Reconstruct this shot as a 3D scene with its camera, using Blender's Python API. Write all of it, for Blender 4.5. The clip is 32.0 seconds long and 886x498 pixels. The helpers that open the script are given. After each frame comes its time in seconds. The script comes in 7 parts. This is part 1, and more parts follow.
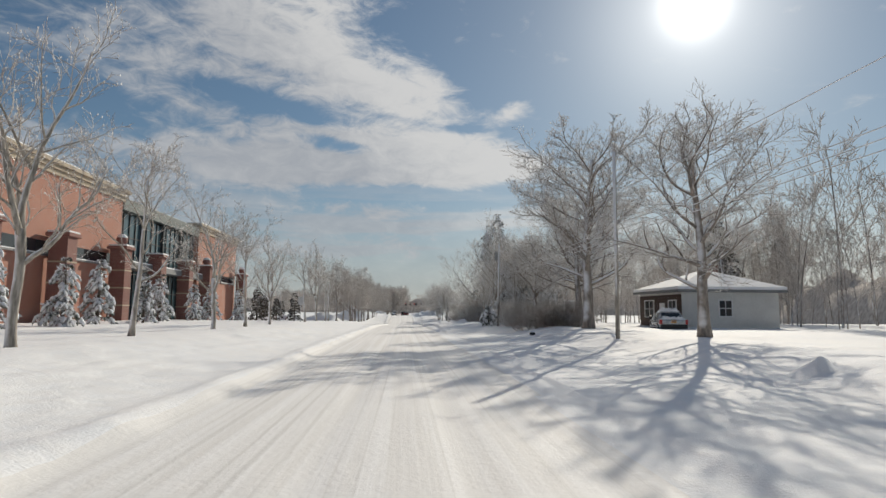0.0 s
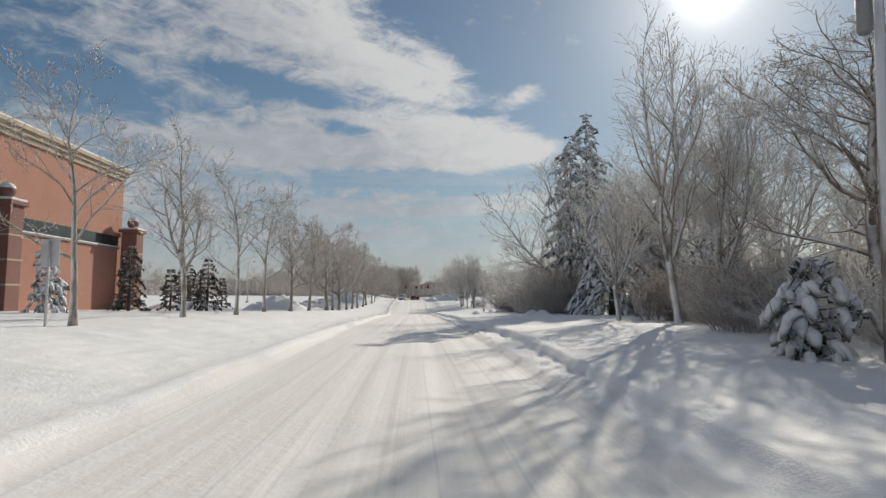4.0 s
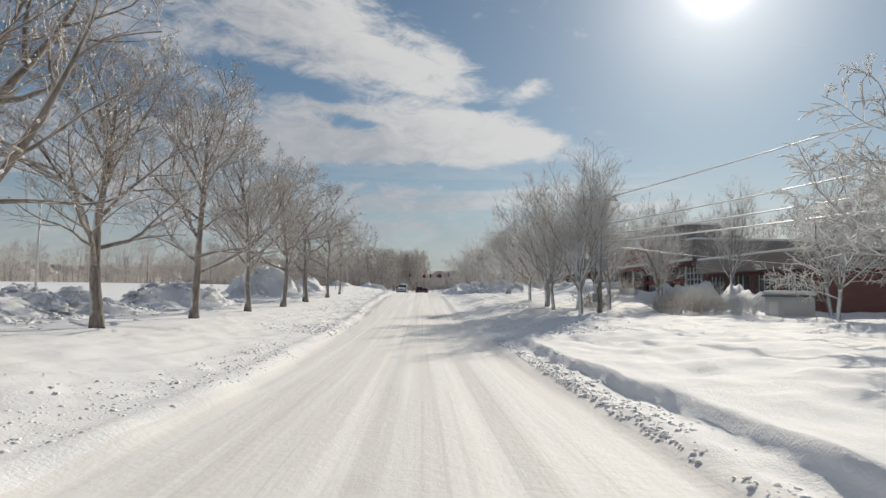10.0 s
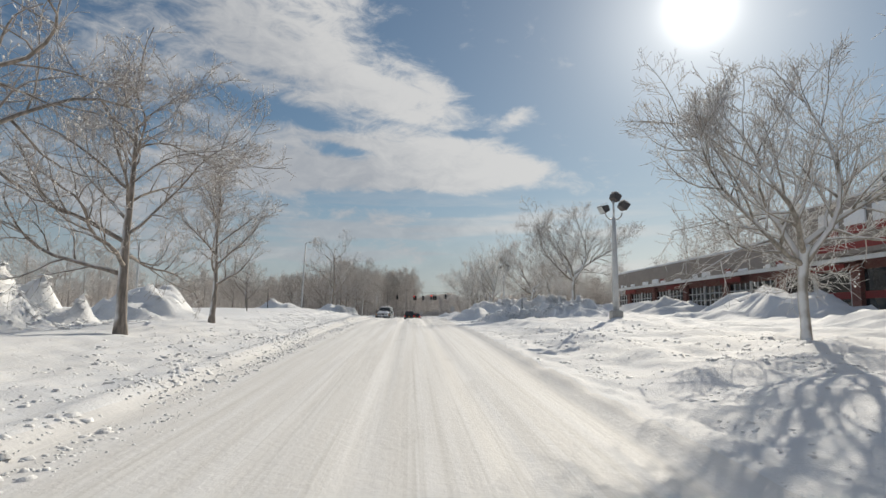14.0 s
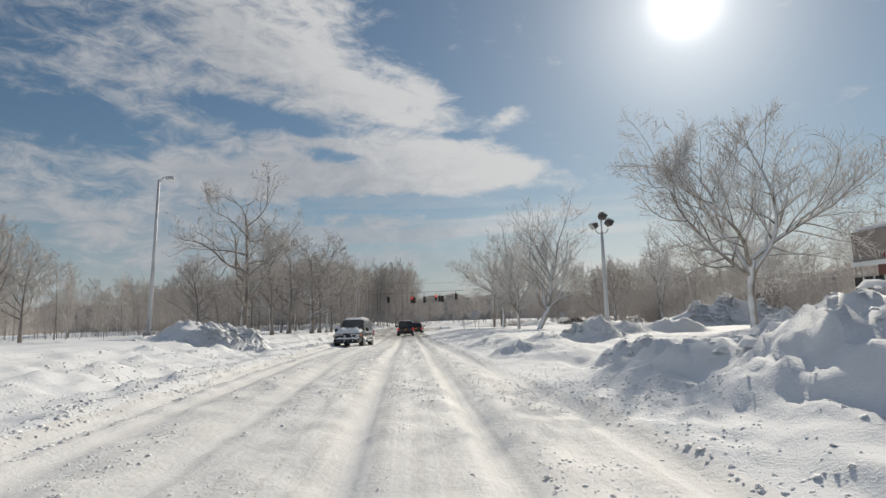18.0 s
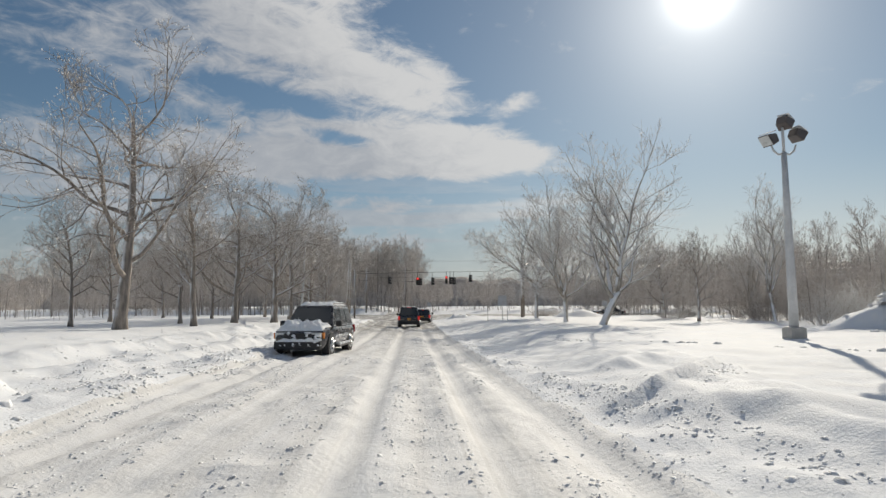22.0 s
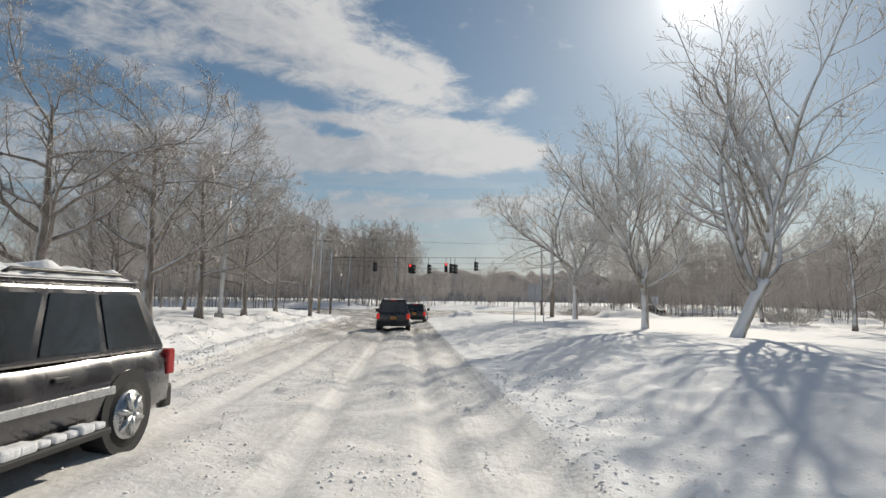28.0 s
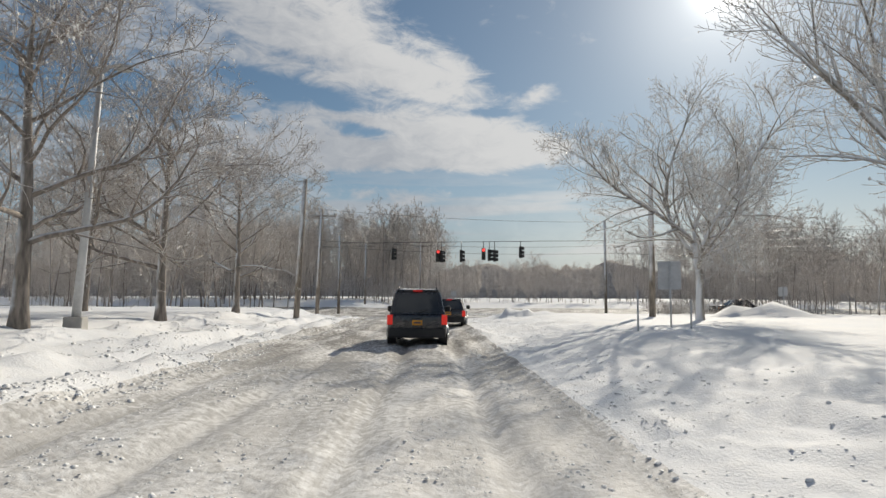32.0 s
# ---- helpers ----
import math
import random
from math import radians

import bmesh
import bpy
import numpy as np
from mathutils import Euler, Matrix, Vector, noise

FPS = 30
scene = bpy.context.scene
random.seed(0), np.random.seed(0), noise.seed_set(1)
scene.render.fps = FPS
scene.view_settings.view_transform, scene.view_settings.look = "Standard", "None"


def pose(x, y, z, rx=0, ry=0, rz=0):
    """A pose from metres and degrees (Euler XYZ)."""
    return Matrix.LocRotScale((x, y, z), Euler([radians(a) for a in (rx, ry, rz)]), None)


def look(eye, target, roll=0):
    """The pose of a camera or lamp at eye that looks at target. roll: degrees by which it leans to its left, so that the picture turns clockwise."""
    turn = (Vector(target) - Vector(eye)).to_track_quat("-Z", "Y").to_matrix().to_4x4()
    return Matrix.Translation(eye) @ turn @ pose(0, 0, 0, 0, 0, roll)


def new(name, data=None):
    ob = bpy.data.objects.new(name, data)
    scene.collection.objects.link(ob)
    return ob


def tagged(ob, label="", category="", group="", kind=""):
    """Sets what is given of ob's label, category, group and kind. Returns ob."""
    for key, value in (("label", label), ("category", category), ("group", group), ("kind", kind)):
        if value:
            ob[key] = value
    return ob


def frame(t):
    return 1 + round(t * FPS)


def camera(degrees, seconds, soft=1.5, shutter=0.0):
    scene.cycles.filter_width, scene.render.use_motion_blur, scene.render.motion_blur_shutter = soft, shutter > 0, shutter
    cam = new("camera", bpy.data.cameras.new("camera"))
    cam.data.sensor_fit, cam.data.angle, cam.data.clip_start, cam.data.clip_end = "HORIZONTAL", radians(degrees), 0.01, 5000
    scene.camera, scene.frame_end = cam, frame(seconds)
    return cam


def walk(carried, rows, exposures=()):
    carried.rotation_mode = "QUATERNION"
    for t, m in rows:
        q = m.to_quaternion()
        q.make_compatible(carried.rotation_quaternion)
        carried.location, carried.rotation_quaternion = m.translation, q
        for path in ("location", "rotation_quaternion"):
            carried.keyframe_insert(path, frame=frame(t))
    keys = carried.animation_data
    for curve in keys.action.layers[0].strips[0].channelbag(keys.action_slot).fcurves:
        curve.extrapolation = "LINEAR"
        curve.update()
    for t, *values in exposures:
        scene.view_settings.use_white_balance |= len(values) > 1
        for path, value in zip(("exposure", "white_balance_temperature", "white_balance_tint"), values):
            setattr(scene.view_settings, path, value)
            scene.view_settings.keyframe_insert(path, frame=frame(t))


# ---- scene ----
cam = camera(72.42, 32.0, soft=1.5)
# seconds, eye, target, roll
PATH = [
    (0, (0.032, 0.799, 1.519), (0.658, 10.725, 2.564), 0.43),
    (0.5, (0.144, 6.201, 1.507), (0.747, 16.129, 2.539), 0.25),
    (1, (0.153, 11.433, 1.495), (0.705, 21.363, 2.536), -0.00),
    (1.5, (0.113, 16.671, 1.502), (0.608, 26.612, 2.467), 0.26),
    (2, (0.147, 21.848, 1.476), (0.624, 31.788, 2.455), 0.44),
    (2.5, (0.126, 27.226, 1.515), (0.568, 37.175, 2.418), 0.15),
    (3, (0.061, 32.504, 1.484), (0.473, 42.453, 2.411), 0.36),
    (3.5, (0.059, 37.780, 1.407), (0.509, 47.734, 2.249), 0.29),
    (5.5, (0.797, 59.272, 1.601), (1.227, 69.235, 2.350), 1.24),
    (6, (0.673, 65.715, 1.458), (1.120, 75.673, 2.249), 1.09),
    (6.5, (0.674, 71.849, 1.319), (1.087, 81.811, 2.082), 0.65),
    (7, (0.499, 77.998, 1.260), (0.824, 87.964, 2.009), 1.15),
    (7.5, (0.318, 83.936, 1.187), (0.582, 93.904, 1.942), 0.90),
    (8, (0.338, 89.535, 1.119), (0.635, 99.506, 1.822), 0.67),
    (8.5, (0.148, 95.332, 1.017), (0.487, 105.302, 1.715), 0.22),
    (9, (0.049, 100.982, 0.906), (0.375, 110.951, 1.620), 0.45),
    (9.5, (-0.041, 106.434, 0.795), (0.316, 116.403, 1.499), 0.81),
    (10, (-0.133, 111.963, 0.699), (0.225, 121.932, 1.394), 0.82),
    (10.5, (-0.184, 117.333, 0.571), (0.183, 127.303, 1.258), 1.17),
    (11, (-0.322, 122.471, 0.445), (0.125, 132.437, 1.133), 1.30),
    (11.5, (-0.312, 127.460, 0.374), (0.210, 137.418, 1.127), 0.36),
    (12, (-0.289, 132.290, 0.283), (0.222, 142.238, 1.164), 0.18),
    (12.5, (-0.380, 136.960, 0.335), (0.124, 146.902, 1.289), 0.61),
    (13, (-0.383, 141.451, 0.363), (0.108, 151.388, 1.372), 0.90),
    (13.5, (-0.389, 145.650, 0.391), (0.121, 155.580, 1.451), 0.73),
    (14, (-0.356, 149.607, 0.462), (0.179, 159.528, 1.595), 0.32),
    (14.5, (-0.443, 153.616, 0.521), (0.110, 163.529, 1.721), 0.21),
    (16.5, (-0.176, 177.394, 1.303), (0.351, 187.310, 2.481), -0.75),
    (17, (-0.185, 182.739, 1.391), (0.363, 192.651, 2.591), -0.96),
    (17.5, (-0.173, 187.984, 1.534), (0.419, 197.901, 2.682), -1.58),
    (18, (-0.145, 192.959, 1.687), (0.460, 202.873, 2.850), -1.77),
    (18.5, (-0.072, 197.275, 1.773), (0.346, 207.204, 2.883), -1.19),
    (19, (0.037, 200.736, 1.855), (0.265, 210.671, 2.970), -1.44),
    (19.5, (-0.042, 203.494, 1.887), (0.152, 213.459, 2.695), -1.13),
    (20, (-0.062, 205.721, 1.916), (0.191, 215.652, 3.057), -2.19),
    (20.5, (-0.122, 207.509, 1.909), (0.218, 217.442, 3.013), -0.40),
    (21, (-0.130, 208.788, 1.902), (0.200, 218.740, 2.818), -0.85),
    (21.5, (-0.180, 209.894, 1.884), (0.240, 219.846, 2.763), 0.21),
    (22, (-0.170, 210.902, 1.885), (0.339, 220.846, 2.802), -0.34),
    (22.5, (-0.155, 211.883, 1.880), (0.428, 221.827, 2.757), -0.55),
    (23, (-0.162, 212.876, 1.871), (0.444, 222.818, 2.751), 0.04),
    (23.5, (-0.155, 213.910, 1.871), (0.506, 223.849, 2.744), -0.14),
    (24, (-0.105, 214.976, 1.849), (0.582, 224.910, 2.771), 0.01),
    (24.5, (-0.176, 216.319, 1.825), (0.535, 226.253, 2.726), 0.83),
    (26.5, (0.266, 223.286, 1.825), (1.021, 233.223, 2.653), 1.05),
    (27, (0.305, 225.010, 1.801), (0.969, 234.951, 2.658), 0.67),
    (27.5, (0.320, 226.835, 1.755), (0.916, 236.783, 2.575), 0.70),
    (28, (0.263, 228.697, 1.728), (0.851, 238.645, 2.565), 0.76),
    (28.5, (0.301, 230.555, 1.693), (0.750, 240.504, 2.595), 1.00),
    (29, (0.322, 232.480, 1.662), (0.615, 242.437, 2.538), 0.81),
    (29.5, (0.285, 234.579, 1.620), (0.390, 244.539, 2.510), 1.12),
    (30, (0.163, 236.618, 1.604), (0.209, 246.579, 2.486), 0.97),
    (30.5, (0.084, 238.533, 1.574), (0.163, 248.501, 2.363), 0.35),
    (31, (-0.004, 240.373, 1.525), (0.268, 250.327, 2.443), 0.54),
    (31.5, (-0.046, 242.087, 1.530), (0.286, 252.042, 2.419), 0.02),
    (32, (-0.036, 243.812, 1.469), (0.161, 253.779, 2.267), 0.25),
]
EXPOSURES = [(0, -0.30, 6760, 10), (3.5, -0.28, 6760, 10), (5.6, -0.46, 6760, 10), (6.3, -0.42, 6760, 10), (8, -0.24, 6760, 10), (14, -0.26, 6760, 10), (18.5, -0.32, 6700, 10), (24, -0.25, 6760, 10), (28, -0.22, 6780, 10), (32, -0.22, 6780, 10)]
walk(cam, [(t, look(eye, target, roll)) for t, eye, target, roll in PATH], EXPOSURES)


# ---- world, sun ----
SUN_AZ, SUN_EL = radians(27.0), radians(26.2)   # azimuth to the right of +y
sun_way = Vector((math.sin(SUN_AZ) * math.cos(SUN_EL), math.cos(SUN_AZ) * math.cos(SUN_EL), math.sin(SUN_EL)))
world = bpy.data.worlds.new("winter_sky")
scene.world = world
world.use_nodes = True


class Graph:
    """Small helper to write node formulas."""

    def __init__(self, tree):
        self.t = tree

    def link(self, a, b):
        self.t.links.new(a, b)

    def put(self, sock, value):
        if isinstance(value, bpy.types.NodeSocket):
            self.link(value, sock)
        elif value is not None:
            sock.default_value = value

    def math(self, op, a, b=None, c=None, clamp=False):
        n = self.t.nodes.new("ShaderNodeMath")
        n.operation, n.use_clamp = op, clamp
        for i, v in enumerate((a, b, c)):
            self.put(n.inputs[i], v)
        return n.outputs[0]

    def mix(self, fac, a, b, blend="MIX"):
        n = self.t.nodes.new("ShaderNodeMix")
        n.data_type, n.blend_type = "RGBA", blend
        self.put(n.inputs[0], fac)
        for i, v in ((6, a), (7, b)):
            self.put(n.inputs[i], (*v, 1.0) if isinstance(v, tuple) and len(v) == 3 else v)
        return n.outputs[2]

    def noise(self, vec, scale, detail=4.0, rough=0.55, out=0, distortion=0.0):
        n = self.t.nodes.new("ShaderNodeTexNoise")
        if vec is not None:
            self.link(vec, n.inputs["Vector"])
        n.inputs["Scale"].default_value, n.inputs["Detail"].default_value = scale, detail
        n.inputs["Roughness"].default_value, n.inputs["Distortion"].default_value = rough, distortion
        return n.outputs[out]

    def ramp(self, value, lo, hi, a=0.0, b=1.0):
        n = self.t.nodes.new("ShaderNodeMapRange")
        n.interpolation_type = "SMOOTHSTEP"
        self.put(n.inputs[0], value)
        for i, v in ((1, lo), (2, hi), (3, a), (4, b)):
            n.inputs[i].default_value = v
        return n.outputs[0]

    def xyz(self, vec):
        n = self.t.nodes.new("ShaderNodeSeparateXYZ")
        self.link(vec, n.inputs[0])
        return n.outputs

    def vec(self, x, y, z):
        n = self.t.nodes.new("ShaderNodeCombineXYZ")
        for i, v in enumerate((x, y, z)):
            self.put(n.inputs[i], v)
        return n.outputs[0]


CLOUD_SHAPES = [(-12.0, 18.4, 8.0, 1.4, -0.05, -1.0), (-6.6, 15.4, 3.2, 0.7, -0.1, -0.8), (5.3, 17.2, 2.6, 0.5, -0.05, -0.9),
                (0.5, 13.6, 12.0, 2.1, 0.05, 0.75), (8.0, 13.4, 5.0, 1.5, 0.06, 0.65), (-2.0, 11.2, 9.0, 0.8, 0.0, -0.55),
                (-1.0, 9.2, 5.5, 1.3, 0.0, 0.42), (7.0, 9.0, 2.4, 1.0, 0.2, 0.40), (10.2, 18.8, 2.0, 0.9, 0.25, 0.75),
                (-27.0, 17.0, 9.0, 1.6, -0.1, -0.8), (-9.0, 22.5, 10.0, 2.8, -0.2, 0.35), (-4.0, 20.3, 8.0, 1.0, -0.35, 0.35),
                (-8.0, 16.6, 7.0, 0.5, -0.12, 0.5), (-12.0, 13.0, 8.0, 1.6, 0.0, 0.3), (-22.0, 8.5, 16.0, 5.0, 0.0, 0.75), (-2.0, 6.0, 9.0, 2.0, 0.0, 0.35)]


def build_sky():
    t = world.node_tree
    t.nodes.clear()
    g = Graph(t)
    sky = t.nodes.new("ShaderNodeTexSky")
    sky.sky_type, sky.sun_disc = "NISHITA", False
    sky.sun_elevation, sky.sun_rotation = SUN_EL, SUN_AZ
    sky.air_density, sky.dust_density, sky.ozone_density = 1.0, 0.25, 1.5
    co = t.nodes.new("ShaderNodeTexCoord").outputs["Generated"]
    x, y, z = g.xyz(co)
    az = g.math("MULTIPLY", g.math("ARCTAN2", x, y), 57.2958)         # degrees to the right of ahead
    el = g.math("MULTIPLY", g.math("ARCSINE", z), 57.2958)            # degrees up
    wisp = g.vec(g.math("MULTIPLY", az, 0.085), g.math("MULTIPLY", g.math("ADD", el, g.math("MULTIPLY", az, 0.10)), 0.25), 0.0)
    coarse = g.noise(wisp, 0.9, 9.0, 0.60, distortion=0.35)
    fine = g.noise(g.vec(g.math("MULTIPLY", az, 0.20), g.math("MULTIPLY", el, 0.42), 4.0), 1.5, 8.0, 0.66, distortion=0.6)
    # the bank's rim runs down to the right; the sky past it is clear
    rim = g.math("SUBTRACT", g.math("MULTIPLY_ADD", g.math("SUBTRACT", 26.4, el), 1.12, -1.2), az)
    body = g.math("MULTIPLY", g.ramp(rim, -3.5, 4.5), g.ramp(el, 10.0, 15.0, 0.15, 1.0))
    body = g.math("MULTIPLY", body, g.ramp(az, -34.0, -13.0, 0.55, 0.86))
    body = g.math("ADD", body, g.ramp(el, 32.0, 52.0, 0.0, 0.28))         # unseen thin cloud, added overhead to make the sky's fill light whiter
    # banks (above 0) and blue gaps (below 0): azimuth, elevation, half width, half height, tilt, weight
    for a0, e0, wa, we, tilt, k in CLOUD_SHAPES:
        da = g.math("SUBTRACT", az, a0)
        de = g.math("SUBTRACT", g.math("SUBTRACT", el, e0), g.math("MULTIPLY", da, tilt))
        q = g.math("ADD", g.math("POWER", g.math("ABSOLUTE", g.math("DIVIDE", da, wa)), 2.0), g.math("POWER", g.math("ABSOLUTE", g.math("DIVIDE", de, we)), 2.0))
        body = g.math("MULTIPLY_ADD", g.math("EXPONENT", g.math("MULTIPLY", q, -1.0)), k, body)
    rough = g.math("ADD", g.math("MULTIPLY", g.math("SUBTRACT", coarse, 0.5), 2.1), g.math("MULTIPLY", g.math("SUBTRACT", fine, 0.5), 1.7))
    dens = g.ramp(g.math("ADD", body, rough), 0.22, 1.10)
    # thin streaks low down
    streak = g.noise(g.vec(g.math("MULTIPLY", az, 0.05), g.math("MULTIPLY", el, 0.55), 3.0), 1.0, 6.0, 0.55)
    low = g.math("MULTIPLY", g.ramp(streak, 0.38, 0.62), g.math("MULTIPLY", g.ramp(el, 14.0, 8.0, 0.0, 0.85), g.ramp(rim, -14.0, 4.0)))
    dens = g.math("MAXIMUM", dens, low)
    dens = g.math("MULTIPLY", dens, g.ramp(z, 0.015, 0.07))
    dens = g.math("MAXIMUM", dens, g.ramp(z, 0.23, 0.0, 0.0, 0.8))        # pale haze above the horizon
    shade = g.math("ADD", g.math("MULTIPLY", fine, 0.6), g.math("MULTIPLY", g.ramp(rim, 2.0, 22.0, 0.62, 0.16), 1.0))
    white = g.mix(g.ramp(shade, 0.32, 0.92), (6.0, 6.5, 7.3), (10.6, 10.8, 11.0))
    blue = t.nodes.new("ShaderNodeVectorMath")
    blue.operation = "DIVIDE"
    fade = t.nodes.new("ShaderNodeVectorMath")
    fade.operation = "MULTIPLY_ADD"
    g.link(sky.outputs[0], fade.inputs[0])
    fade.inputs[1].default_value, fade.inputs[2].default_value = (0.024, 0.021, 0.018), (1.18, 1.0, 0.93)
    g.link(sky.outputs[0], blue.inputs[0])
    g.link(fade.outputs[0], blue.inputs[1])
    blue = blue.outputs[0]
    col = g.mix(g.math("MULTIPLY", dens, 0.92), blue, white)
    # the bright air round the sun
    toward = g.math("ADD", g.math("MULTIPLY", x, sun_way.x), g.math("ADD", g.math("MULTIPLY", y, sun_way.y), g.math("MULTIPLY", z, sun_way.z)))
    off = g.math("SUBTRACT", toward, 1.0)
    halo = g.math("ADD", g.math("MULTIPLY", g.math("EXPONENT", g.math("DIVIDE", off, 0.0007)), 22.0), g.math("ADD", g.math("MULTIPLY", g.math("EXPONENT", g.math("DIVIDE", off, 0.008)), 7.0), g.math("MULTIPLY", g.math("EXPONENT", g.math("DIVIDE", off, 0.06)), 1.0)))
    col = g.mix(1.0, col, g.mix(1.0, (1.0, 0.985, 0.95), halo, "MULTIPLY"), "ADD")
    bg = t.nodes.new("ShaderNodeBackground")
    g.link(col, bg.inputs[0])
    bg.inputs[1].default_value = SKY_STRENGTH
    out = t.nodes.new("ShaderNodeOutputWorld")
    g.link(bg.outputs[0], out.inputs[0])


SKY_STRENGTH = 0.072
build_sky()
sun = new("sun", bpy.data.lights.new("sun", "SUN"))
sun.data.energy, sun.data.angle, sun.data.color = 4.9, radians(0.53), (1.0, 0.93, 0.80)
sun.matrix_world = look(sun_way * 60, (0, 0, 0))


# ---- materials ----
def material(name, rough=0.8, metal=0.0, spec=0.5):
    m = bpy.data.materials.new(name)
    m.use_nodes = True
    t = m.node_tree
    b = t.nodes["Principled BSDF"]
    b.inputs["Roughness"].default_value, b.inputs["Metallic"].default_value = rough, metal
    b.inputs["Specular IOR Level"].default_value = spec
    return m, Graph(t), b


def coords(g, which="Object"):
    return g.t.nodes.new("ShaderNodeTexCoord").outputs[which]


def bump(g, b, height, strength, dist):
    n = g.t.nodes.new("ShaderNodeBump")
    n.inputs["Strength"].default_value, n.inputs["Distance"].default_value = strength, dist
    g.link(height, n.inputs["Height"])
    g.link(n.outputs[0], b.inputs["Normal"])


def plain(name, colour, rough=0.6, metal=0.0, vary=0.15, scale=6.0, grain=0.0, spec=0.5):
    """A surface of one colour with wear at two scales."""
    m, g, b = material(name, rough, metal, spec)
    co = coords(g)
    f = g.math("ADD", g.math("MULTIPLY", g.noise(co, scale), 0.6), g.math("MULTIPLY", g.noise(co, scale * 9), 0.4))
    lo = tuple(c * (1 - vary) for c in colour)
    hi = tuple(min(1.0, c * (1 + vary)) for c in colour)
    g.link(g.mix(g.ramp(f, 0.3, 0.7), lo, hi), b.inputs["Base Color"])
    g.link(g.ramp(f, 0.25, 0.75, max(0.02, rough - 0.12), min(1, rough + 0.12)), b.inputs["Roughness"])
    if grain:
        bump(g, b, g.noise(co, scale * 14, 3), grain, 0.01)
    return m


def snowy(name, colour, rough, lo, hi, scale=3.0, vary=0.25, grain=0.4, snow=(0.84, 0.86, 0.89)):
    """A surface with snow lying on what faces up, and on its windward side in patches."""
    m, g, b = material(name, rough)
    co = coords(g)
    nrm = g.t.nodes.new("ShaderNodeNewGeometry").outputs["Normal"]
    nx, ny, nz = g.xyz(nrm)
    n1 = g.noise(co, scale, 5)
    f = g.ramp(g.noise(co, scale * 6, 3), 0.3, 0.7)
    base = g.mix(f, tuple(c * (1 - vary) for c in colour), tuple(min(1, c * (1 + vary)) for c in colour))
    lie = g.math("ADD", nz, g.math("MULTIPLY", g.math("SUBTRACT", n1, 0.5), 1.6))
    mask = g.ramp(lie, lo, hi)
    g.link(g.mix(mask, base, snow), b.inputs["Base Color"])
    bump(g, b, g.noise(co, scale * 8, 3), grain, 0.02)
    return m


def snow_material(name, tint, warm, grain=0.5):
    m, g, b = material(name, 0.8, spec=0.15)
    co = coords(g)
    big, mid, fine = g.noise(co, 0.25, 4), g.noise(co, 2.2, 6), g.noise(co, 26.0, 4)
    f = g.ramp(g.math("ADD", g.math("MULTIPLY", big, 0.5), g.math("MULTIPLY", mid, 0.5)), 0.35, 0.65)
    g.link(g.mix(f, tint, warm), b.inputs["Base Color"])
    h = g.math("ADD", g.math("MULTIPLY", mid, 1.0), g.math("MULTIPLY", fine, 0.35))
    bump(g, b, h, grain, 0.08)
    return m


SNOW = snow_material("fresh_snow", (0.83, 0.85, 0.88), (0.88, 0.885, 0.89), 0.38)
SNOW_LUMP = snow_material("broken_snow", (0.86, 0.87, 0.89), (0.90, 0.90, 0.90), 0.3)
SNOW_LUMP.node_tree.nodes["Principled BSDF"].inputs["Subsurface Weight"].default_value = 0.6
SNOW_LUMP.node_tree.nodes["Principled BSDF"].inputs["Subsurface Radius"].default_value = (1.0, 1.0, 1.0)
SNOW_LUMP.node_tree.nodes["Principled BSDF"].inputs["Subsurface Scale"].default_value = 0.06


def road_material():
    """Packed snow on the carriageway: streaks along the way of travel, grey slush and bare wet asphalt towards the crossing."""
    m, g, b = material("packed_snow", 0.75, spec=0.2)
    co = coords(g)
    x, y, z = g.xyz(co)
    lanes = g.noise(g.vec(g.math("MULTIPLY", x, 3.2), g.math("MULTIPLY", y, 0.045), 0.0), 1.0, 6, 0.6)
    patch = g.noise(g.vec(x, g.math("MULTIPLY", y, 0.3), 0.0), 0.9, 5)
    fine = g.noise(co, 9.0, 5, 0.65)
    f = g.ramp(lanes, 0.35, 0.68)
    base = g.mix(f, (0.79, 0.78, 0.765), (0.87, 0.87, 0.87))
    base = g.mix(g.ramp(patch, 0.62, 0.8, 0.0, 0.5), base, (0.60, 0.585, 0.555))
    # tyre lines, thin and a little darker
    lines = g.noise(g.vec(g.math("MULTIPLY", x, 8.5), g.math("MULTIPLY", y, 0.03), 5.0), 1.0, 4, 0.55)
    base = g.mix(g.ramp(lines, 0.54, 0.68, 0.0, 0.55), base, (0.66, 0.65, 0.63))
    # nearer the crossing the snow is worn to slush
    worn = g.math("MULTIPLY", g.ramp(y, WORN_FROM, WORN_TO), g.ramp(g.math("ADD", fine, g.math("MULTIPLY", lanes, 0.6)), 0.70, 1.0))
    base = g.mix(g.math("MULTIPLY", worn, 0.5), base, (0.40, 0.38, 0.35))
    bare = g.math("MULTIPLY", g.ramp(y, BARE_FROM, BARE_TO), g.ramp(g.math("ADD", fine, patch), 0.78, 1.12))
    base = g.mix(g.math("MULTIPLY", bare, 0.9), base, (0.13, 0.12, 0.11))
    g.link(base, b.inputs["Base Color"])
    bump(g, b, g.math("ADD", lanes, g.math("MULTIPLY", fine, g.ramp(y, 180.0, 205.0, 1.0, 1.8))), 0.24, 0.05)
    return m


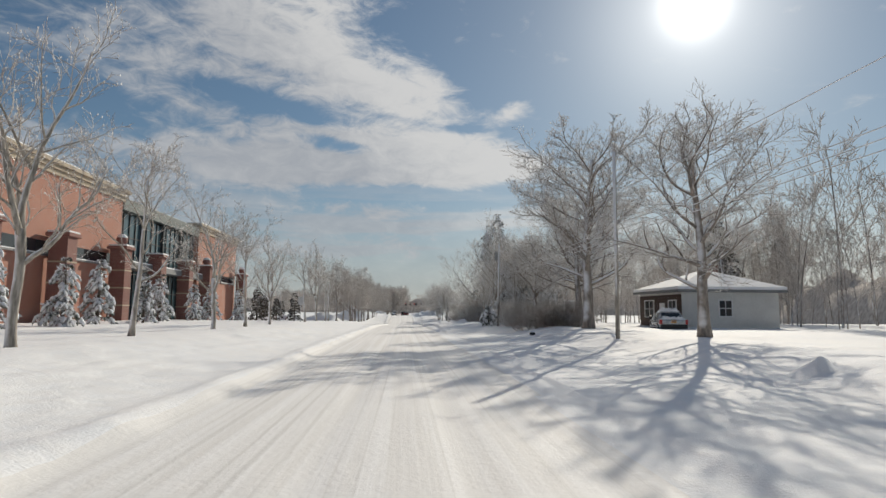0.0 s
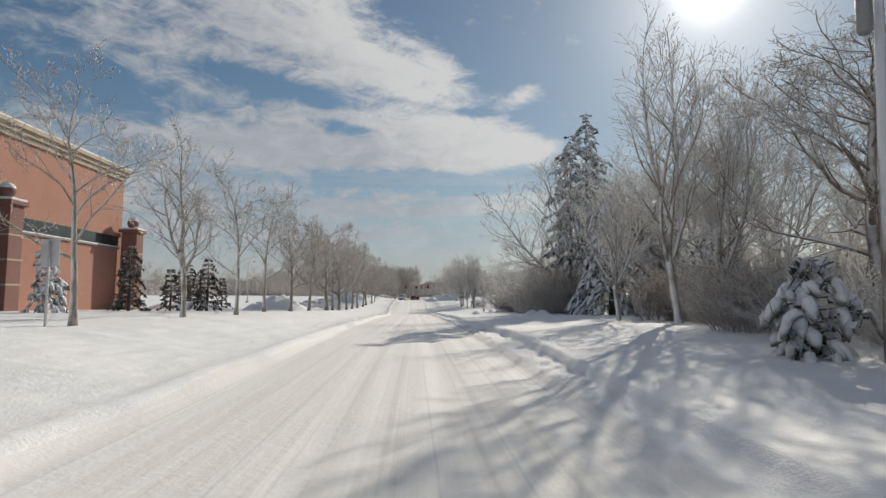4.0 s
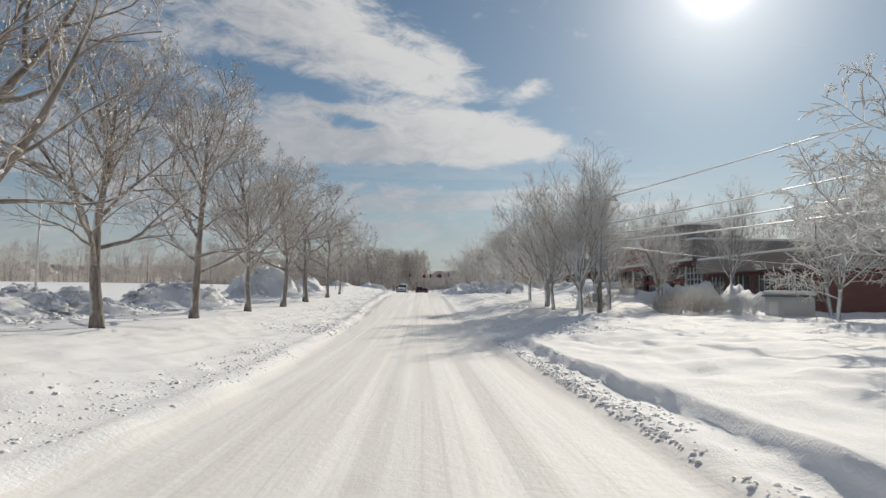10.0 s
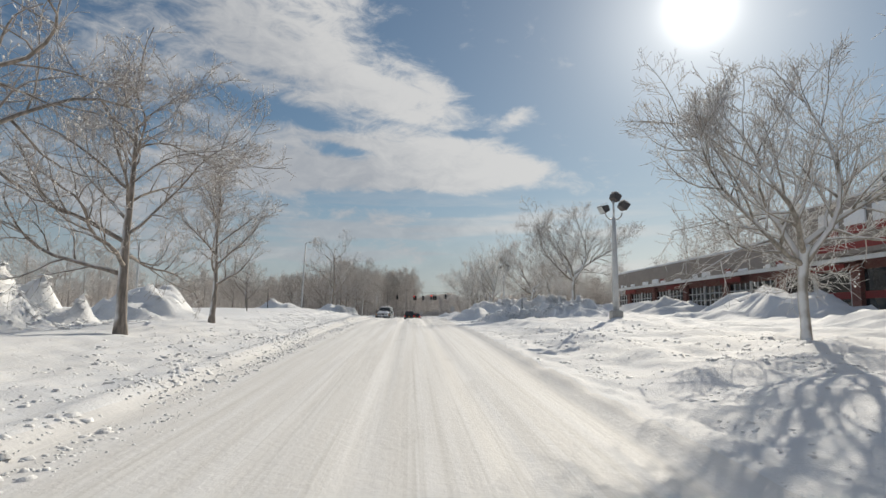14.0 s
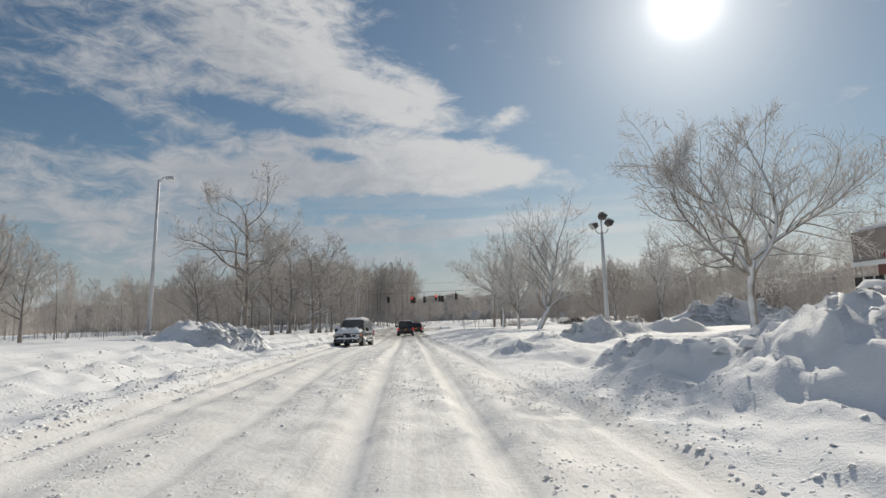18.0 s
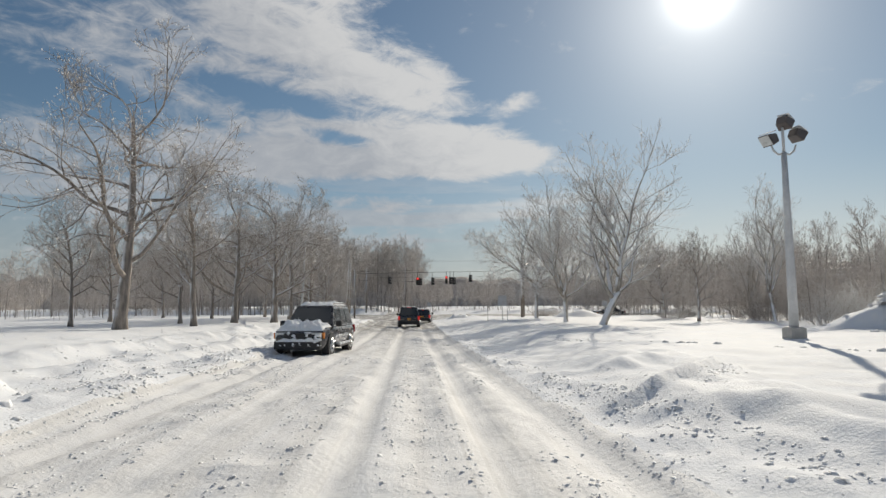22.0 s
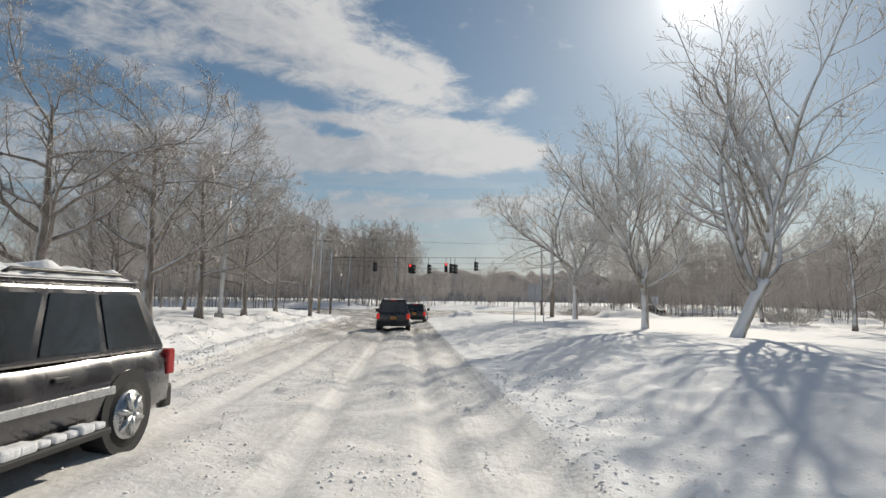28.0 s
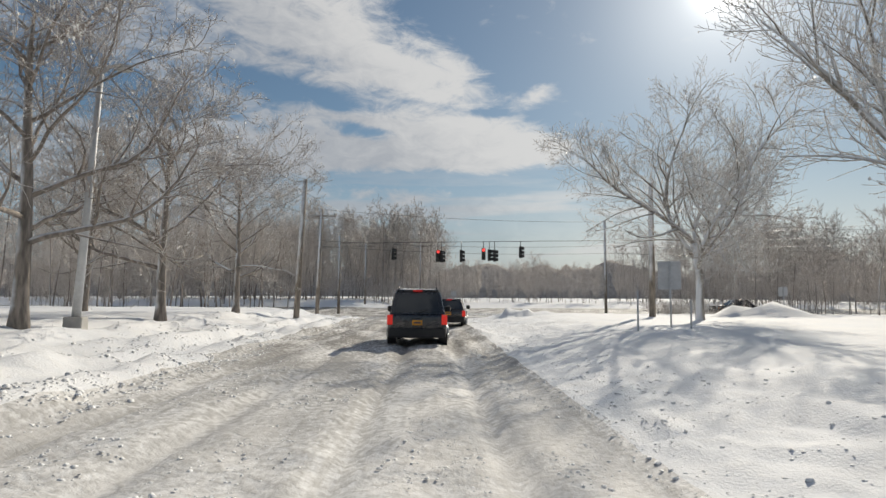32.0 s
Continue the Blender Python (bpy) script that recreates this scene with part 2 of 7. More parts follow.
def glass(name, tint, rough=0.05):
    m, g, b = material(name, rough, spec=0.8)
    co = coords(g)
    g.link(g.mix(g.noise(co, 1.2, 3), tuple(c * 0.8 for c in tint), tint), b.inputs["Base Color"])
    return m


def brick_material(name, a, c, mortar, scale):
    """Brick courses, far off: the bond only shows as grain."""
    m, g, b = material(name, 0.85)
    n = g.t.nodes.new("ShaderNodeTexBrick")
    co = coords(g)
    x, y, z = g.xyz(co)
    g.link(g.vec(g.math("ADD", x, y), z, 0.0), n.inputs["Vector"])
    n.inputs["Color1"].default_value, n.inputs["Color2"].default_value, n.inputs["Mortar"].default_value = (*a, 1), (*c, 1), (*mortar, 1)
    n.inputs["Scale"].default_value = scale
    n.inputs["Mortar Size"].default_value, n.inputs["Brick Width"].default_value, n.inputs["Row Height"].default_value = 0.010, 0.215, 0.075
    st = g.noise(co, 0.35, 5)
    g.link(g.mix(g.ramp(st, 0.35, 0.75, 0.0, 0.35), n.outputs["Color"], tuple(v * 0.7 for v in a)), b.inputs["Base Color"])
    bump(g, b, n.outputs["Fac"], -0.3, 0.01)
    return m


def bark(name, colour, lo=0.55, hi=1.05):
    m, g, b = material(name, 0.85)
    co = coords(g)
    x, y, z = g.xyz(co)
    nx, ny, nz = g.xyz(g.t.nodes.new("ShaderNodeNewGeometry").outputs["Normal"])
    rid = g.noise(g.vec(g.math("MULTIPLY", x, 9.0), g.math("MULTIPLY", y, 9.0), g.math("MULTIPLY", z, 1.6)), 1.0, 5)
    big = g.noise(co, 0.9, 4)
    col = g.mix(g.ramp(rid, 0.3, 0.7), tuple(c * 0.55 for c in colour), tuple(c * 1.3 for c in colour))
    # wind-blown snow sticks to the side away from the sun, and on what faces up
    lie = g.math("ADD", g.math("ADD", g.math("MULTIPLY", nz, 0.9), g.math("MULTIPLY", g.math("ADD", nx, g.math("MULTIPLY", ny, 0.9)), -0.62)), g.math("MULTIPLY", g.math("SUBTRACT", big, 0.5), 1.7))
    g.link(g.mix(g.ramp(lie, lo, hi), col, (0.80, 0.82, 0.85)), b.inputs["Base Color"])
    bump(g, b, rid, 0.6, 0.03)
    return m


def ice_twig(name, colour, ice, share, through_=0.45):
    """Twigs in a glaze of ice: brown wood under a bright skin, glinting in places."""
    m, g, b = material(name, 0.28, spec=0.7)
    co = coords(g)
    n1, n2 = g.noise(co, 1.7, 4), g.noise(co, 11.0, 3)
    # snow and thick ice cling to the upper side
    nz = g.xyz(g.t.nodes.new("ShaderNodeNewGeometry").outputs["Normal"])[2]
    f = g.ramp(g.math("ADD", g.math("ADD", g.math("MULTIPLY", n1, 0.5), g.math("MULTIPLY", n2, 0.5)), g.math("MULTIPLY", nz, 0.22)), 0.66 - share * 0.35, 0.80 - share * 0.35)
    g.link(g.mix(f, colour, ice), b.inputs["Base Color"])
    g.link(g.ramp(n2, 0.4, 0.6, 0.34, 0.7), b.inputs["Roughness"])
    # ice lets light through
    thin = g.t.nodes.new("ShaderNodeBsdfTranslucent")
    thin.inputs[0].default_value = (*ice, 1)
    both = g.t.nodes.new("ShaderNodeMixShader")
    g.link(g.math("MULTIPLY_ADD", f, through_, 0.12), both.inputs[0])
    g.link(b.outputs[0], both.inputs[1])
    g.link(thin.outputs[0], both.inputs[2])
    g.link(both.outputs[0], g.t.nodes["Material Output"].inputs[0])
    return m


def needles(name, dark, light, lo=0.15, hi=0.65):
    m, g, b = material(name, 0.7)
    rnd = g.t.nodes.new("ShaderNodeNewGeometry")
    nx, ny, nz = g.xyz(rnd.outputs["Normal"])
    co = coords(g)
    n = g.noise(co, 1.8, 5)
    col = g.mix(rnd.outputs["Random Per Island"], dark, light)
    lie = g.math("ADD", g.math("ABSOLUTE", nz), g.math("MULTIPLY", g.math("SUBTRACT", n, 0.5), 2.4))
    g.link(g.mix(g.ramp(lie, lo, hi), col, (0.82, 0.84, 0.88)), b.inputs["Base Color"])
    return m


# ---- mesh helpers ----
def mesh(name, verts, faces, mats, smooth=False, index=None):
    me = bpy.data.meshes.new(name)
    me.from_pydata(verts, [], faces)
    for m in mats if isinstance(mats, (list, tuple)) else [mats]:
        me.materials.append(m)
    if smooth:
        me.polygons.foreach_set("use_smooth", [True] * len(me.polygons))
    if index is not None:
        me.polygons.foreach_set("material_index", index)
    me.update()
    return me


def thing(name, at=(0, 0, 0), turn=0.0, label="", category="", group="", kind=""):
    ob = new(name)
    ob.matrix_world = pose(*at, 0, 0, turn)
    ob.empty_display_size = 0.2
    return tagged(ob, label, category, group, kind)


def under(name, me, parent, label=""):
    ob = new(name, me)
    ob.parent = parent
    return tagged(ob, label) if label else ob


def part(name, bm, mat, parent, label="", smooth=False):
    me = bpy.data.meshes.new(name)
    bm.to_mesh(me)
    bm.free()
    for m in mat if isinstance(mat, (list, tuple)) else [mat]:
        me.materials.append(m)
    if smooth:
        me.polygons.foreach_set("use_smooth", [True] * len(me.polygons))
    return under(name, me, parent, label)


def box(bm, x0, x1, y0, y1, z0, z1, bevel=0.0):
    geo = bmesh.ops.create_cube(bm, size=1.0)["verts"]
    for v in geo:
        v.co = Vector(((x0 + x1) / 2 + v.co.x * (x1 - x0), (y0 + y1) / 2 + v.co.y * (y1 - y0), (z0 + z1) / 2 + v.co.z * (z1 - z0)))
    if bevel:
        es = list({e for v in geo for e in v.link_edges})
        bmesh.ops.bevel(bm, geom=es, offset=bevel, segments=2, affect="EDGES", profile=0.6)
    return bm


def boxed(x0, x1, y0, y1, z0, z1, bevel=0.0):
    return box(bmesh.new(), x0, x1, y0, y1, z0, z1, bevel)


def tube(points, radii, sides=8, cap=True):
    """Verts and faces of a tube along points."""
    pts = [Vector(p) for p in points]
    verts, faces = [], []
    ref = Vector((0.31, 0.95, 0.02))
    for i, p in enumerate(pts):
        way = (pts[min(i + 1, len(pts) - 1)] - pts[max(i - 1, 0)]).normalized()
        a = way.cross(ref if abs(way.dot(ref)) < 0.95 else Vector((1, 0, 0))).normalized()
        c = way.cross(a)
        for k in range(sides):
            w = 2 * math.pi * k / sides
            verts.append(p + (a * math.cos(w) + c * math.sin(w)) * radii[i])
    for i in range(len(pts) - 1):
        for k in range(sides):
            q = (k + 1) % sides
            faces.append((i * sides + k, i * sides + q, (i + 1) * sides + q, (i + 1) * sides + k))
    if cap:
        faces.append(tuple(range(sides))[::-1])
        faces.append(tuple((len(pts) - 1) * sides + k for k in range(sides)))
    return verts, faces


class Pile:
    """Collects verts and faces of many small pieces for one mesh."""

    def __init__(self):
        self.v, self.f = [], []

    def add(self, verts, faces):
        n = len(self.v)
        self.v += [tuple(p) for p in verts]
        self.f += [tuple(i + n for i in f) for f in faces]

    def tube(self, points, radii, sides=6, cap=True):
        self.add(*tube(points, radii, sides, cap))


def fbm(x, y, octaves=4, seed=0):
    """Value noise on arrays, about -1 to 1."""
    total, amp, norm = np.zeros(np.shape(x)), 1.0, 0.0
    for o in range(octaves):
        s = 2.0**o
        xi, yi = np.floor(x * s), np.floor(y * s)
        fx, fy = x * s - xi, y * s - yi
        fx, fy = fx * fx * (3 - 2 * fx), fy * fy * (3 - 2 * fy)

        def h(a, b):
            n = np.sin(a * 127.1 + b * 311.7 + (seed + o * 17) * 74.7) * 43758.5453
            return (n - np.floor(n)) * 2 - 1

        v = (h(xi, yi) * (1 - fx) + h(xi + 1, yi) * fx) * (1 - fy) + (h(xi, yi + 1) * (1 - fx) + h(xi + 1, yi + 1) * fx) * fy
        total, norm, amp = total + v * amp, norm + amp, amp * 0.5
    return total / norm


def step(x, a, b):
    t = np.clip((x - a) / (b - a), 0, 1)
    return t * t * (3 - 2 * t)


# ---- trees ----
BARK_GREY = bark("grey_bark", (0.27, 0.235, 0.205), 0.50, 1.05)
BARK_PALE = bark("pale_bark", (0.34, 0.31, 0.27), 0.25, 0.85)
BARK_DARK = bark("dark_bark", (0.10, 0.08, 0.065), 0.75, 1.2)
TWIG = ice_twig("iced_twig", (0.36, 0.29, 0.24), (0.87, 0.87, 0.87), 0.9, 0.55)
TWIG_BROWN = ice_twig("frosted_brown_twig", (0.27, 0.21, 0.17), (0.87, 0.86, 0.85), 0.60, 0.55)
TWIG_WHITE = ice_twig("thick_ice_twig", (0.55, 0.53, 0.51), (0.90, 0.90, 0.90), 0.95, 0.68)
# near-white, so that beads of it pass for sun sparkle on iced twigs
GLINT = ice_twig("glint_white", (0.86, 0.87, 0.89), (0.93, 0.93, 0.93), 1.0, 0.6)
GLINT.node_tree.nodes["Principled BSDF"].inputs["Coat Weight"].default_value = 0.8
LADEN = snowy("snow_on_boughs", (0.16, 0.165, 0.14), 0.8, -0.75, 0.25, 4.0, 0.4, 0.6)
NEEDLE = needles("snowy_needles", (0.030, 0.045, 0.032), (0.075, 0.085, 0.06))
NEEDLE_DARK = needles("dark_needles", (0.045, 0.042, 0.03), (0.10, 0.085, 0.06), 0.5, 1.05)


def grow(rng, height=10.0, fork=0.28, thick=0.2, limbs=12, spread=58, reach=0.44, arms=(), lean=(0.0, 0.0), crook=1.0, density=1.0, up=0.05, droop=0.0):
    """Bare tree: a list of (level, points, radii). With arms (azimuth, elevation, length, girth) the trunk ends in a fork; else it is a leader with limbs."""
    out = []
    segs_of, kids_of = (10, 9, 6, 4, 2), (0, 8, 6, 5)

    def branch(level, p, way, length, r, lift=up):
        segs = segs_of[level]
        pts, rad, q, w, bend = [p.copy()], [r], p.copy(), way.copy(), Vector()
        for i in range(segs):
            k = (i + 1) / segs
            if i % 2 == 0:
                bend = Vector((rng.uniform(-1, 1), rng.uniform(-1, 1), rng.uniform(-0.8, 0.8))) * (0.05 if crook < 1.2 else 0.02, 0.22, 0.26, 0.24, 0.24)[level] * crook
            w = (w + bend + Vector((0, 0, lift * (level > 0) - droop * (level > 1) * k))).normalized()
            q = q + w * (length / segs)
            pts.append(q.copy())
            rad.append(max(r * (1 - (0.8 if level else 0.72) * k), 0.006))
        out.append((level, pts, rad))
        return pts, rad

    def sprout(level, pts, rad, length, start=0.18, more=1.0):
        """Side branches on a branch of that level, and theirs in turn."""
        if level >= 4:
            return
        segs = len(pts) - 1
        count = max(2, round(rng.uniform(0.85, 1.15) * density * more * kids_of[level]))
        turn = rng.uniform(0, 6.28)
        for j in range(count):
            k = start + (1 - start) * (j + rng.uniform(0.2, 0.9)) / count
            at = min(k * segs, segs - 0.01)
            i = int(at)
            p0 = pts[i].lerp(pts[i + 1], at - i)
            base = (pts[i + 1] - pts[i]).normalized()
            a = base.cross(Vector((0.3, 0.2, 1)) if abs(base.z) < 0.9 else Vector((1, 0, 0))).normalized()
            turn += math.pi + rng.uniform(-0.8, 0.8)
            side = a * math.cos(turn) + base.cross(a) * math.sin(turn)
            angle = radians(rng.uniform(30, 62))
            w0 = (base * math.cos(angle) + side * math.sin(angle) + Vector((0, 0, 0.10))).normalized()
            far = length * rng.uniform(0.38, 0.62) * (1.15 - 0.55 * k)
            got = branch(level + 1, p0, w0, far, max(rad[i] * rng.uniform(0.45, 0.62), 0.006))
            sprout(level + 1, *got, far)

    way = Vector((lean[0], lean[1], 1)).normalized()
    if arms:
        pts, rad = branch(0, Vector((0, 0, -0.3)), way, height * fork + 0.3, thick)
        rad[:] = [max(r, thick * 0.8) for r in rad]
        for az, elev, length, girth in arms:
            a, e = radians(az), radians(elev)
            i = rng.choice((7, 8, 9, 10))
            far = length * height
            got = branch(1, pts[i], Vector((math.cos(a) * math.cos(e), math.sin(a) * math.cos(e), math.sin(e))), far, thick * girth, up * 1.6)
            sprout(1, *got, far, 0.12, 1.25)
    else:
        long = height * 0.9
        pts, rad = branch(0, Vector((0, 0, -0.3)), way, long, thick)
        turn = rng.uniform(0, 6.28)
        for j in range(limbs):
            k = fork + (0.97 - fork) * (j + rng.uniform(0.1, 0.8)) / limbs
            at = min(k * 10, 9.99)
            i = int(at)
            turn += 2.4 + rng.uniform(-0.5, 0.5)
            u = (k - fork) / (1 - fork)
            e = radians(90 - spread * (1 - 0.5 * u) * rng.uniform(0.8, 1.15))
            far = height * reach * max(0.3, math.sqrt(max(0.0, 1 - ((u - 0.25) / 0.85) ** 2))) * rng.uniform(0.8, 1.15)
            got = branch(1, pts[i].lerp(pts[i + 1], at - i), Vector((math.cos(turn) * math.cos(e), math.sin(turn) * math.cos(e), math.sin(e))), far, rad[i] * rng.uniform(0.42, 0.62))
            sprout(1, *got, far)
        sprout(2, pts[7:], rad[7:], height * 0.3)
    return out


def tree_meshes(name, seed, bark_mat, twig_mat, twig_r=0.0075, beads=1000, **kw):
    """The meshes of one tree kind: the trunk with its limbs, the crown of twigs, and white beads in place of sun glints
    on the iced twigs; and its height.
    """
    rng = random.Random(seed)
    trunk, crown, ice = Pile(), Pile(), Pile()
    tips, top = [], 0.0
    for level, pts, rad in grow(rng, **kw):
        if level == 0:
            trunk.tube(pts, [rad[0] * 1.4, rad[1] * 1.03] + rad[2:], 12)
        elif level < 3:
            trunk.tube(pts, [max(r, 0.013) for r in rad], 7 if level == 1 else 5)
        else:
            crown.tube(pts, [max(r, twig_r * (1.15 if level == 3 else 0.85)) for r in rad], 3, False)
            tips += pts[1:]
        top = max(top, max(p.z for p in pts))
    # white beads at random twig points: the sun's glints put in as shapes
    for p in rng.sample(tips, min(beads, len(tips))):
        d = rng.uniform(0.5, 1.3) * 0.028
        a = rng.uniform(0, 6.28)
        x, y = math.cos(a) * d, math.sin(a) * d
        ice.add([p + Vector((x, y, 0.2 * d)), p + Vector((-y, x, -0.3 * d)), p + Vector((-x, -y, 0.1 * d)), p + Vector((0, 0, 1.3 * d)), p - Vector((0, 0, 1.2 * d))], [(0, 1, 3), (1, 2, 3), (2, 0, 3), (1, 0, 4), (2, 1, 4), (0, 2, 4)])
    made = [("trunk", mesh("trunk", trunk.v, trunk.f, bark_mat, True), ""), ("crown", mesh("crown", crown.v, crown.f, twig_mat, True), "")]
    if beads:
        made.append(("glint_beads", mesh("glint_beads", ice.v, ice.f, GLINT), "added white beads that stand for sun sparkle on the iced twigs"))
    return made, top


KINDS = {}


def kind(name, label, *args, **kw):
    KINDS[name] = (label, *tree_meshes(name, *args, **kw))


# broad street trees along the verge
STREET = "bare street tree with ice-glazed spreading branches"
kind("street_a", STREET, 3, BARK_GREY, TWIG_BROWN, density=1.12, fork=0.25, limbs=15, spread=70, reach=0.60, thick=0.21, crook=1.0, up=0.06)
kind("street_b", STREET, 8, BARK_GREY, TWIG_BROWN, density=1.12, fork=0.27, limbs=14, spread=68, reach=0.57, thick=0.22, crook=1.05, up=0.06, lean=(0.03, 0.0))
kind("street_c", "bare street tree with a tall open crown", 15, BARK_GREY, TWIG_BROWN, density=1.12, fork=0.28, limbs=14, spread=60, reach=0.47, thick=0.20, crook=1.0, lean=(-0.03, 0.02))
kind("street_d", "old street tree with a thick trunk and wide crooked limbs", 19, BARK_GREY, TWIG_BROWN, fork=0.25, thick=0.25, crook=1.15, up=0.055, density=0.8, arms=((175, 32, 0.55, 0.5), (5, 30, 0.55, 0.5), (95, 70, 0.72, 0.66), (262, 66, 0.66, 0.58), (35, 58, 0.62, 0.52), (150, 56, 0.62, 0.52), (300, 40, 0.5, 0.42), (215, 18, 0.5, 0.4), (340, 14, 0.46, 0.36)))
kind("spreading", "tall street tree with thick dark limbs arching far out", 23, BARK_GREY, TWIG_BROWN, fork=0.24, limbs=13, spread=84, reach=0.64, thick=0.25, crook=1.5, up=0.055, density=0.95, twig_r=0.0065, beads=1800)
kind("rounded", "bare street tree with a dense rounded crown", 29, BARK_GREY, TWIG_BROWN, fork=0.26, limbs=15, spread=78, reach=0.64, thick=0.23, crook=1.35, up=0.06, density=1.25, twig_r=0.006, beads=1800)
# slim pale trees by the brick hall
kind("slim_a", "slim pale-barked bare tree with few branches", 21, BARK_PALE, TWIG_BROWN, fork=0.33, limbs=9, spread=56, reach=0.46, thick=0.16, density=0.85, crook=1.1)
kind("slim_b", "slim pale-barked bare tree with few branches", 27, BARK_PALE, TWIG_BROWN, fork=0.36, thick=0.18, density=1.0, crook=1.1, up=0.07, arms=((20, 62, 0.5, 0.6), (160, 58, 0.48, 0.58), (80, 75, 0.6, 0.62), (280, 60, 0.42, 0.5)))
# big oaks
kind("oak", "large bare oak glazed with ice", 33, BARK_GREY, TWIG, fork=0.26, limbs=19, spread=66, reach=0.42, thick=0.22, density=1.12, crook=1.0, up=0.05, twig_r=0.006, beads=1800)
# low forked trees with pale bark
kind("forked_a", "leaning forked tree with pale bark and iced twigs", 41, BARK_PALE, TWIG, fork=0.17, thick=0.20, density=1.3, twig_r=0.0065, lean=(0.42, 0.0), crook=0.95, up=0.11, arms=((178, 40, 0.5, 0.55), (8, 56, 0.62, 0.62), (75, 70, 0.7, 0.6), (265, 66, 0.62, 0.52), (20, 20, 0.45, 0.4)))
kind("forked_b", "forked tree with pale bark and iced twigs", 47, BARK_PALE, TWIG, fork=0.21, thick=0.18, density=1.3, twig_r=0.0065, lean=(0.06, 0.0), crook=0.9, up=0.08, arms=((165, 50, 0.6, 0.62), (10, 56, 0.62, 0.62), (80, 74, 0.7, 0.58), (270, 62, 0.55, 0.5), (200, 28, 0.45, 0.42), (330, 30, 0.45, 0.42)))
kind("forked_c", "wide-crowned tree with pale trunk and iced twigs", 48, BARK_PALE, TWIG, fork=0.27, thick=0.17, density=1.55, twig_r=0.0065, lean=(-0.03, 0.0), crook=1.05, up=0.06, arms=((178, 26, 0.5, 0.5), (5, 40, 0.52, 0.58), (110, 66, 0.62, 0.6), (300, 58, 0.56, 0.56), (215, 44, 0.52, 0.5), (45, 22, 0.48, 0.42)))
kind("glazed", "low ornamental tree thick with white ice", 49, BARK_PALE, TWIG_WHITE, fork=0.20, thick=0.16, crook=1.0, up=0.04, droop=0.14, density=1.1, twig_r=0.02, arms=((30, 48, 0.55, 0.6), (150, 50, 0.55, 0.6), (260, 55, 0.55, 0.55), (90, 72, 0.65, 0.55), (210, 30, 0.5, 0.45), (340, 28, 0.5, 0.45)))
# narrow upright trees
kind("upright_a", "tall bare tree with steep fanned branches", 53, BARK_PALE, TWIG, fork=0.22, thick=0.17, crook=0.6, up=0.06, density=1.05, arms=((0, 72, 0.66, 0.55), (70, 66, 0.66, 0.5), (140, 76, 0.74, 0.6), (210, 64, 0.64, 0.5), (280, 72, 0.7, 0.55), (330, 58, 0.55, 0.42), (180, 56, 0.52, 0.42)))
kind("upright_b", "tall bare tree with steep fanned branches", 59, BARK_PALE, TWIG, fork=0.26, thick=0.17, crook=0.6, up=0.06, density=1.05, lean=(-0.05, 0.0), arms=((20, 70, 0.62, 0.52), (110, 78, 0.72, 0.6), (190, 66, 0.62, 0.52), (260, 74, 0.68, 0.56), (310, 60, 0.55, 0.45)))


def plant(name, kind_name, x, y, z, tall, turn=0.0, group="", wide=1.0, label=""):
    """A tree of one kind, so many metres tall."""
    words, meshes, top = KINDS[kind_name]
    scale = tall / top
    ob = thing(name, (x, y, z), turn, label or words, "tree", group)
    ob.scale = (scale * wide, scale * wide, scale)
    for part_name, me, note in meshes:
        made = under(part_name, me, ob, note)
        if part_name == "glint_beads":
            tagged(made, kind="stuff")
    return ob


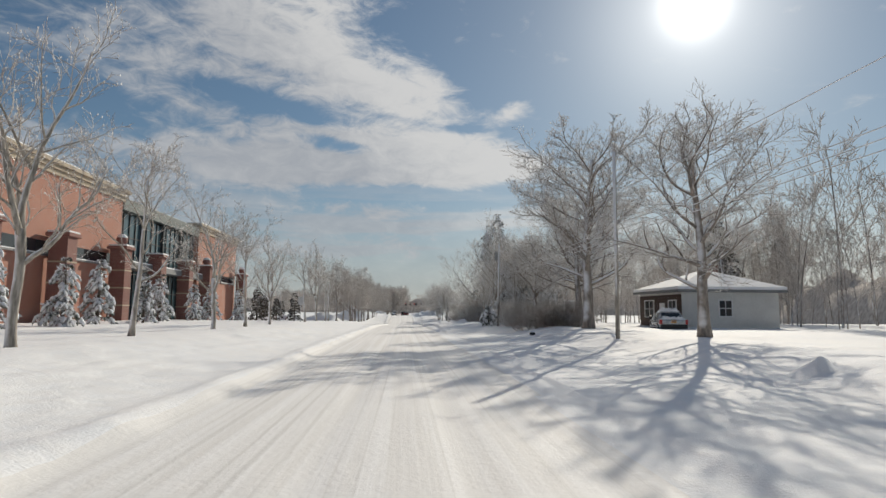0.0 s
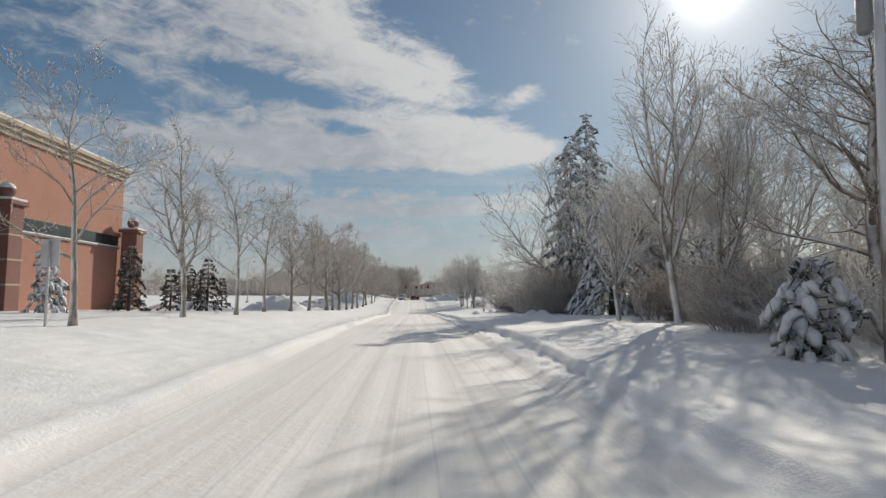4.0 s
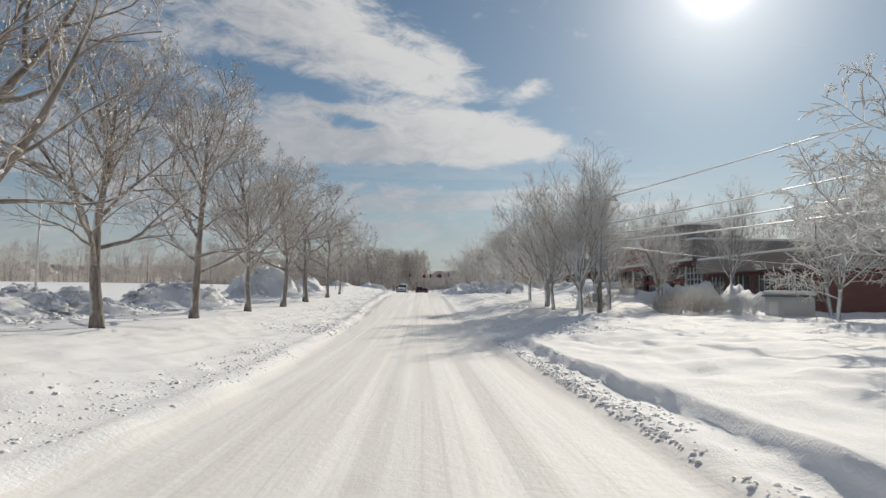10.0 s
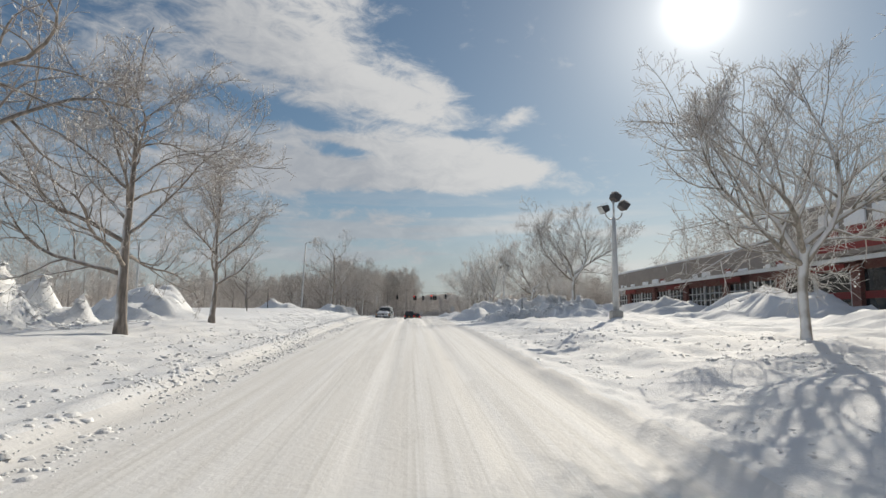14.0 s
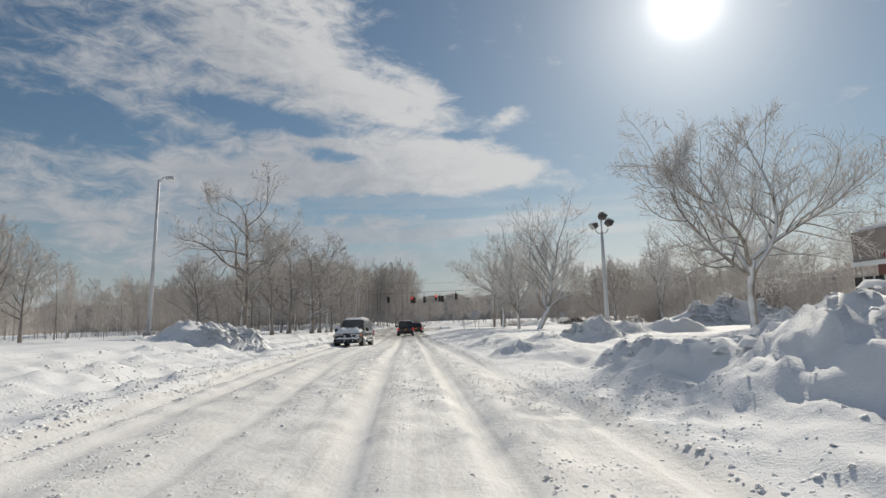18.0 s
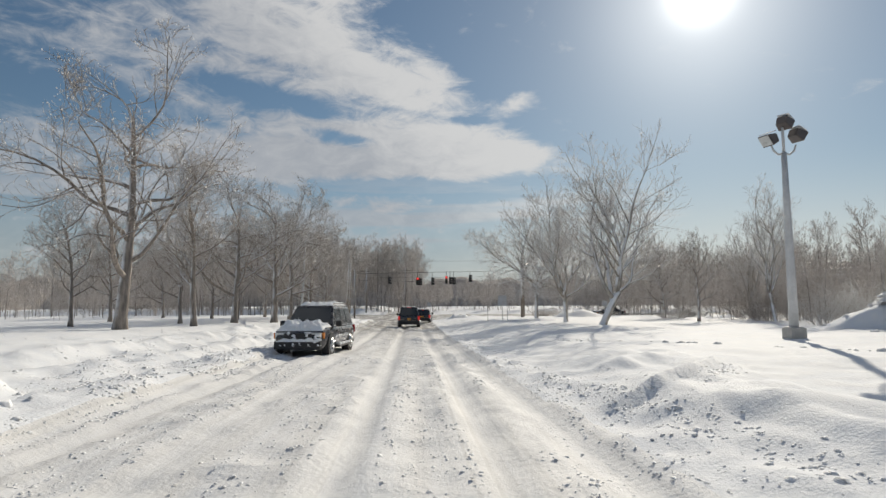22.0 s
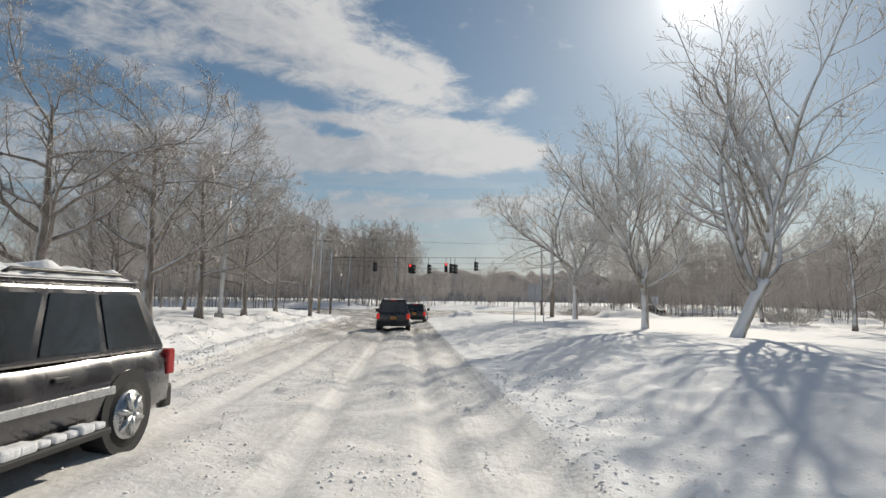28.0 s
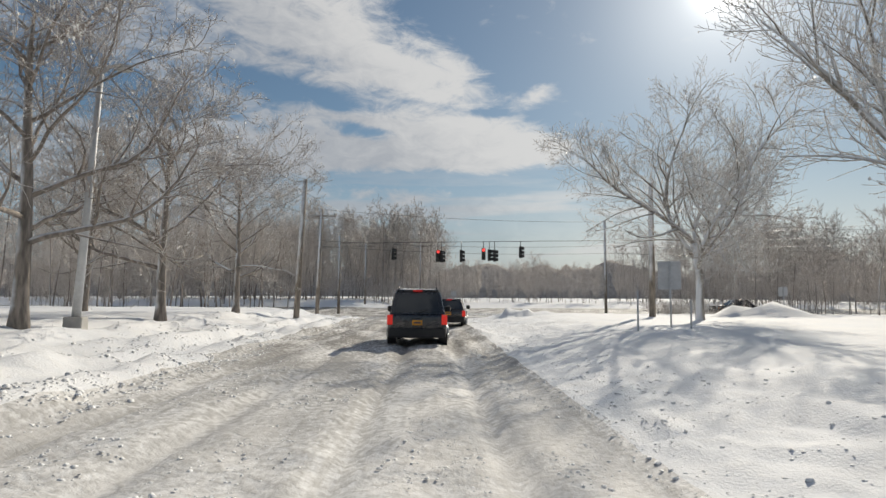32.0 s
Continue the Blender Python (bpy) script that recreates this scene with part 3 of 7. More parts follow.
def conifer(name, x, y, z, height, radius, seed, label, droop=0.55, turn=0.0, load=0.0, bare=0.05):
    """Spruce: trunk, whorls of drooping boughs with sprays of needles, weighed down by snow."""
    rng = random.Random(seed)
    ob = thing(name, (x, y, z), turn, label, "tree")
    trunk, boughs, green, burden = Pile(), Pile(), Pile(), Pile()
    trunk.tube([(0, 0, -0.3), (0.03, 0, height * 0.5), (0, 0.02, height)], [0.028 * height, 0.016 * height, 0.004] if bare < 0.1 else [0.0095 * height, 0.008 * height, 0.004], 8)
    levels = max(8, int(height * 2.6))
    for i in range(levels):
        k = (i + 0.5) / levels
        z0 = height * (bare + (0.98 - bare) * k)
        reach = radius * ((1 - k) ** 0.58 * rng.uniform(0.62, 1.18) if bare < 0.1 else (1 - k) ** 0.5 * rng.uniform(0.4, 1.2)) * rng.uniform(0.8, 1.1) + 0.12
        for j in range(rng.randint(5, 7) if bare < 0.1 else rng.randint(2, 4)):
            w = rng.uniform(0, 2 * math.pi)
            out_way = Vector((math.cos(w), math.sin(w), 0))
            r = reach * rng.uniform(0.7, 1.12)
            pts = [Vector((0, 0, z0)), Vector((0, 0, z0 + 0.04 * r)) + out_way * r * 0.5, Vector((0, 0, z0 - droop * r * rng.uniform(0.6, 1.2))) + out_way * r]
            boughs.tube(pts, [0.03, 0.02, 0.006], 4, False)
            if load and r > 0.5:
                # fingers of snow that bend the bough down
                for q in range(int(2 + 2.2 * r * load)):
                    t = rng.uniform(0.35, 1.0)
                    a = pts[0].lerp(pts[1], t * 2) if t < 0.5 else pts[1].lerp(pts[2], t * 2 - 1)
                    swing = out_way * rng.uniform(0.2, 0.9) + out_way.cross(Vector((0, 0, 1))) * rng.uniform(-0.9, 0.9)
                    n = rng.uniform(0.35, 0.8) * (0.5 + 0.22 * r)
                    b1, b2 = a + swing * n * 0.5 + Vector((0, 0, -0.12 * n)), a + swing * n * 0.8 + Vector((0, 0, -n * rng.uniform(0.5, 1.1)))
                    w1 = rng.uniform(0.06, 0.13)
                    burden.tube([a + Vector((0, 0, 0.05)), a.lerp(b1, 0.5) + Vector((0, 0, 0.08)), b1, b1.lerp(b2, 0.6), b2], [w1 * 0.5, w1, w1 * rng.uniform(0.8, 1.2), w1 * 0.75, 0.015], 6)
            for q in range(int(7 + 9 * r)):
                t = rng.uniform(0.2, 1.0)
                a = pts[0].lerp(pts[1], t * 2) if t < 0.5 else pts[1].lerp(pts[2], t * 2 - 1)
                sidew = out_way.cross(Vector((0, 0, 1))) * rng.choice((-1, 1))
                tip = a + (sidew * rng.uniform(0.1, 0.55) + out_way * rng.uniform(0.0, 0.35)) * (0.25 + 0.35 * r) + Vector((0, 0, -rng.uniform(0.05, 0.45) * (0.3 + 0.3 * r)))
                wid = rng.uniform(0.05, 0.13)
                up = Vector((rng.uniform(-0.3, 0.3), rng.uniform(-0.3, 0.3), 1)) * wid
                midp = a.lerp(tip, 0.55) + Vector((0, 0, 0.03))
                green.add([a, midp + up * 0.6 + out_way * wid, tip, midp - up * 0.8 - out_way * wid * 0.5], [(0, 1, 2), (0, 2, 3)])
    under("trunk", mesh("trunk", trunk.v, trunk.f, BARK_DARK, True), ob)
    tagged(under("bough_frame", mesh("bough_frame", boughs.v, boughs.f, BARK_DARK, True), ob), kind="stuff")
    tagged(under("needle_crown", mesh("needle_crown", green.v, green.f, NEEDLE if load else NEEDLE_DARK), ob, "dark needles under clinging snow"), kind="stuff")
    if load:
        tagged(under("snow_load", mesh("snow_load", burden.v, burden.f, LADEN, True), ob, "fingers of snow hanging on the boughs"), kind="stuff")
    return ob


def shrub_mesh(seed, width, height, stems, mat):
    rng = random.Random(seed)
    pile, fine = Pile(), Pile()
    for i in range(stems):
        a = rng.uniform(0, 2 * math.pi)
        r = width * 0.3 * math.sqrt(rng.random())
        p = Vector((r * math.cos(a), r * math.sin(a), -0.2))
        way = Vector((math.cos(a) * rng.uniform(0.1, 0.8), math.sin(a) * rng.uniform(0.1, 0.8), 1)).normalized()
        length = height * rng.uniform(0.6, 1.1)
        pts = [p]
        for s in range(4):
            way = (way + Vector((rng.uniform(-0.25, 0.25), rng.uniform(-0.25, 0.25), -0.10 * s * rng.random()))).normalized()
            pts.append(pts[-1] + way * length / 4)
        pile.tube(pts, [0.018, 0.014, 0.011, 0.009, 0.006], 3, False)
        for q in range(7):
            k = rng.uniform(0.8, 4)
            i0 = min(int(k), 3)
            b = pts[i0].lerp(pts[i0 + 1], k - i0)
            w2 = (way + Vector((rng.uniform(-1, 1), rng.uniform(-1, 1), rng.uniform(-0.5, 0.5)))).normalized()
            e = b + w2 * height * rng.uniform(0.15, 0.35)
            m2 = b.lerp(e, 0.5) + Vector((0, 0, 0.04))
            fine.tube([b, m2, e], [0.009, 0.008, 0.005], 3, False)
            for s in range(2):
                e2 = m2 + Vector((rng.uniform(-1, 1), rng.uniform(-1, 1), rng.uniform(-0.6, 0.6))) * height * 0.14
                fine.tube([m2, e2], [0.007, 0.005], 3, False)
    return mesh("stem_clump", pile.v, pile.f, mat, True), mesh("twig_crown", fine.v, fine.f, mat, True)


# ---- ground: one sheet of snow with the carriageway in it ----
WORN_FROM, WORN_TO, BARE_FROM, BARE_TO = 205.0, 262.0, 240.0, 268.0
PACKED = road_material()
RISE_Y = (-400, 0, 30, 50, 62, 83, 101, 117, 132, 146, 154, 177, 190, 200, 210, 223, 232, 244, 300, 345, 420, 5000)
RISE_Z = (0, 0, 0, -0.03, 0.0, -0.3, -0.58, -0.92, -1.18, -1.13, -1.0, -0.2, 0.12, 0.33, 0.38, 0.3, 0.17, 0.0, -0.1, 0.3, 0.8, 2.0)


def rise(y):
    """The height of the carriageway along its way."""
    y = np.asarray(y, float)
    return sum(np.interp(y + d, RISE_Y, RISE_Z) * w for d, w in ((-6, 0.25), (0, 0.5), (6, 0.25)))


# ploughed heaps: x, y, half width, half length, height
HEAPS = [(6.9, 190.3, 2.8, 2.2, 0.62), (10.5, 189.0, 3.8, 2.8, 0.8), (4.4, 195.5, 1.8, 1.7, 0.6), (7.5, 195.0, 2.2, 1.6, 0.9), (6.2, 200.5, 2.4, 2.6, 0.8), (9.2, 202.5, 3.8, 3.8, 1.0), (13.0, 203.0, 4.4, 4.0, 1.25), (10.5, 196.5, 3.2, 3.2, 0.75), (4.6, 203.8, 1.5, 2.0, 0.45),
         (3.3, 212.4, 0.8, 0.9, 0.22), (4.6, 213.6, 1.0, 0.7, 0.24), (6.6, 215.2, 1.3, 0.9, 0.65), (8.4, 216.8, 1.6, 0.9, 0.5), (10.8, 218.2, 1.8, 0.9, 0.55), (23.8, 237, 5.2, 2.8, 1.7), (13.2, 212.5, 2.2, 1.4, 0.6), (5.8, 208.0, 1.4, 1.0, 0.65), (8.6, 206.5, 1.6, 1.2, 0.7), (-8.8, 219.6, 3.2, 1.9, 0.75), (-12.5, 207.5, 2.4, 1.8, 0.7),
         (-14.5, 168, 3.4, 5.0, 2.3), (-12.8, 179, 2.8, 3.2, 1.2), (-13.5, 105.5, 3.2, 2.8, 1.2), (-16, 138, 3, 7, 0.9), (-15, 150, 3, 6, 1.2), (-16, 126, 3, 7, 0.7), (-19, 96, 4, 4, 0.8), (-16.5, 115, 3, 6, 0.7),
         (7.5, 77.6, 0.6, 0.5, 0.45), (7.5, 81.0, 0.8, 0.7, 0.35), (5.9, 99.0, 0.45, 0.4, 0.40), (8.9, 102.0, 0.9, 0.6, 0.4), (9.0, 13.6, 0.55, 0.45, 0.5), (9.2, 113.5, 0.6, 0.6, 0.3),
         (9.5, 301, 6.0, 2.0, 1.0), (6.5, 289, 3.0, 1.0, 0.5), (-8.5, 303, 5.5, 3.0, 1.3), (-14, 297, 5, 3, 1.0), (5.5, 281, 2.2, 0.8, 0.35), (18, 276, 3.0, 1.4, 0.6), (23.6, 156, 1.6, 5.0, 1.5), (23.4, 163, 1.7, 5.0, 1.7), (23.8, 169.5, 1.6, 4.0, 1.4), (20, 182, 5, 5, 1.3), (19, 170, 4, 6, 0.9), (21, 200, 4, 6, 1.1)]


def ground(x, y):
    x, y = np.broadcast_arrays(np.asarray(x, float), np.asarray(y, float))
    late = step(y, 176, 205)
    wob = fbm(y * 0.05, y * 0 + 3.1, 3, 5) * 0.35
    left = -3.0 - 1.3 * step(y, 120, 170) - 0.4 * late + wob
    right = 2.25 - 0.65 * step(y, 196, 222) + wob * 0.6
    cross = step(y, 283, 290) * (1 - step(y, 318, 326)) * (0.92 + 0.08 * step(np.abs(x), 60, 30))
    lawn = 0.22 - 0.03 * step(y, 176, 205) + 0.24 * step(x, 3.5, 9.0)
    # left: a low ridge, then snow that climbs to the verge
    dl = left - x
    up_l = (0.11 + 0.06 * late) * np.exp(-((dl - 0.3) / 0.36) ** 2) * (0.85 + 0.9 * fbm(x * 1.5, y * 0.7, 4, 11)) + step(dl, 0.0, 0.5) * 0.10 + step(dl, 0.6, 6.0) * (0.48 + 0.30 * late)
    rough = step(dl, 0.1, 1.2) * (1 - step(dl, 3.5, 6.0)) * (0.35 + 0.45 * step(y, 95, 135) * (1 - late) + 0.75 * late)
    up_l = up_l + rough * 0.115 * fbm(x * 2.6, y * 1.3, 4, 21) + 0.06 * late * np.exp(-((dl - 1.9) / 0.25) ** 2) * step(dl, 0, 1)
    # right: broken clods, a cut bank, then lawn under snow
    dr = x - right
    bank = 0.95 + 0.3 * fbm(y * 0.21, y * 0, 3, 8)
    up_r = 0.12 * step(dr, 0.0, 0.35) + step(dr, bank, bank + 0.2 + 2.2 * step(y, 131, 140)) * lawn + (0.26 - 0.15 * step(y, 219, 230)) * late * np.exp(-((dr - 2.2 - 2.0 * step(y, 219, 230)) / (1.1 + 0.7 * step(y, 219, 230))) ** 2) * (1 + 0.9 * fbm(x * 0.9, y * 0.6, 4, 33)) + 0.07 * late * step(dr, 0.2, 0.8) * (1 - step(dr, 3.0, 5.0)) * fbm(x * 2.4, y * 1.8, 4, 35)
    up_r = up_r + 0.10 * (step(dr, 0.05, 0.5) * (1 - step(dr, bank, bank + 0.5))) * fbm(x * 2.7, y * 1.9, 4, 31)
    open_drive = (1 - step(y, 40, 60)) + np.exp(-((y - 190) / 6.0) ** 4) + np.exp(-((y - 207) / 3.5) ** 4) + np.exp(-((y + 4) / 13.0) ** 4)
    up_r = up_r * (1 - 0.8 * np.clip(open_drive, 0, 1) * (1 - step(dr, 5.0, 9.0)))
    z = np.where(dl > 0, up_l, np.where(dr > 0, up_r, 0.0))
    off = step(np.maximum(dl, dr), 0.2, 3.0)
    z = z + off * (0.07 * fbm(x * 0.35, y * 0.3, 4, 41) + (0.03 + (0.07 + 0.08 * step(y, 112, 130)) * step(x, 2, 4) * step(y, 60, 125) * (1 - step(y, 205, 225))) * fbm(x * 0.95, y * 0.9, 3, 43) + (0.025 + 0.03 * step(x, 2, 4) * step(y, 60, 125) * (1 - step(y, 205, 225))) * fbm(x * 2.0, y * 1.8, 3, 44))
    heap = np.zeros(x.shape)
    for hx, hy, a, b, h in HEAPS:
        r = np.sqrt(((x - hx) / a) ** 2 + ((y - hy) / b) ** 2) + 0.42 * fbm(x * 0.75, y * 0.75, 3, 51)
        heap = np.maximum(heap, h * (1 - step(r, 0.1, 1.15)) * (1 + 0.45 * fbm(x * 0.9, y * 0.9, 3, 61) + 0.55 * np.abs(fbm(x * 1.9, y * 1.9, 4, 63)) - 0.15))
    z = z + heap + np.clip(heap, 0, 0.6) * (0.42 * fbm(x * 2.4, y * 1.9, 3, 65) + 0.75 * (0.3 - np.abs(fbm(x * 0.7 + y * 0.5, y * 1.0 - x * 0.3, 4, 67))) + 0.25 * fbm(x * 4.1, y * 3.3, 2, 69))
    # a curved edge that a plough has cut
    curve = y - (219.0 + 2.9 * np.clip((x - 2.2) / 3.2, 0, 1.2) ** 2)
    z = z + 0.17 * step(x, 2.0, 3.0) * (1 - step(x, 5.2, 5.7)) * step(curve, -0.08, 0.12) * np.exp(-np.maximum(curve, 0) / 0.7)
    # wheel ruts and ploughed furrows in the packed snow
    inside = (1 - step(dl, -0.4, 0.1)) * (1 - step(dr, -0.4, 0.1))
    rut = -0.035 * (np.exp(-((x + 0.82) / 0.16) ** 2) + np.exp(-((x - 0.72) / 0.16) ** 2)) - 0.03 * late * (np.exp(-((x + 2.7) / 0.18) ** 2) + np.exp(-((x + 4.1) / 0.18) ** 2))
    z = z + inside * (rut + 0.014 * fbm(x * 4.0, y * 0.25, 3, 71) + (0.008 + 0.03 * late) * fbm(x * 3.0, y * 2.2, 4, 77))
    # churned furrows along the way of travel, over both lanes and the left verge
    churn = late * (1 - step(dl, 3.6, 5.0)) * (1 - step(dr, 0.4, 1.2))
    z = z + churn * (0.065 * fbm(x * 1.9, y * 0.10, 3, 83) + 0.05 * step(dl, -1.2, 0.6) * fbm(x * 2.8, y * 2.2, 4, 85))
    # soft wheel tracks with broken slush between them
    sway = 0.12 * fbm(y * 0.07, y * 0 + 9.3, 2, 15)
    track = sum(np.exp(-((x - xc - sway) / 0.16) ** 2) for xc in (-0.82, 0.72, -2.55, -4.0))
    z = z + late * inside * (-0.05 * track + (1 - np.clip(track, 0, 1)) * (0.11 * np.abs(fbm(x * 2.6, y * 2.2, 3, 86)) + 0.04 * fbm(x * 1.3, y * 0.5, 2, 88)))
    # ploughed rows on the left verge
    later = step(y, 186, 214)
    for xr, hr in ((-5.5, 0.18), (-7.0, 0.2), (-8.5, 0.15)):
        z = z + later * hr * np.exp(-((x - xr - 0.5 * fbm(y * 0.06, y * 0 + xr, 2, 17)) / 0.34) ** 2) * np.clip(0.6 + 1.3 * fbm(x * 1.6, y * 0.9, 4, 89), 0, 2)
    z = z + 0.10 * (1 - late) * step(dl, 0.8, 1.6) * (1 - step(dl, 2.6, 3.6)) * step(y, 120, 150) * np.maximum(fbm(x * 1.4, y * 0.7, 4, 87), 0)
    z = z * (1 - cross) + cross * 0.02 * fbm(x * 0.8, y * 0.8, 3, 81)
    far = step(np.abs(x), 45, 140)
    return z * (1 - 0.5 * far) + rise(y) + 0.8 * far * fbm(x * 0.012, y * 0.012, 3, 91)


def gz(x, y):
    return float(ground(np.array([x]), np.array([y]))[0])


def quads(nx, ny):
    i = np.arange((nx - 1) * (ny - 1))
    a = (i // (nx - 1)) * nx + i % (nx - 1)
    return np.stack([a, a + 1, a + nx + 1, a + nx], 1)


def sheet(name, xs, ys, mats, pick):
    gx, gy = np.meshgrid(xs, ys)
    co = np.stack([gx, gy, ground(gx, gy)], -1).reshape(-1, 3)
    f = quads(len(xs), len(ys))
    me = bpy.data.meshes.new(name)
    me.vertices.add(len(co))
    me.vertices.foreach_set("co", co.astype(np.float32).ravel())
    me.loops.add(f.size)
    me.loops.foreach_set("vertex_index", f.astype(np.int32).ravel())
    me.polygons.add(len(f))
    me.polygons.foreach_set("loop_start", np.arange(0, f.size, 4, dtype=np.int32))
    for m in mats:
        me.materials.append(m)
    mid = co[f].mean(1)
    me.polygons.foreach_set("material_index", pick(mid[:, 0], mid[:, 1]).astype(np.int32))
    me.polygons.foreach_set("use_smooth", np.ones(len(f), bool))
    me.update(calc_edges=True)
    me.validate()
    return new(name, me)


def spaced(*runs):
    out = []
    for a, b, d in runs:
        out += list(np.arange(a, b - 1e-6, d))
    return np.array(out + [runs[-1][1]])


def is_road(x, y):
    late = step(y, 176, 205)
    wob = fbm(y * 0.05, y * 0 + 3.1, 3, 5) * 0.35
    left = -3.0 - 1.3 * step(y, 120, 170) - 0.4 * late + wob
    right = 2.25 - 0.65 * step(y, 196, 222) + wob * 0.6
    across = (y > 287) & (y < 320)
    return ((x > left - 0.2) & (x < right + 0.35) & (y < 330)) | across


XS = spaced((-4000, -600, 340), (-600, -120, 40), (-120, -40, 5), (-40, -18, 1.1), (-18, -10, 0.4), (-10, 2.8, 0.17), (2.8, 4.6, 0.09), (4.6, 15, 0.17), (15, 40, 1.1), (40, 120, 5), (120, 600, 40), (600, 4000, 340))
YS = spaced((-900, -60, 60), (-60, -6, 3), (-6, 176, 0.32), (176, 250, 0.2), (250, 330, 0.5), (330, 420, 4), (420, 1000, 60), (1000, 4600, 400))
tagged(sheet("ground", XS, YS, [SNOW, PACKED], is_road), "deep snow over ground and road, packed and rutted where cars drive", "snow ground", kind="structure")


def clods(name, seed, count, place, size, label, mat=None, spare=1.6):
    """Broken lumps of ploughed snow, too many to count."""
    rng, r = random.Random(seed), np.random.RandomState(seed)
    base = np.array([(-1, -1, 0), (1, -1, 0), (1, 1, 0), (-1, 1, 0), (-0.6, -0.7, 1), (0.7, -0.5, 0.9), (0.5, 0.6, 1.1), (-0.7, 0.6, 0.8)], float)
    faces = np.array([(0, 1, 5, 4), (1, 2, 6, 5), (2, 3, 7, 6), (3, 0, 4, 7), (4, 5, 6, 7)])
    at = np.array([place(rng) for i in range(int(spare * count))])
    # lumps lie in clusters
    near = fbm(at[:, 0] * 0.9, at[:, 1] * 0.55, 3, seed) + r.uniform(-0.15, 0.15, len(at))
    at = at[np.argsort(-near)[:count]]
    zs = ground(at[:, 0], at[:, 1])
    s = 0.62 * size * r.choice((0.25, 0.3, 0.4, 0.5, 0.6, 1.0), count) * r.uniform(0.6, 1.4, count)
    a = r.uniform(0, 6.28, count)
    p = base[None] * r.uniform(0.55, 1.25, (count, 8, 3))
    x = at[:, 0, None] + (p[..., 0] * np.cos(a)[:, None] - p[..., 1] * np.sin(a)[:, None]) * s[:, None]
    y = at[:, 1, None] + (p[..., 0] * np.sin(a)[:, None] + p[..., 1] * np.cos(a)[:, None]) * s[:, None]
    z = zs[:, None] + (p[..., 2] * 0.62 - 0.26) * s[:, None]
    co = np.stack([x, y, z], -1).reshape(-1, 3)
    fa = (faces[None] + 8 * np.arange(count)[:, None, None]).reshape(-1, 4)
    me = bpy.data.meshes.new(name)
    me.vertices.add(len(co))
    me.vertices.foreach_set("co", co.astype(np.float32).ravel())
    me.loops.add(fa.size)
    me.loops.foreach_set("vertex_index", fa.astype(np.int32).ravel())
    me.polygons.add(len(fa))
    me.polygons.foreach_set("loop_start", np.arange(0, fa.size, 4, dtype=np.int32))
    me.polygons.foreach_set("use_smooth", np.ones(len(fa), bool))
    me.materials.append(mat or SNOW_LUMP)
    me.update(calc_edges=True)
    return tagged(new(name, me), label, "snow lumps", kind="stuff")


def within(cx, cy, a, b):
    """Spots over an oval, thicker towards its middle."""
    def spot(r):
        w, k = r.uniform(0, 2 * math.pi), math.sqrt(r.random()) * r.uniform(0.6, 1.1)
        return cx + a * k * math.cos(w), cy + b * k * math.sin(w)
    return spot


def beside_tracks(r):
    return r.choice((r.uniform(-0.52, 0.45), r.uniform(-2.25, -1.15), r.uniform(-3.75, -2.85), r.uniform(1.0, 1.9), r.uniform(-5.2, -4.3))), r.uniform(186, 262)


clods("snow_clods", 5, 9500, lambda r: (2.45 + min(0.72, abs(r.gauss(0, 0.35))), r.uniform(66, 134)), 0.062, "broken lumps of ploughed snow along the verge", None, 1.2)
clods("snow_clods", 6, 10000, lambda r: (-3.1 - 1.2 * r.random() - abs(r.gauss(0, 0.7)), r.uniform(70, 186)), 0.055, "small lumps of snow along the ploughed ridge", None, 1.5)
clods("snow_clods", 7, 24000, lambda r: (-4.3 - abs(r.gauss(0, 2.2)), r.uniform(186, 288)), 0.06, "churned snow beside the oncoming lane")
clods("snow_clods", 8, 9000, lambda r: (1.85 + abs(r.gauss(0, 0.8)), r.uniform(190, 285)), 0.035, "churned snow along the kerb side of the lane")
clods("snow_clods", 18, 34000, beside_tracks, 0.032, "broken slush between the wheel tracks")
clods("snow_clods", 9, 7500, within(9.8, 202.2, 5.2, 4.2), 0.12, "lumps of snow on the ploughed heaps")
clods("snow_clods", 19, 1500, within(3.2, 197.0, 1.1, 9.0), 0.05, "lumps of snow at the foot of the ploughed heaps")
clods("snow_clods", 10, 900, lambda r: (lambda k: (3.0 + 8.6 * k + r.gauss(0, 0.25), 211.9 + 6.6 * k ** 0.85 - abs(r.gauss(0, 0.4))))(r.random()), 0.055, "lumps of snow on a curved ploughed ridge")
clods("snow_clods", 20, 700, within(13.2, 212.5, 2.2, 1.4), 0.10, "lumps of snow on a small ploughed heap")
clods("snow_clods", 21, 5000, within(23.8, 237.0, 5.6, 3.4), 0.30, "lumps of snow on a ploughed heap on the lawn")
clods("snow_clods", 12, 3600, within(-8.8, 219.6, 3.1, 2.0), 0.16, "lumps of snow on a ploughed heap")
clods("snow_clods", 23, 1500, within(7.0, 207.4, 3.0, 1.6), 0.10, "lumps of snow on low ploughed heaps")
clods("snow_clods", 24, 2600, lambda r: (r.uniform(2.2, 9.5), r.uniform(200, 213)), 0.04, "broken snow across the ploughed drive")
clods("snow_clods", 25, 4200, within(8.4, 190.5, 4.6, 3.0), 0.10, "lumps of snow on the ploughed heaps")
clods("snow_clods", 26, 5200, lambda r: (r.uniform(2.6, 11.5), r.uniform(134, 192)), 0.045, "broken snow on the trampled verge")
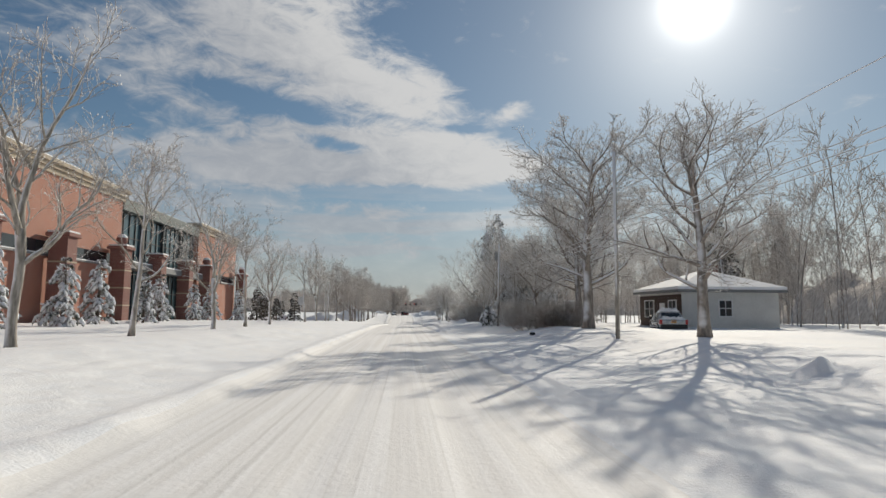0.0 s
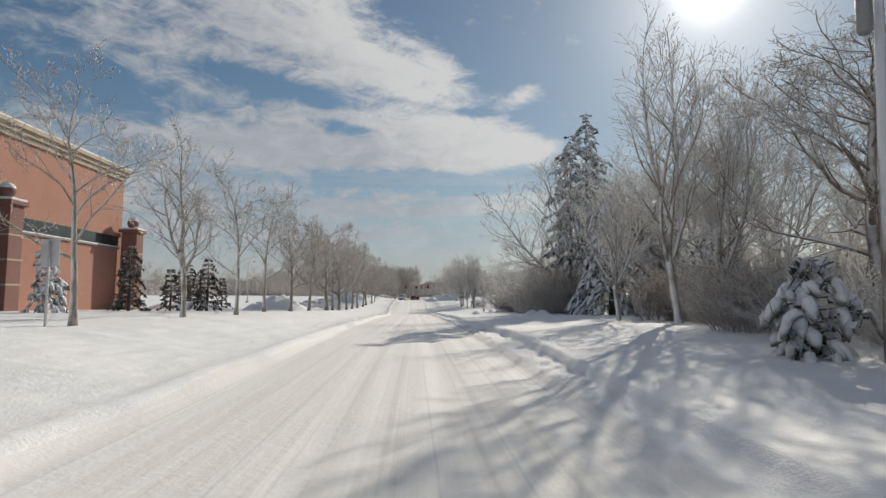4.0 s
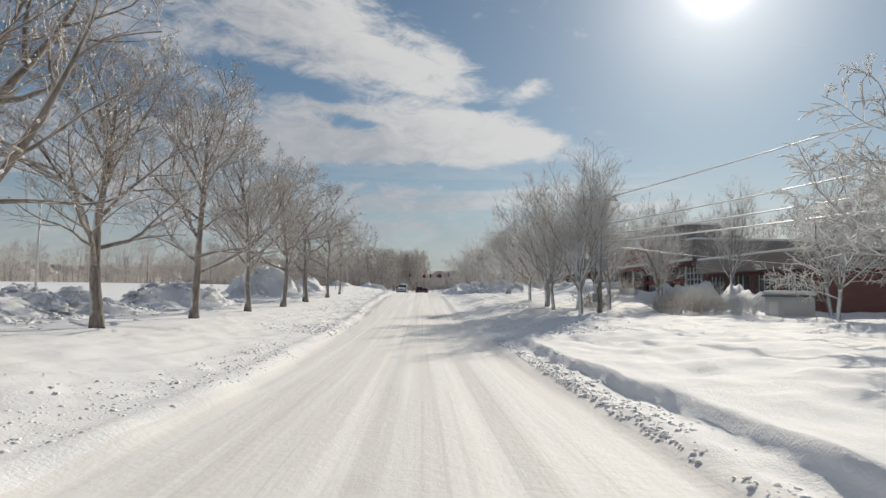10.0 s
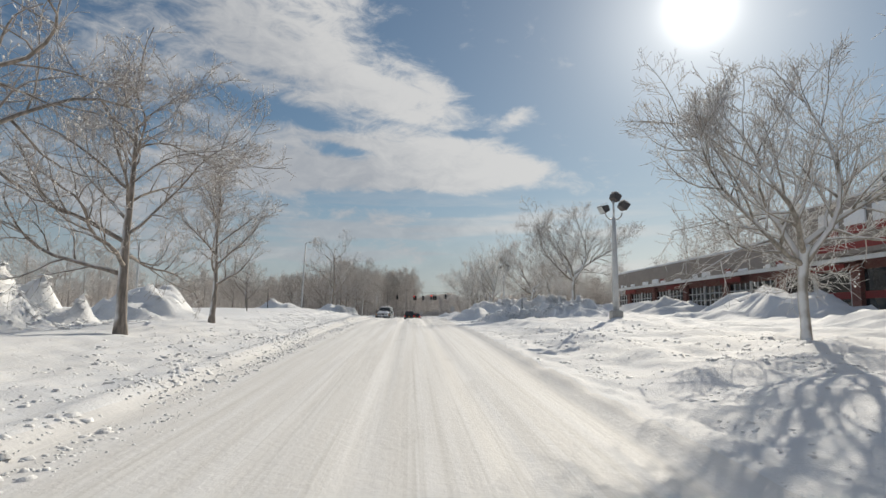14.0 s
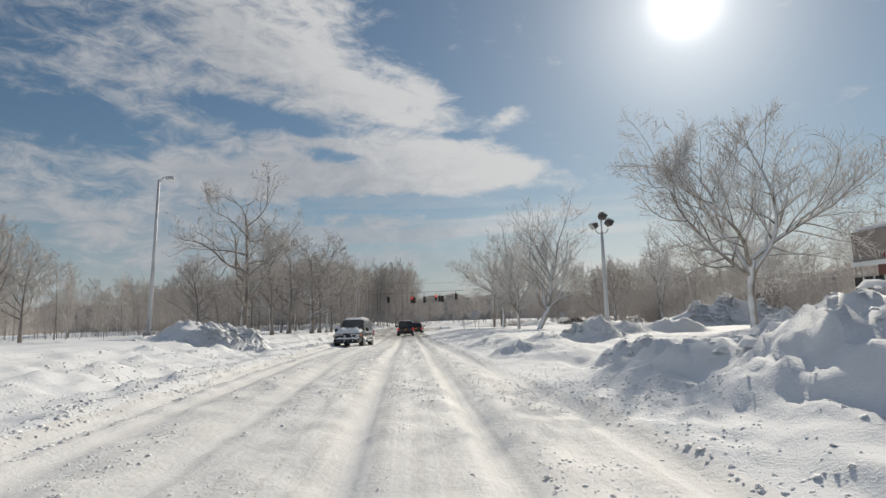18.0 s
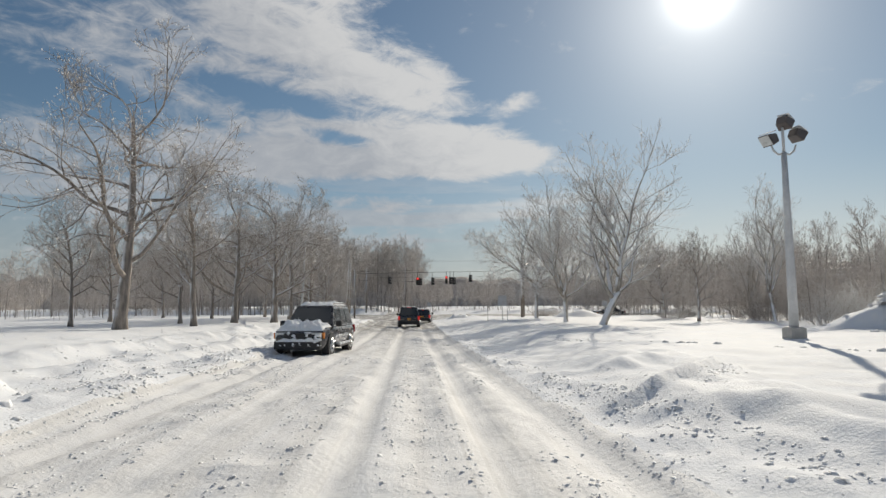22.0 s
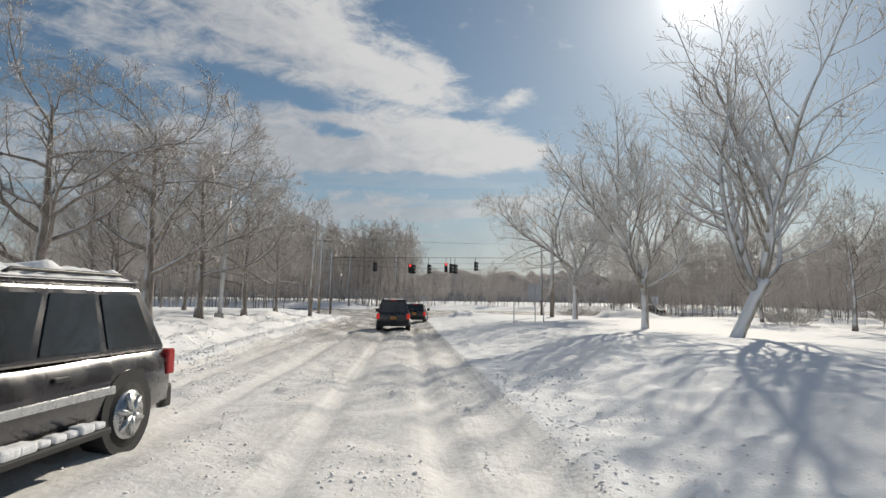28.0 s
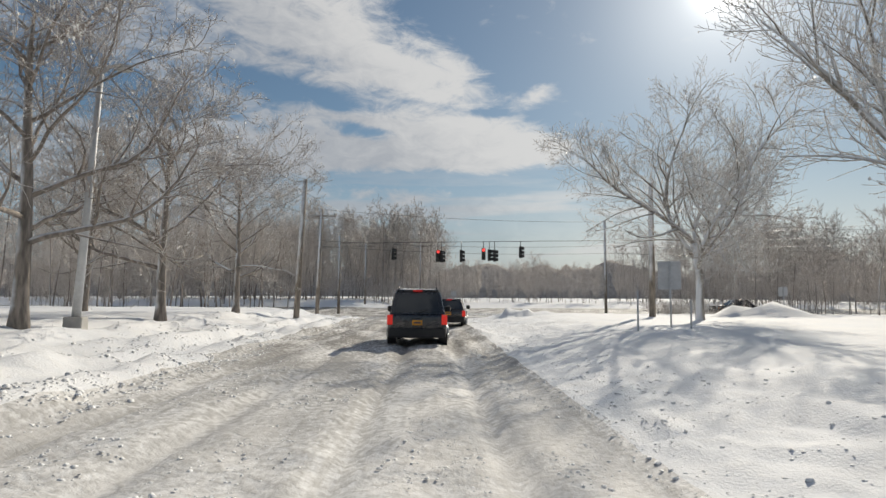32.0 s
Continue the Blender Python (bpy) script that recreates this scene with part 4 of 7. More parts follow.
clods("snow_clods", 27, 1100, within(6.6, 215.2, 1.3, 0.9), 0.10, "lumps of snow on a small ploughed heap")
clods("snow_clods", 22, 900, within(-12.5, 207.5, 2.4, 1.8), 0.15, "lumps of snow on a ploughed heap")
clods("snow_clods", 13, 5200, within(-14.0, 170.0, 3.8, 9.0), 0.17, "lumps of snow on a tall ploughed heap")
clods("snow_clods", 29, 2200, within(8.4, 190.5, 4.4, 2.8), 0.24, "chunks of ploughed snow on the heaps")
clods("snow_clods", 30, 3000, within(10.2, 202.5, 5.2, 4.4), 0.26, "chunks of ploughed snow on the large heap")
clods("snow_clods", 31, 5000, lambda r: (-3.6 - abs(r.gauss(0, 2.0)), r.uniform(136, 190)), 0.10, "rubble of broken snow on the ploughed verge")
clods("snow_clods", 32, 2600, lambda r: (r.uniform(3.2, 9.0), r.uniform(134, 176)), 0.10, "trampled chunks of snow on the verge")
clods("snow_clods", 33, 5200, lambda r: (r.gauss(-15.6, 1.4), r.uniform(106, 158)), 0.32, "chunks of ploughed snow heaped behind the row of trees", None, 1.3)
clods("snow_clods", 34, 500, lambda r: (lambda k: (2.35 + 0.9 * k + r.gauss(0, 0.2), 223.0 - 8.0 * k))(r.random()), 0.06, "windrow of broken snow beside the wheel track", None, 1.1)
clods("snow_clods", 35, 2600, lambda r: (2.3 + abs(r.gauss(0, 1.5)), r.uniform(238, 284)), 0.045, "uneven lumps of snow on the bank beside the lane", None, 1.3)
clods("snow_clods", 14, 500, lambda r: (r.uniform(3.5, 12), r.uniform(66, 190)), 0.04, "scattered lumps on the snowy lawn")
clods("snow_clods", 15, 300, lambda r: (r.uniform(-9, -3.5), r.uniform(60, 176)), 0.045, "scattered lumps on the snowy verge")
clods("snow_clods", 16, 46, lambda r: (lambda k: (5.0 + 5.5 * k + r.gauss(0, 0.08), 233.0 - 12.0 * k + r.gauss(0, 0.15)))(r.random()), 0.20, "row of snow lumps across the lawn", None, 1.05)
clods("snow_clods", 28, 450, lambda r: (lambda k: (2.2 + 3.2 * k + r.gauss(0, 0.15), 218.9 + 2.9 * k * k - abs(r.gauss(0, 0.3))))(r.random()), 0.035, "crumbled snow under a curved ploughed edge")
clods("snow_clods", 17, 1600, lambda r: (r.gauss(9, 4), r.gauss(300, 1.5)), 0.16, "dirty lumps of snow at the crossing")


# ---- trees along the way ----
def put(kind_name, x, y, tall, turn=None, group="", wide=1.0, sink=0.0):
    r = random.Random(int(x * 31 + y * 7))
    return plant("tree", kind_name, x, y, gz(x, y) - sink, tall, r.uniform(0, 360) if turn is None else turn, group, wide)


ROW = "trees along the left verge"
for k, (x, y, h) in enumerate([(-9.8, 16.8, 9.3), (-10.0, 24.0, 8.5), (-10.0, 33.6, 8.3), (-10.0, 40.2, 8.0), (-9.9, 46.6, 7.6), (-9.6, 60.8, 8.2), (-9.8, 69.6, 8.6), (-9.8, 77.4, 9.2), (-10.5, 86.6, 9.6), (-10.3, 94.8, 9.2)]):
    put(("slim_b", "slim_a")[k % 2] if k < 8 else ("slim_a", "street_c")[k % 2], x, y, h, group=ROW)
for name, x, y, h in (("street_c", -10.1, 102.6, 9.4), ("spreading", -9.6, 111.1, 11.2), ("street_a", -9.8, 117.4, 10.2), ("street_d", -9.85, 123.4, 11.4), ("street_b", -9.5, 130.0, 10.2), ("street_a", -9.5, 137.5, 11.2), ("street_c", -9.4, 145.0, 10.4), ("street_b", -9.05, 151.8, 10.4), ("spreading", -9.2, 160.3, 10.6), ("rounded", -8.6, 167.5, 9.2), ("street_c", -8.55, 175.3, 7.6)):
    put(name, x, y, h, group=ROW)
for name, x, y, h in (("spreading", -11.2, 234.5, 12.0), ("street_c", -10.6, 240.6, 8.8), ("spreading", -10.6, 247.2, 9.4), ("spreading", -9.3, 251.7, 10.4), ("rounded", -9.5, 258.0, 10.6), ("rounded", -9.05, 264.3, 9.4), ("rounded", -8.7, 271.0, 8.6), ("street_c", -13.9, 268.4, 8.0), ("street_b", -13.5, 258, 7.6), ("street_c", -14, 248, 7.2), ("street_b", -19.5, 222, 7.0), ("street_a", -17, 263, 7.6), ("street_c", -16, 240, 6.6), ("street_b", -20, 252, 7.6), ("street_c", -24, 232, 7.0), ("street_a", -23, 268, 7.6)):
    put(name, x, y, h, group=ROW)

# right-hand side, early stretch
for name, x, y, h, turn in (("oak", 11.9, 39.4, 14.0, 0), ("oak", 12.4, 25.2, 9.8, 140), ("oak", 14.0, 48.5, 11.5, 70), ("oak", 16.8, 56.0, 13.0, 250), ("oak", 12.6, 58.5, 9.0, 20),
                            ("upright_b", 10.2, 65.5, 12.2, 0), ("upright_a", 12.2, 66.0, 11.0, 0), ("upright_a", 9.4, 70.0, 8.5, 90), ("upright_b", 15.0, 70.5, 12.0, 200), ("upright_a", 18.5, 72.0, 12.0, 40), ("forked_b", 11.7, 92.2, 13.6, 150), ("forked_c", 18.5, 92.5, 14.0, 40), ("oak", 17.5, 84.0, 10.0, 200)):
    put(name, x, y, h, turn, wide=1.3 if name == "oak" else 1.0)
put("glazed", 13.4, 127.2, 7.4, wide=1.15)
put("glazed", 22.4, 144.0, 8.0)
for name, x, y, h, turn in (("upright_a", 9.2, 147.0, 10.6, 30), ("upright_b", 10.8, 148.8, 9.8, 0), ("upright_a", 8.4, 150.6, 9.0, 100), ("upright_b", 10.4, 152.4, 8.6, 200), ("forked_b", 17.0, 155.3, 8.6, 60), ("upright_a", 24.0, 158.2, 9.6, 0), ("upright_b", 20.5, 163.5, 9.0, 140), ("upright_a", 15.0, 160.5, 8.0, 220),
                            ("upright_b", 25.0, 138.5, 11.5, 30), ("upright_a", 28.5, 143.0, 12.5, 0), ("upright_b", 31.5, 139.0, 12.5, 70), ("upright_a", 33.5, 147.0, 12.0, 120), ("upright_b", 24.5, 147.5, 9.5, 10), ("slim_a", 8.9, 155.0, 9.6, 0), ("forked_b", 9.25, 156.4, 10.2, 20), ("forked_c", 9.3, 164.0, 8.4, 0), ("slim_b", 12.6, 152.5, 8.6, 0),
                            ("forked_c", 13.4, 200.0, 10.0, 10), ("slim_b", 12.9, 206.7, 5.8, 80), ("forked_c", 13.1, 215.6, 10.0, 0), ("forked_a", 12.1, 250.2, 13.2, 0), ("forked_b", 11.5, 256.8, 12.0, 15), ("forked_c", 12.25, 271.3, 12.5, 200),
                            ("street_a", 24, 268, 7.6, 0), ("upright_b", 25.5, 252.7, 10.5, 0), ("street_c", 22, 257, 7.5, 90), ("upright_a", 29, 262, 9.5, 0), ("upright_b", 33, 246, 10.0, 60)):
    put(name, x, y, h, turn)


# ---- far woods ----
WOOD = ice_twig("woods_twig", (0.42, 0.37, 0.335), (0.80, 0.77, 0.75), 0.72)

WOOD_STEM = bark("woods_stem", (0.27, 0.235, 0.21), 0.6, 1.2)


def wood_template(seed, height):
    rng = random.Random(seed)
    pile, stem = Pile(), 0
    for level, pts, rad in grow(rng, height, 0.24, 0.09, 12, 48, 0.32, crook=0.9, density=0.8):
        if level > 3:
            continue
        pile.tube(pts[::2] if level == 3 else pts[:: (1 if level == 0 else 2)], [max(r, 0.018) for r in (rad[::2] if level == 3 else rad[:: (1 if level == 0 else 2)])], 4 if level == 0 else 3, False)
        stem = len(pile.f) if level == 0 else stem
    return np.array(pile.v), pile.f, stem


WOODS = []
for sd in (101, 102, 103, 104):
    v, f, stem = wood_template(sd, 12.0)
    WOODS.append((v, np.array(f), (np.arange(len(f)) < stem).astype(np.int32)))


def woods(name, seed, spots, label):
    """A stand of bare trees as one object."""
    rng = random.Random(seed)
    vs, fs, ms, n = [], [], [], 0
    zs = ground(np.array([s[0] for s in spots]), np.array([s[1] for s in spots]))
    for (x, y, h), z in zip(spots, zs):
        v, f, m = WOODS[rng.randrange(4)]
        ms.append(m)
        a, s = rng.uniform(0, 6.28), h / 12.0
        w = s * rng.uniform(0.75, 1.1)
        ca, sa = math.cos(a), math.sin(a)
        vs.append(np.stack([x + (v[:, 0] * ca - v[:, 1] * sa) * w, y + (v[:, 0] * sa + v[:, 1] * ca) * w, z + v[:, 2] * s], 1))
        fs.append(f + n)
        n += len(v)
    co, fa = np.concatenate(vs), np.concatenate(fs)
    me = bpy.data.meshes.new(name)
    me.vertices.add(len(co))
    me.vertices.foreach_set("co", co.astype(np.float32).ravel())
    me.loops.add(fa.size)
    me.loops.foreach_set("vertex_index", fa.astype(np.int32).ravel())
    me.polygons.add(len(fa))
    me.polygons.foreach_set("loop_start", np.arange(0, fa.size, 4, dtype=np.int32))
    me.polygons.foreach_set("use_smooth", np.ones(len(fa), bool))
    me.materials.append(WOOD)
    me.materials.append(WOOD_STEM)
    me.polygons.foreach_set("material_index", np.concatenate(ms))
    me.update(calc_edges=True)
    return tagged(new(name, me), label, "woods", kind="stuff")


def stand(seed, count, x0, x1, y0, y1, h0, h1):
    r = random.Random(seed)
    return [(r.uniform(x0, x1), r.uniform(y0, y1), r.uniform(h0, h1)) for i in range(count)]


def ridge(name, points, height, depth, label):
    """A far wooded rise: a long uneven bank that closes the distance."""
    pts = [Vector((x, y, 0)) for x, y in points]
    line = []
    for a, b in zip(pts, pts[1:]):
        n = max(2, int((b - a).length / 2.5))
        line += [a.lerp(b, i / n) for i in range(n)]
    line.append(pts[-1])
    n, rows = len(line), 7
    co = np.zeros((n, rows, 3))
    for i, p in enumerate(line):
        way = (line[min(i + 1, n - 1)] - line[max(i - 1, 0)]).normalized()
        side = Vector((way.y, -way.x, 0))
        for k in range(rows):
            q = p + side * depth * (k / (rows - 1) - 0.5)
            co[i, k] = (q.x, q.y, 0)
    bumpy = 1 + 0.5 * fbm(co[..., 0] * 0.16, co[..., 1] * 0.16, 4, 7) + 0.12 * fbm(co[..., 0] * 0.9, co[..., 1] * 0.9, 2, 9)
    co[..., 2] = height * bumpy * np.sin(np.linspace(0, math.pi, rows))[None] ** 0.5 + rise(co[..., 1]) - 0.5
    return tagged(new(name, mesh(name, [tuple(v) for v in co.reshape(-1, 3)], [tuple(f) for f in quads(rows, n).tolist()], BRUSH, True)), label, "far woods", kind="structure")


def brush_material():
    m, g, b = material("far_brush", 0.95, spec=0.1)
    co = coords(g)
    x, y, z = g.xyz(co)
    stem = g.noise(g.vec(g.math("MULTIPLY", x, 2.2), g.math("MULTIPLY", y, 2.2), g.math("MULTIPLY", z, 0.18)), 1.0, 5, 0.65)
    g.link(g.mix(g.ramp(stem, 0.35, 0.66), (0.36, 0.32, 0.29), (0.56, 0.52, 0.49)), b.inputs["Base Color"])
    bump(g, b, stem, 0.8, 0.4)
    return m


BRUSH = brush_material()
ridge("backdrop", [(-420, 470), (-200, 440), (-90, 425), (20, 432), (60, 440), (300, 470)], 10.0, 26, "far wooded rise, grey-brown")
ridge("backdrop", [(-190, -60), (-185, 120), (-170, 300), (-120, 430)], 8.0, 22, "far wooded rise, grey-brown")
ridge("backdrop", [(85, 470), (100, 330), (96, 200), (84, 60), (80, -60)], 9.5, 22, "far wooded rise, grey-brown")


woods("woods", 1, stand(1, 130, -75, -26, 336, 376, 9.5, 13.5) + stand(41, 95, -30, 2, 334, 372, 11, 16.5) + stand(2, 60, 2, 40, 345, 385, 5, 8.5) + stand(3, 80, 35, 95, 322, 365, 10, 14) + stand(21, 120, -70, 80, 332, 350, 4, 7) + stand(31, 300, -62, 80, 326, 338, 1.8, 4.2), "dense bare grey-brown woods beyond the crossing")
woods("woods", 2, stand(4, 120, -78, -36, 205, 336, 6, 9) + stand(5, 60, -30, -17, 275, 335, 8, 11) + stand(22, 90, -75, -30, 200, 336, 3, 6) + stand(32, 260, -50, -27, 205, 332, 1.8, 4.0), "bare woods beyond the snowy field")
woods("woods", 3, stand(6, 130, 38, 78, 225, 330, 7, 10.5) + stand(7, 34, 26, 42, 246, 330, 5, 8) + stand(23, 90, 28, 60, 226, 330, 3, 6) + stand(33, 230, 25, 46, 246, 330, 1.8, 3.8), "bare woods behind the lawn")
woods("woods", 4, stand(8, 320, -150, -85, 60, 330, 5, 8.5), "low line of far woods beyond the car park")
woods("woods", 5, stand(9, 60, 30, 60, 5, 75, 12, 17) + stand(10, 40, 28, 46, 62, 92, 8, 13) + stand(11, 36, 26, 50, 96, 130, 9, 13) + stand(24, 50, 22, 44, 60, 88, 3, 6) + stand(25, 50, 28, 50, 0, 60, 4, 8), "bare woods behind the houses")
woods("woods", 6, stand(12, 40, 33, 60, 130, 225, 9, 13), "bare trees behind the shops")


# ---- buildings ----
BRICK = brick_material("red_brick", (0.42, 0.16, 0.10), (0.35, 0.125, 0.085), (0.40, 0.30, 0.25), 1.0)
BRICK_DARK = brick_material("dark_red_brick", (0.22, 0.075, 0.06), (0.17, 0.06, 0.05), (0.30, 0.22, 0.19), 1.0)
STONE = plain("tan_stone", (0.42, 0.35, 0.26), 0.8, grain=0.2, scale=2)
DARK_METAL = plain("dark_metal", (0.035, 0.038, 0.042), 0.45, 0.3)
GREEN_METAL = plain("dark_green_metal", (0.075, 0.095, 0.095), 0.55, 0.2, scale=1.5)
SLATE = plain("grey_metal_roof", (0.20, 0.205, 0.21), 0.6, scale=1.5)
PANE = glass("tinted_glass", (0.07, 0.12, 0.14))
PANE_DARK = glass("dark_glass", (0.03, 0.035, 0.04))
WHITE_PAINT = plain("white_paint", (0.74, 0.745, 0.74), 0.6, vary=0.08, scale=1.2)
CREAM = plain("pale_siding", (0.62, 0.62, 0.60), 0.7, vary=0.08, scale=1.0)
BROWN = plain("dark_brown_siding", (0.075, 0.05, 0.04), 0.75)
WOOD_GREY = plain("weathered_wood", (0.19, 0.165, 0.14), 0.85, grain=0.4)
RED = plain("red_sign", (0.26, 0.05, 0.045), 0.7, vary=0.3)
FASCIA = plain("grey_fascia", (0.29, 0.255, 0.23), 0.7, scale=0.8)
CONCRETE = plain("concrete", (0.42, 0.41, 0.39), 0.85, grain=0.3)


def brick_hall():
    x0, z0 = -27.5, 0.4
    hall = thing("brick_hall", (x0, 0, z0), 0, "large red-brick hall with a glazed middle and tan cornice", "building")
    top = 12.6
    for y0, y1, nm in ((-45, 61, "long"), (83, 101, "end")):
        part("wall", boxed(-30, 0, y0, y1, -1.5, top, 0.03), BRICK, hall, "red brick wall")
        for k, (o, a, b) in enumerate(((0.16, top - 0.95, top - 0.55), (0.34, top - 0.548, top - 0.2), (0.55, top - 0.198, top + 0.12))):
            part("cornice", boxed(-30.2, o, y0 - o, y1 + o, a, b, 0.03), STONE, hall, "stepped tan stone cornice")
        part("cornice_snow", boxed(-30, 0.45, y0 - 0.3, y1 + 0.3, top + 0.122, top + 0.26, 0.05), SNOW, hall)
        y = y0 + 0.6
        while y < y1 - 2:
            w = min(9.0, y1 - 0.6 - y)
            part("window_band", boxed(-0.1, 0.035, y, y + w, 5.35, 6.35), PANE_DARK, hall, "dark strip window")
            part("sill", boxed(-0.1, 0.16, y, y + w, 5.2, 5.346, 0.01), SLATE, hall)
            part("sill_snow", boxed(-0.05, 0.15, y + 0.1, y + w - 0.1, 5.35, 5.43, 0.02), SNOW, hall)
            y += w + 0.5
    # glazed middle
    part("core", boxed(-30, -0.9, 61, 83, -1.5, 11.0), DARK_METAL, hall)
    part("roof_band", boxed(-30.0, 0.1, 61.02, 82.98, 10.9, 12.1, 0.04), GREEN_METAL, hall, "grey metal roof edge")
    part("roof_snow", boxed(-30, -1.2, 61.2, 82.8, 12.102, 12.2, 0.05), SNOW, hall)
    n = 16
    for i in range(n):
        ya, yb = 61.1 + i * 21.8 / n, 61.1 + (i + 1) * 21.8 / n
        for za, zb in ((0.2, 3.0), (3.1, 5.1), (5.9, 8.4), (8.5, 10.8)):
            part("pane", boxed(-0.62, -0.58, ya + 0.05, yb - 0.05, za, zb), PANE, hall, "blue-grey window pane")
        part("mullion", boxed(-0.72, -0.48 + (0.2 if i % 4 == 0 else 0), ya - 0.05, ya + (0.05 if i % 4 else 0.22), 0, 10.9), DARK_METAL, hall)
    for z in (3.05, 8.45):
        part("transom", boxed(-0.7, -0.5, 61.0, 83, z - 0.05, z + 0.05), DARK_METAL, hall)
    part("canopy", boxed(-0.9, 1.0, 61.1, 82.9, 5.2, 5.8, 0.04), SLATE, hall)
    part("canopy_snow", boxed(-0.4, 0.95, 61.3, 82.7, 5.802, 5.95, 0.05), SNOW, hall)
    # piers
    for y, ball in ((58.6, True), (67.0, False), (75.4, False), (83.0, True), (100.6, True), (49, False), (40, False)):
        pier = part("pier", boxed(0.5, 1.9, y - 0.7, y + 0.7, -1.5, 6.7, 0.04), BRICK_DARK, hall, "dark red brick pier")
        for z in (1.5, 3.1, 4.7):
            part("band", boxed(0.47, 1.93, y - 0.73, y + 0.73, z, z + 0.12, 0.01), STONE, pier)
        part("cap", boxed(0.3, 2.1, y - 0.9, y + 0.9, 6.702, 7.0, 0.05), BRICK_DARK, pier)
        part("cap_snow", boxed(0.38, 2.02, y - 0.82, y + 0.82, 7.002, 7.16, 0.06), SNOW, pier)
        if ball:
            bm = bmesh.new()
            bmesh.ops.create_uvsphere(bm, u_segments=16, v_segments=10, radius=0.5)
            for v in bm.verts:
                v.co += Vector((1.2, y, 7.62))
            part("ball", bm, BRICK_DARK, pier, "round brick-red finial", True)
            bm = bmesh.new()
            bmesh.ops.create_uvsphere(bm, u_segments=14, v_segments=8, radius=0.46)
            for v in bm.verts:
                v.co = Vector((1.2 + v.co.x, y + v.co.y, 7.86 + v.co.z * 0.7))
            part("ball_snow", bm, SNOW, pier, "", True)


brick_hall()


def window(parent, x, y, z, w, h, along, sill=True, cols=2, rows=2, mat=None, out=0.06):
    """A window set on a wall that runs along 'y' or 'x': frame, panes, sill."""
    def slab(a0, a1, z0, z1, d0, d1):
        s = 1 if out > 0 else -1
        lo, hi = sorted((d0 * s, d1 * s))
        return boxed(x + lo, x + hi, y + a0, y + a1, z + z0, z + z1) if along == "y" else boxed(x + a0, x + a1, y + lo, y + hi, z + z0, z + z1)

    win = part("window", slab(-w / 2, w / 2, 0, h, -0.05, 0.012), mat or PANE_DARK, parent, "dark window pane")
    t = 0.07
    for a0, a1, z0, z1 in ((-w / 2 - t, -w / 2, -t, h + t), (w / 2, w / 2 + t, -t, h + t), (-w / 2, w / 2, -t, 0), (-w / 2, w / 2, h, h + t)):
        part("frame", slab(a0, a1, z0, z1, -0.05, 0.06), WHITE_PAINT, win)
    for i in range(1, cols):
        a = -w / 2 + w * i / cols
        part("bar", slab(a - 0.022, a + 0.022, 0, h, 0.0, 0.04), WHITE_PAINT, win)
    for i in range(1, rows):
        b = h * i / rows
        part("bar", slab(-w / 2, w / 2, b - 0.022, b + 0.022, 0.002, 0.042), WHITE_PAINT, win)
    return win


def hip_roof(x0, x1, y0, y1, z, h, over=0.45, thick=0.16):
    bm = bmesh.new()
    lx, ly = x1 - x0, y1 - y0
    inset = min(lx, ly) / 2 + over
    for dz in (0, thick):
        a = [bm.verts.new(p) for p in ((x0 - over, y0 - over, z + dz), (x1 + over, y0 - over, z + dz), (x1 + over, y1 + over, z + dz), (x0 - over, y1 + over, z + dz))]
        if ly >= lx:
            r = [bm.verts.new(((x0 + x1) / 2, y0 - over + inset, z + h + dz)), bm.verts.new(((x0 + x1) / 2, y1 + over - inset, z + h + dz))]
            fs = [(a[0], a[1], r[0]), (a[1], a[2], r[1], r[0]), (a[2], a[3], r[1]), (a[3], a[0], r[0], r[1])]
        else:
            r = [bm.verts.new((x0 - over + inset, (y0 + y1) / 2, z + h + dz)), bm.verts.new((x1 + over - inset, (y0 + y1) / 2, z + h + dz))]
            fs = [(a[3], a[0], r[0]), (a[0], a[1], r[1], r[0]), (a[1], a[2], r[1]), (a[2], a[3], r[0], r[1])]
        for f in fs:
            bm.faces.new(f)
        if dz:
            for i in range(4):
                bm.faces.new((low[i], low[(i + 1) % 4], a[(i + 1) % 4], a[i]))
        low = a
    bmesh.ops.recalc_face_normals(bm, faces=bm.faces)
    return bm


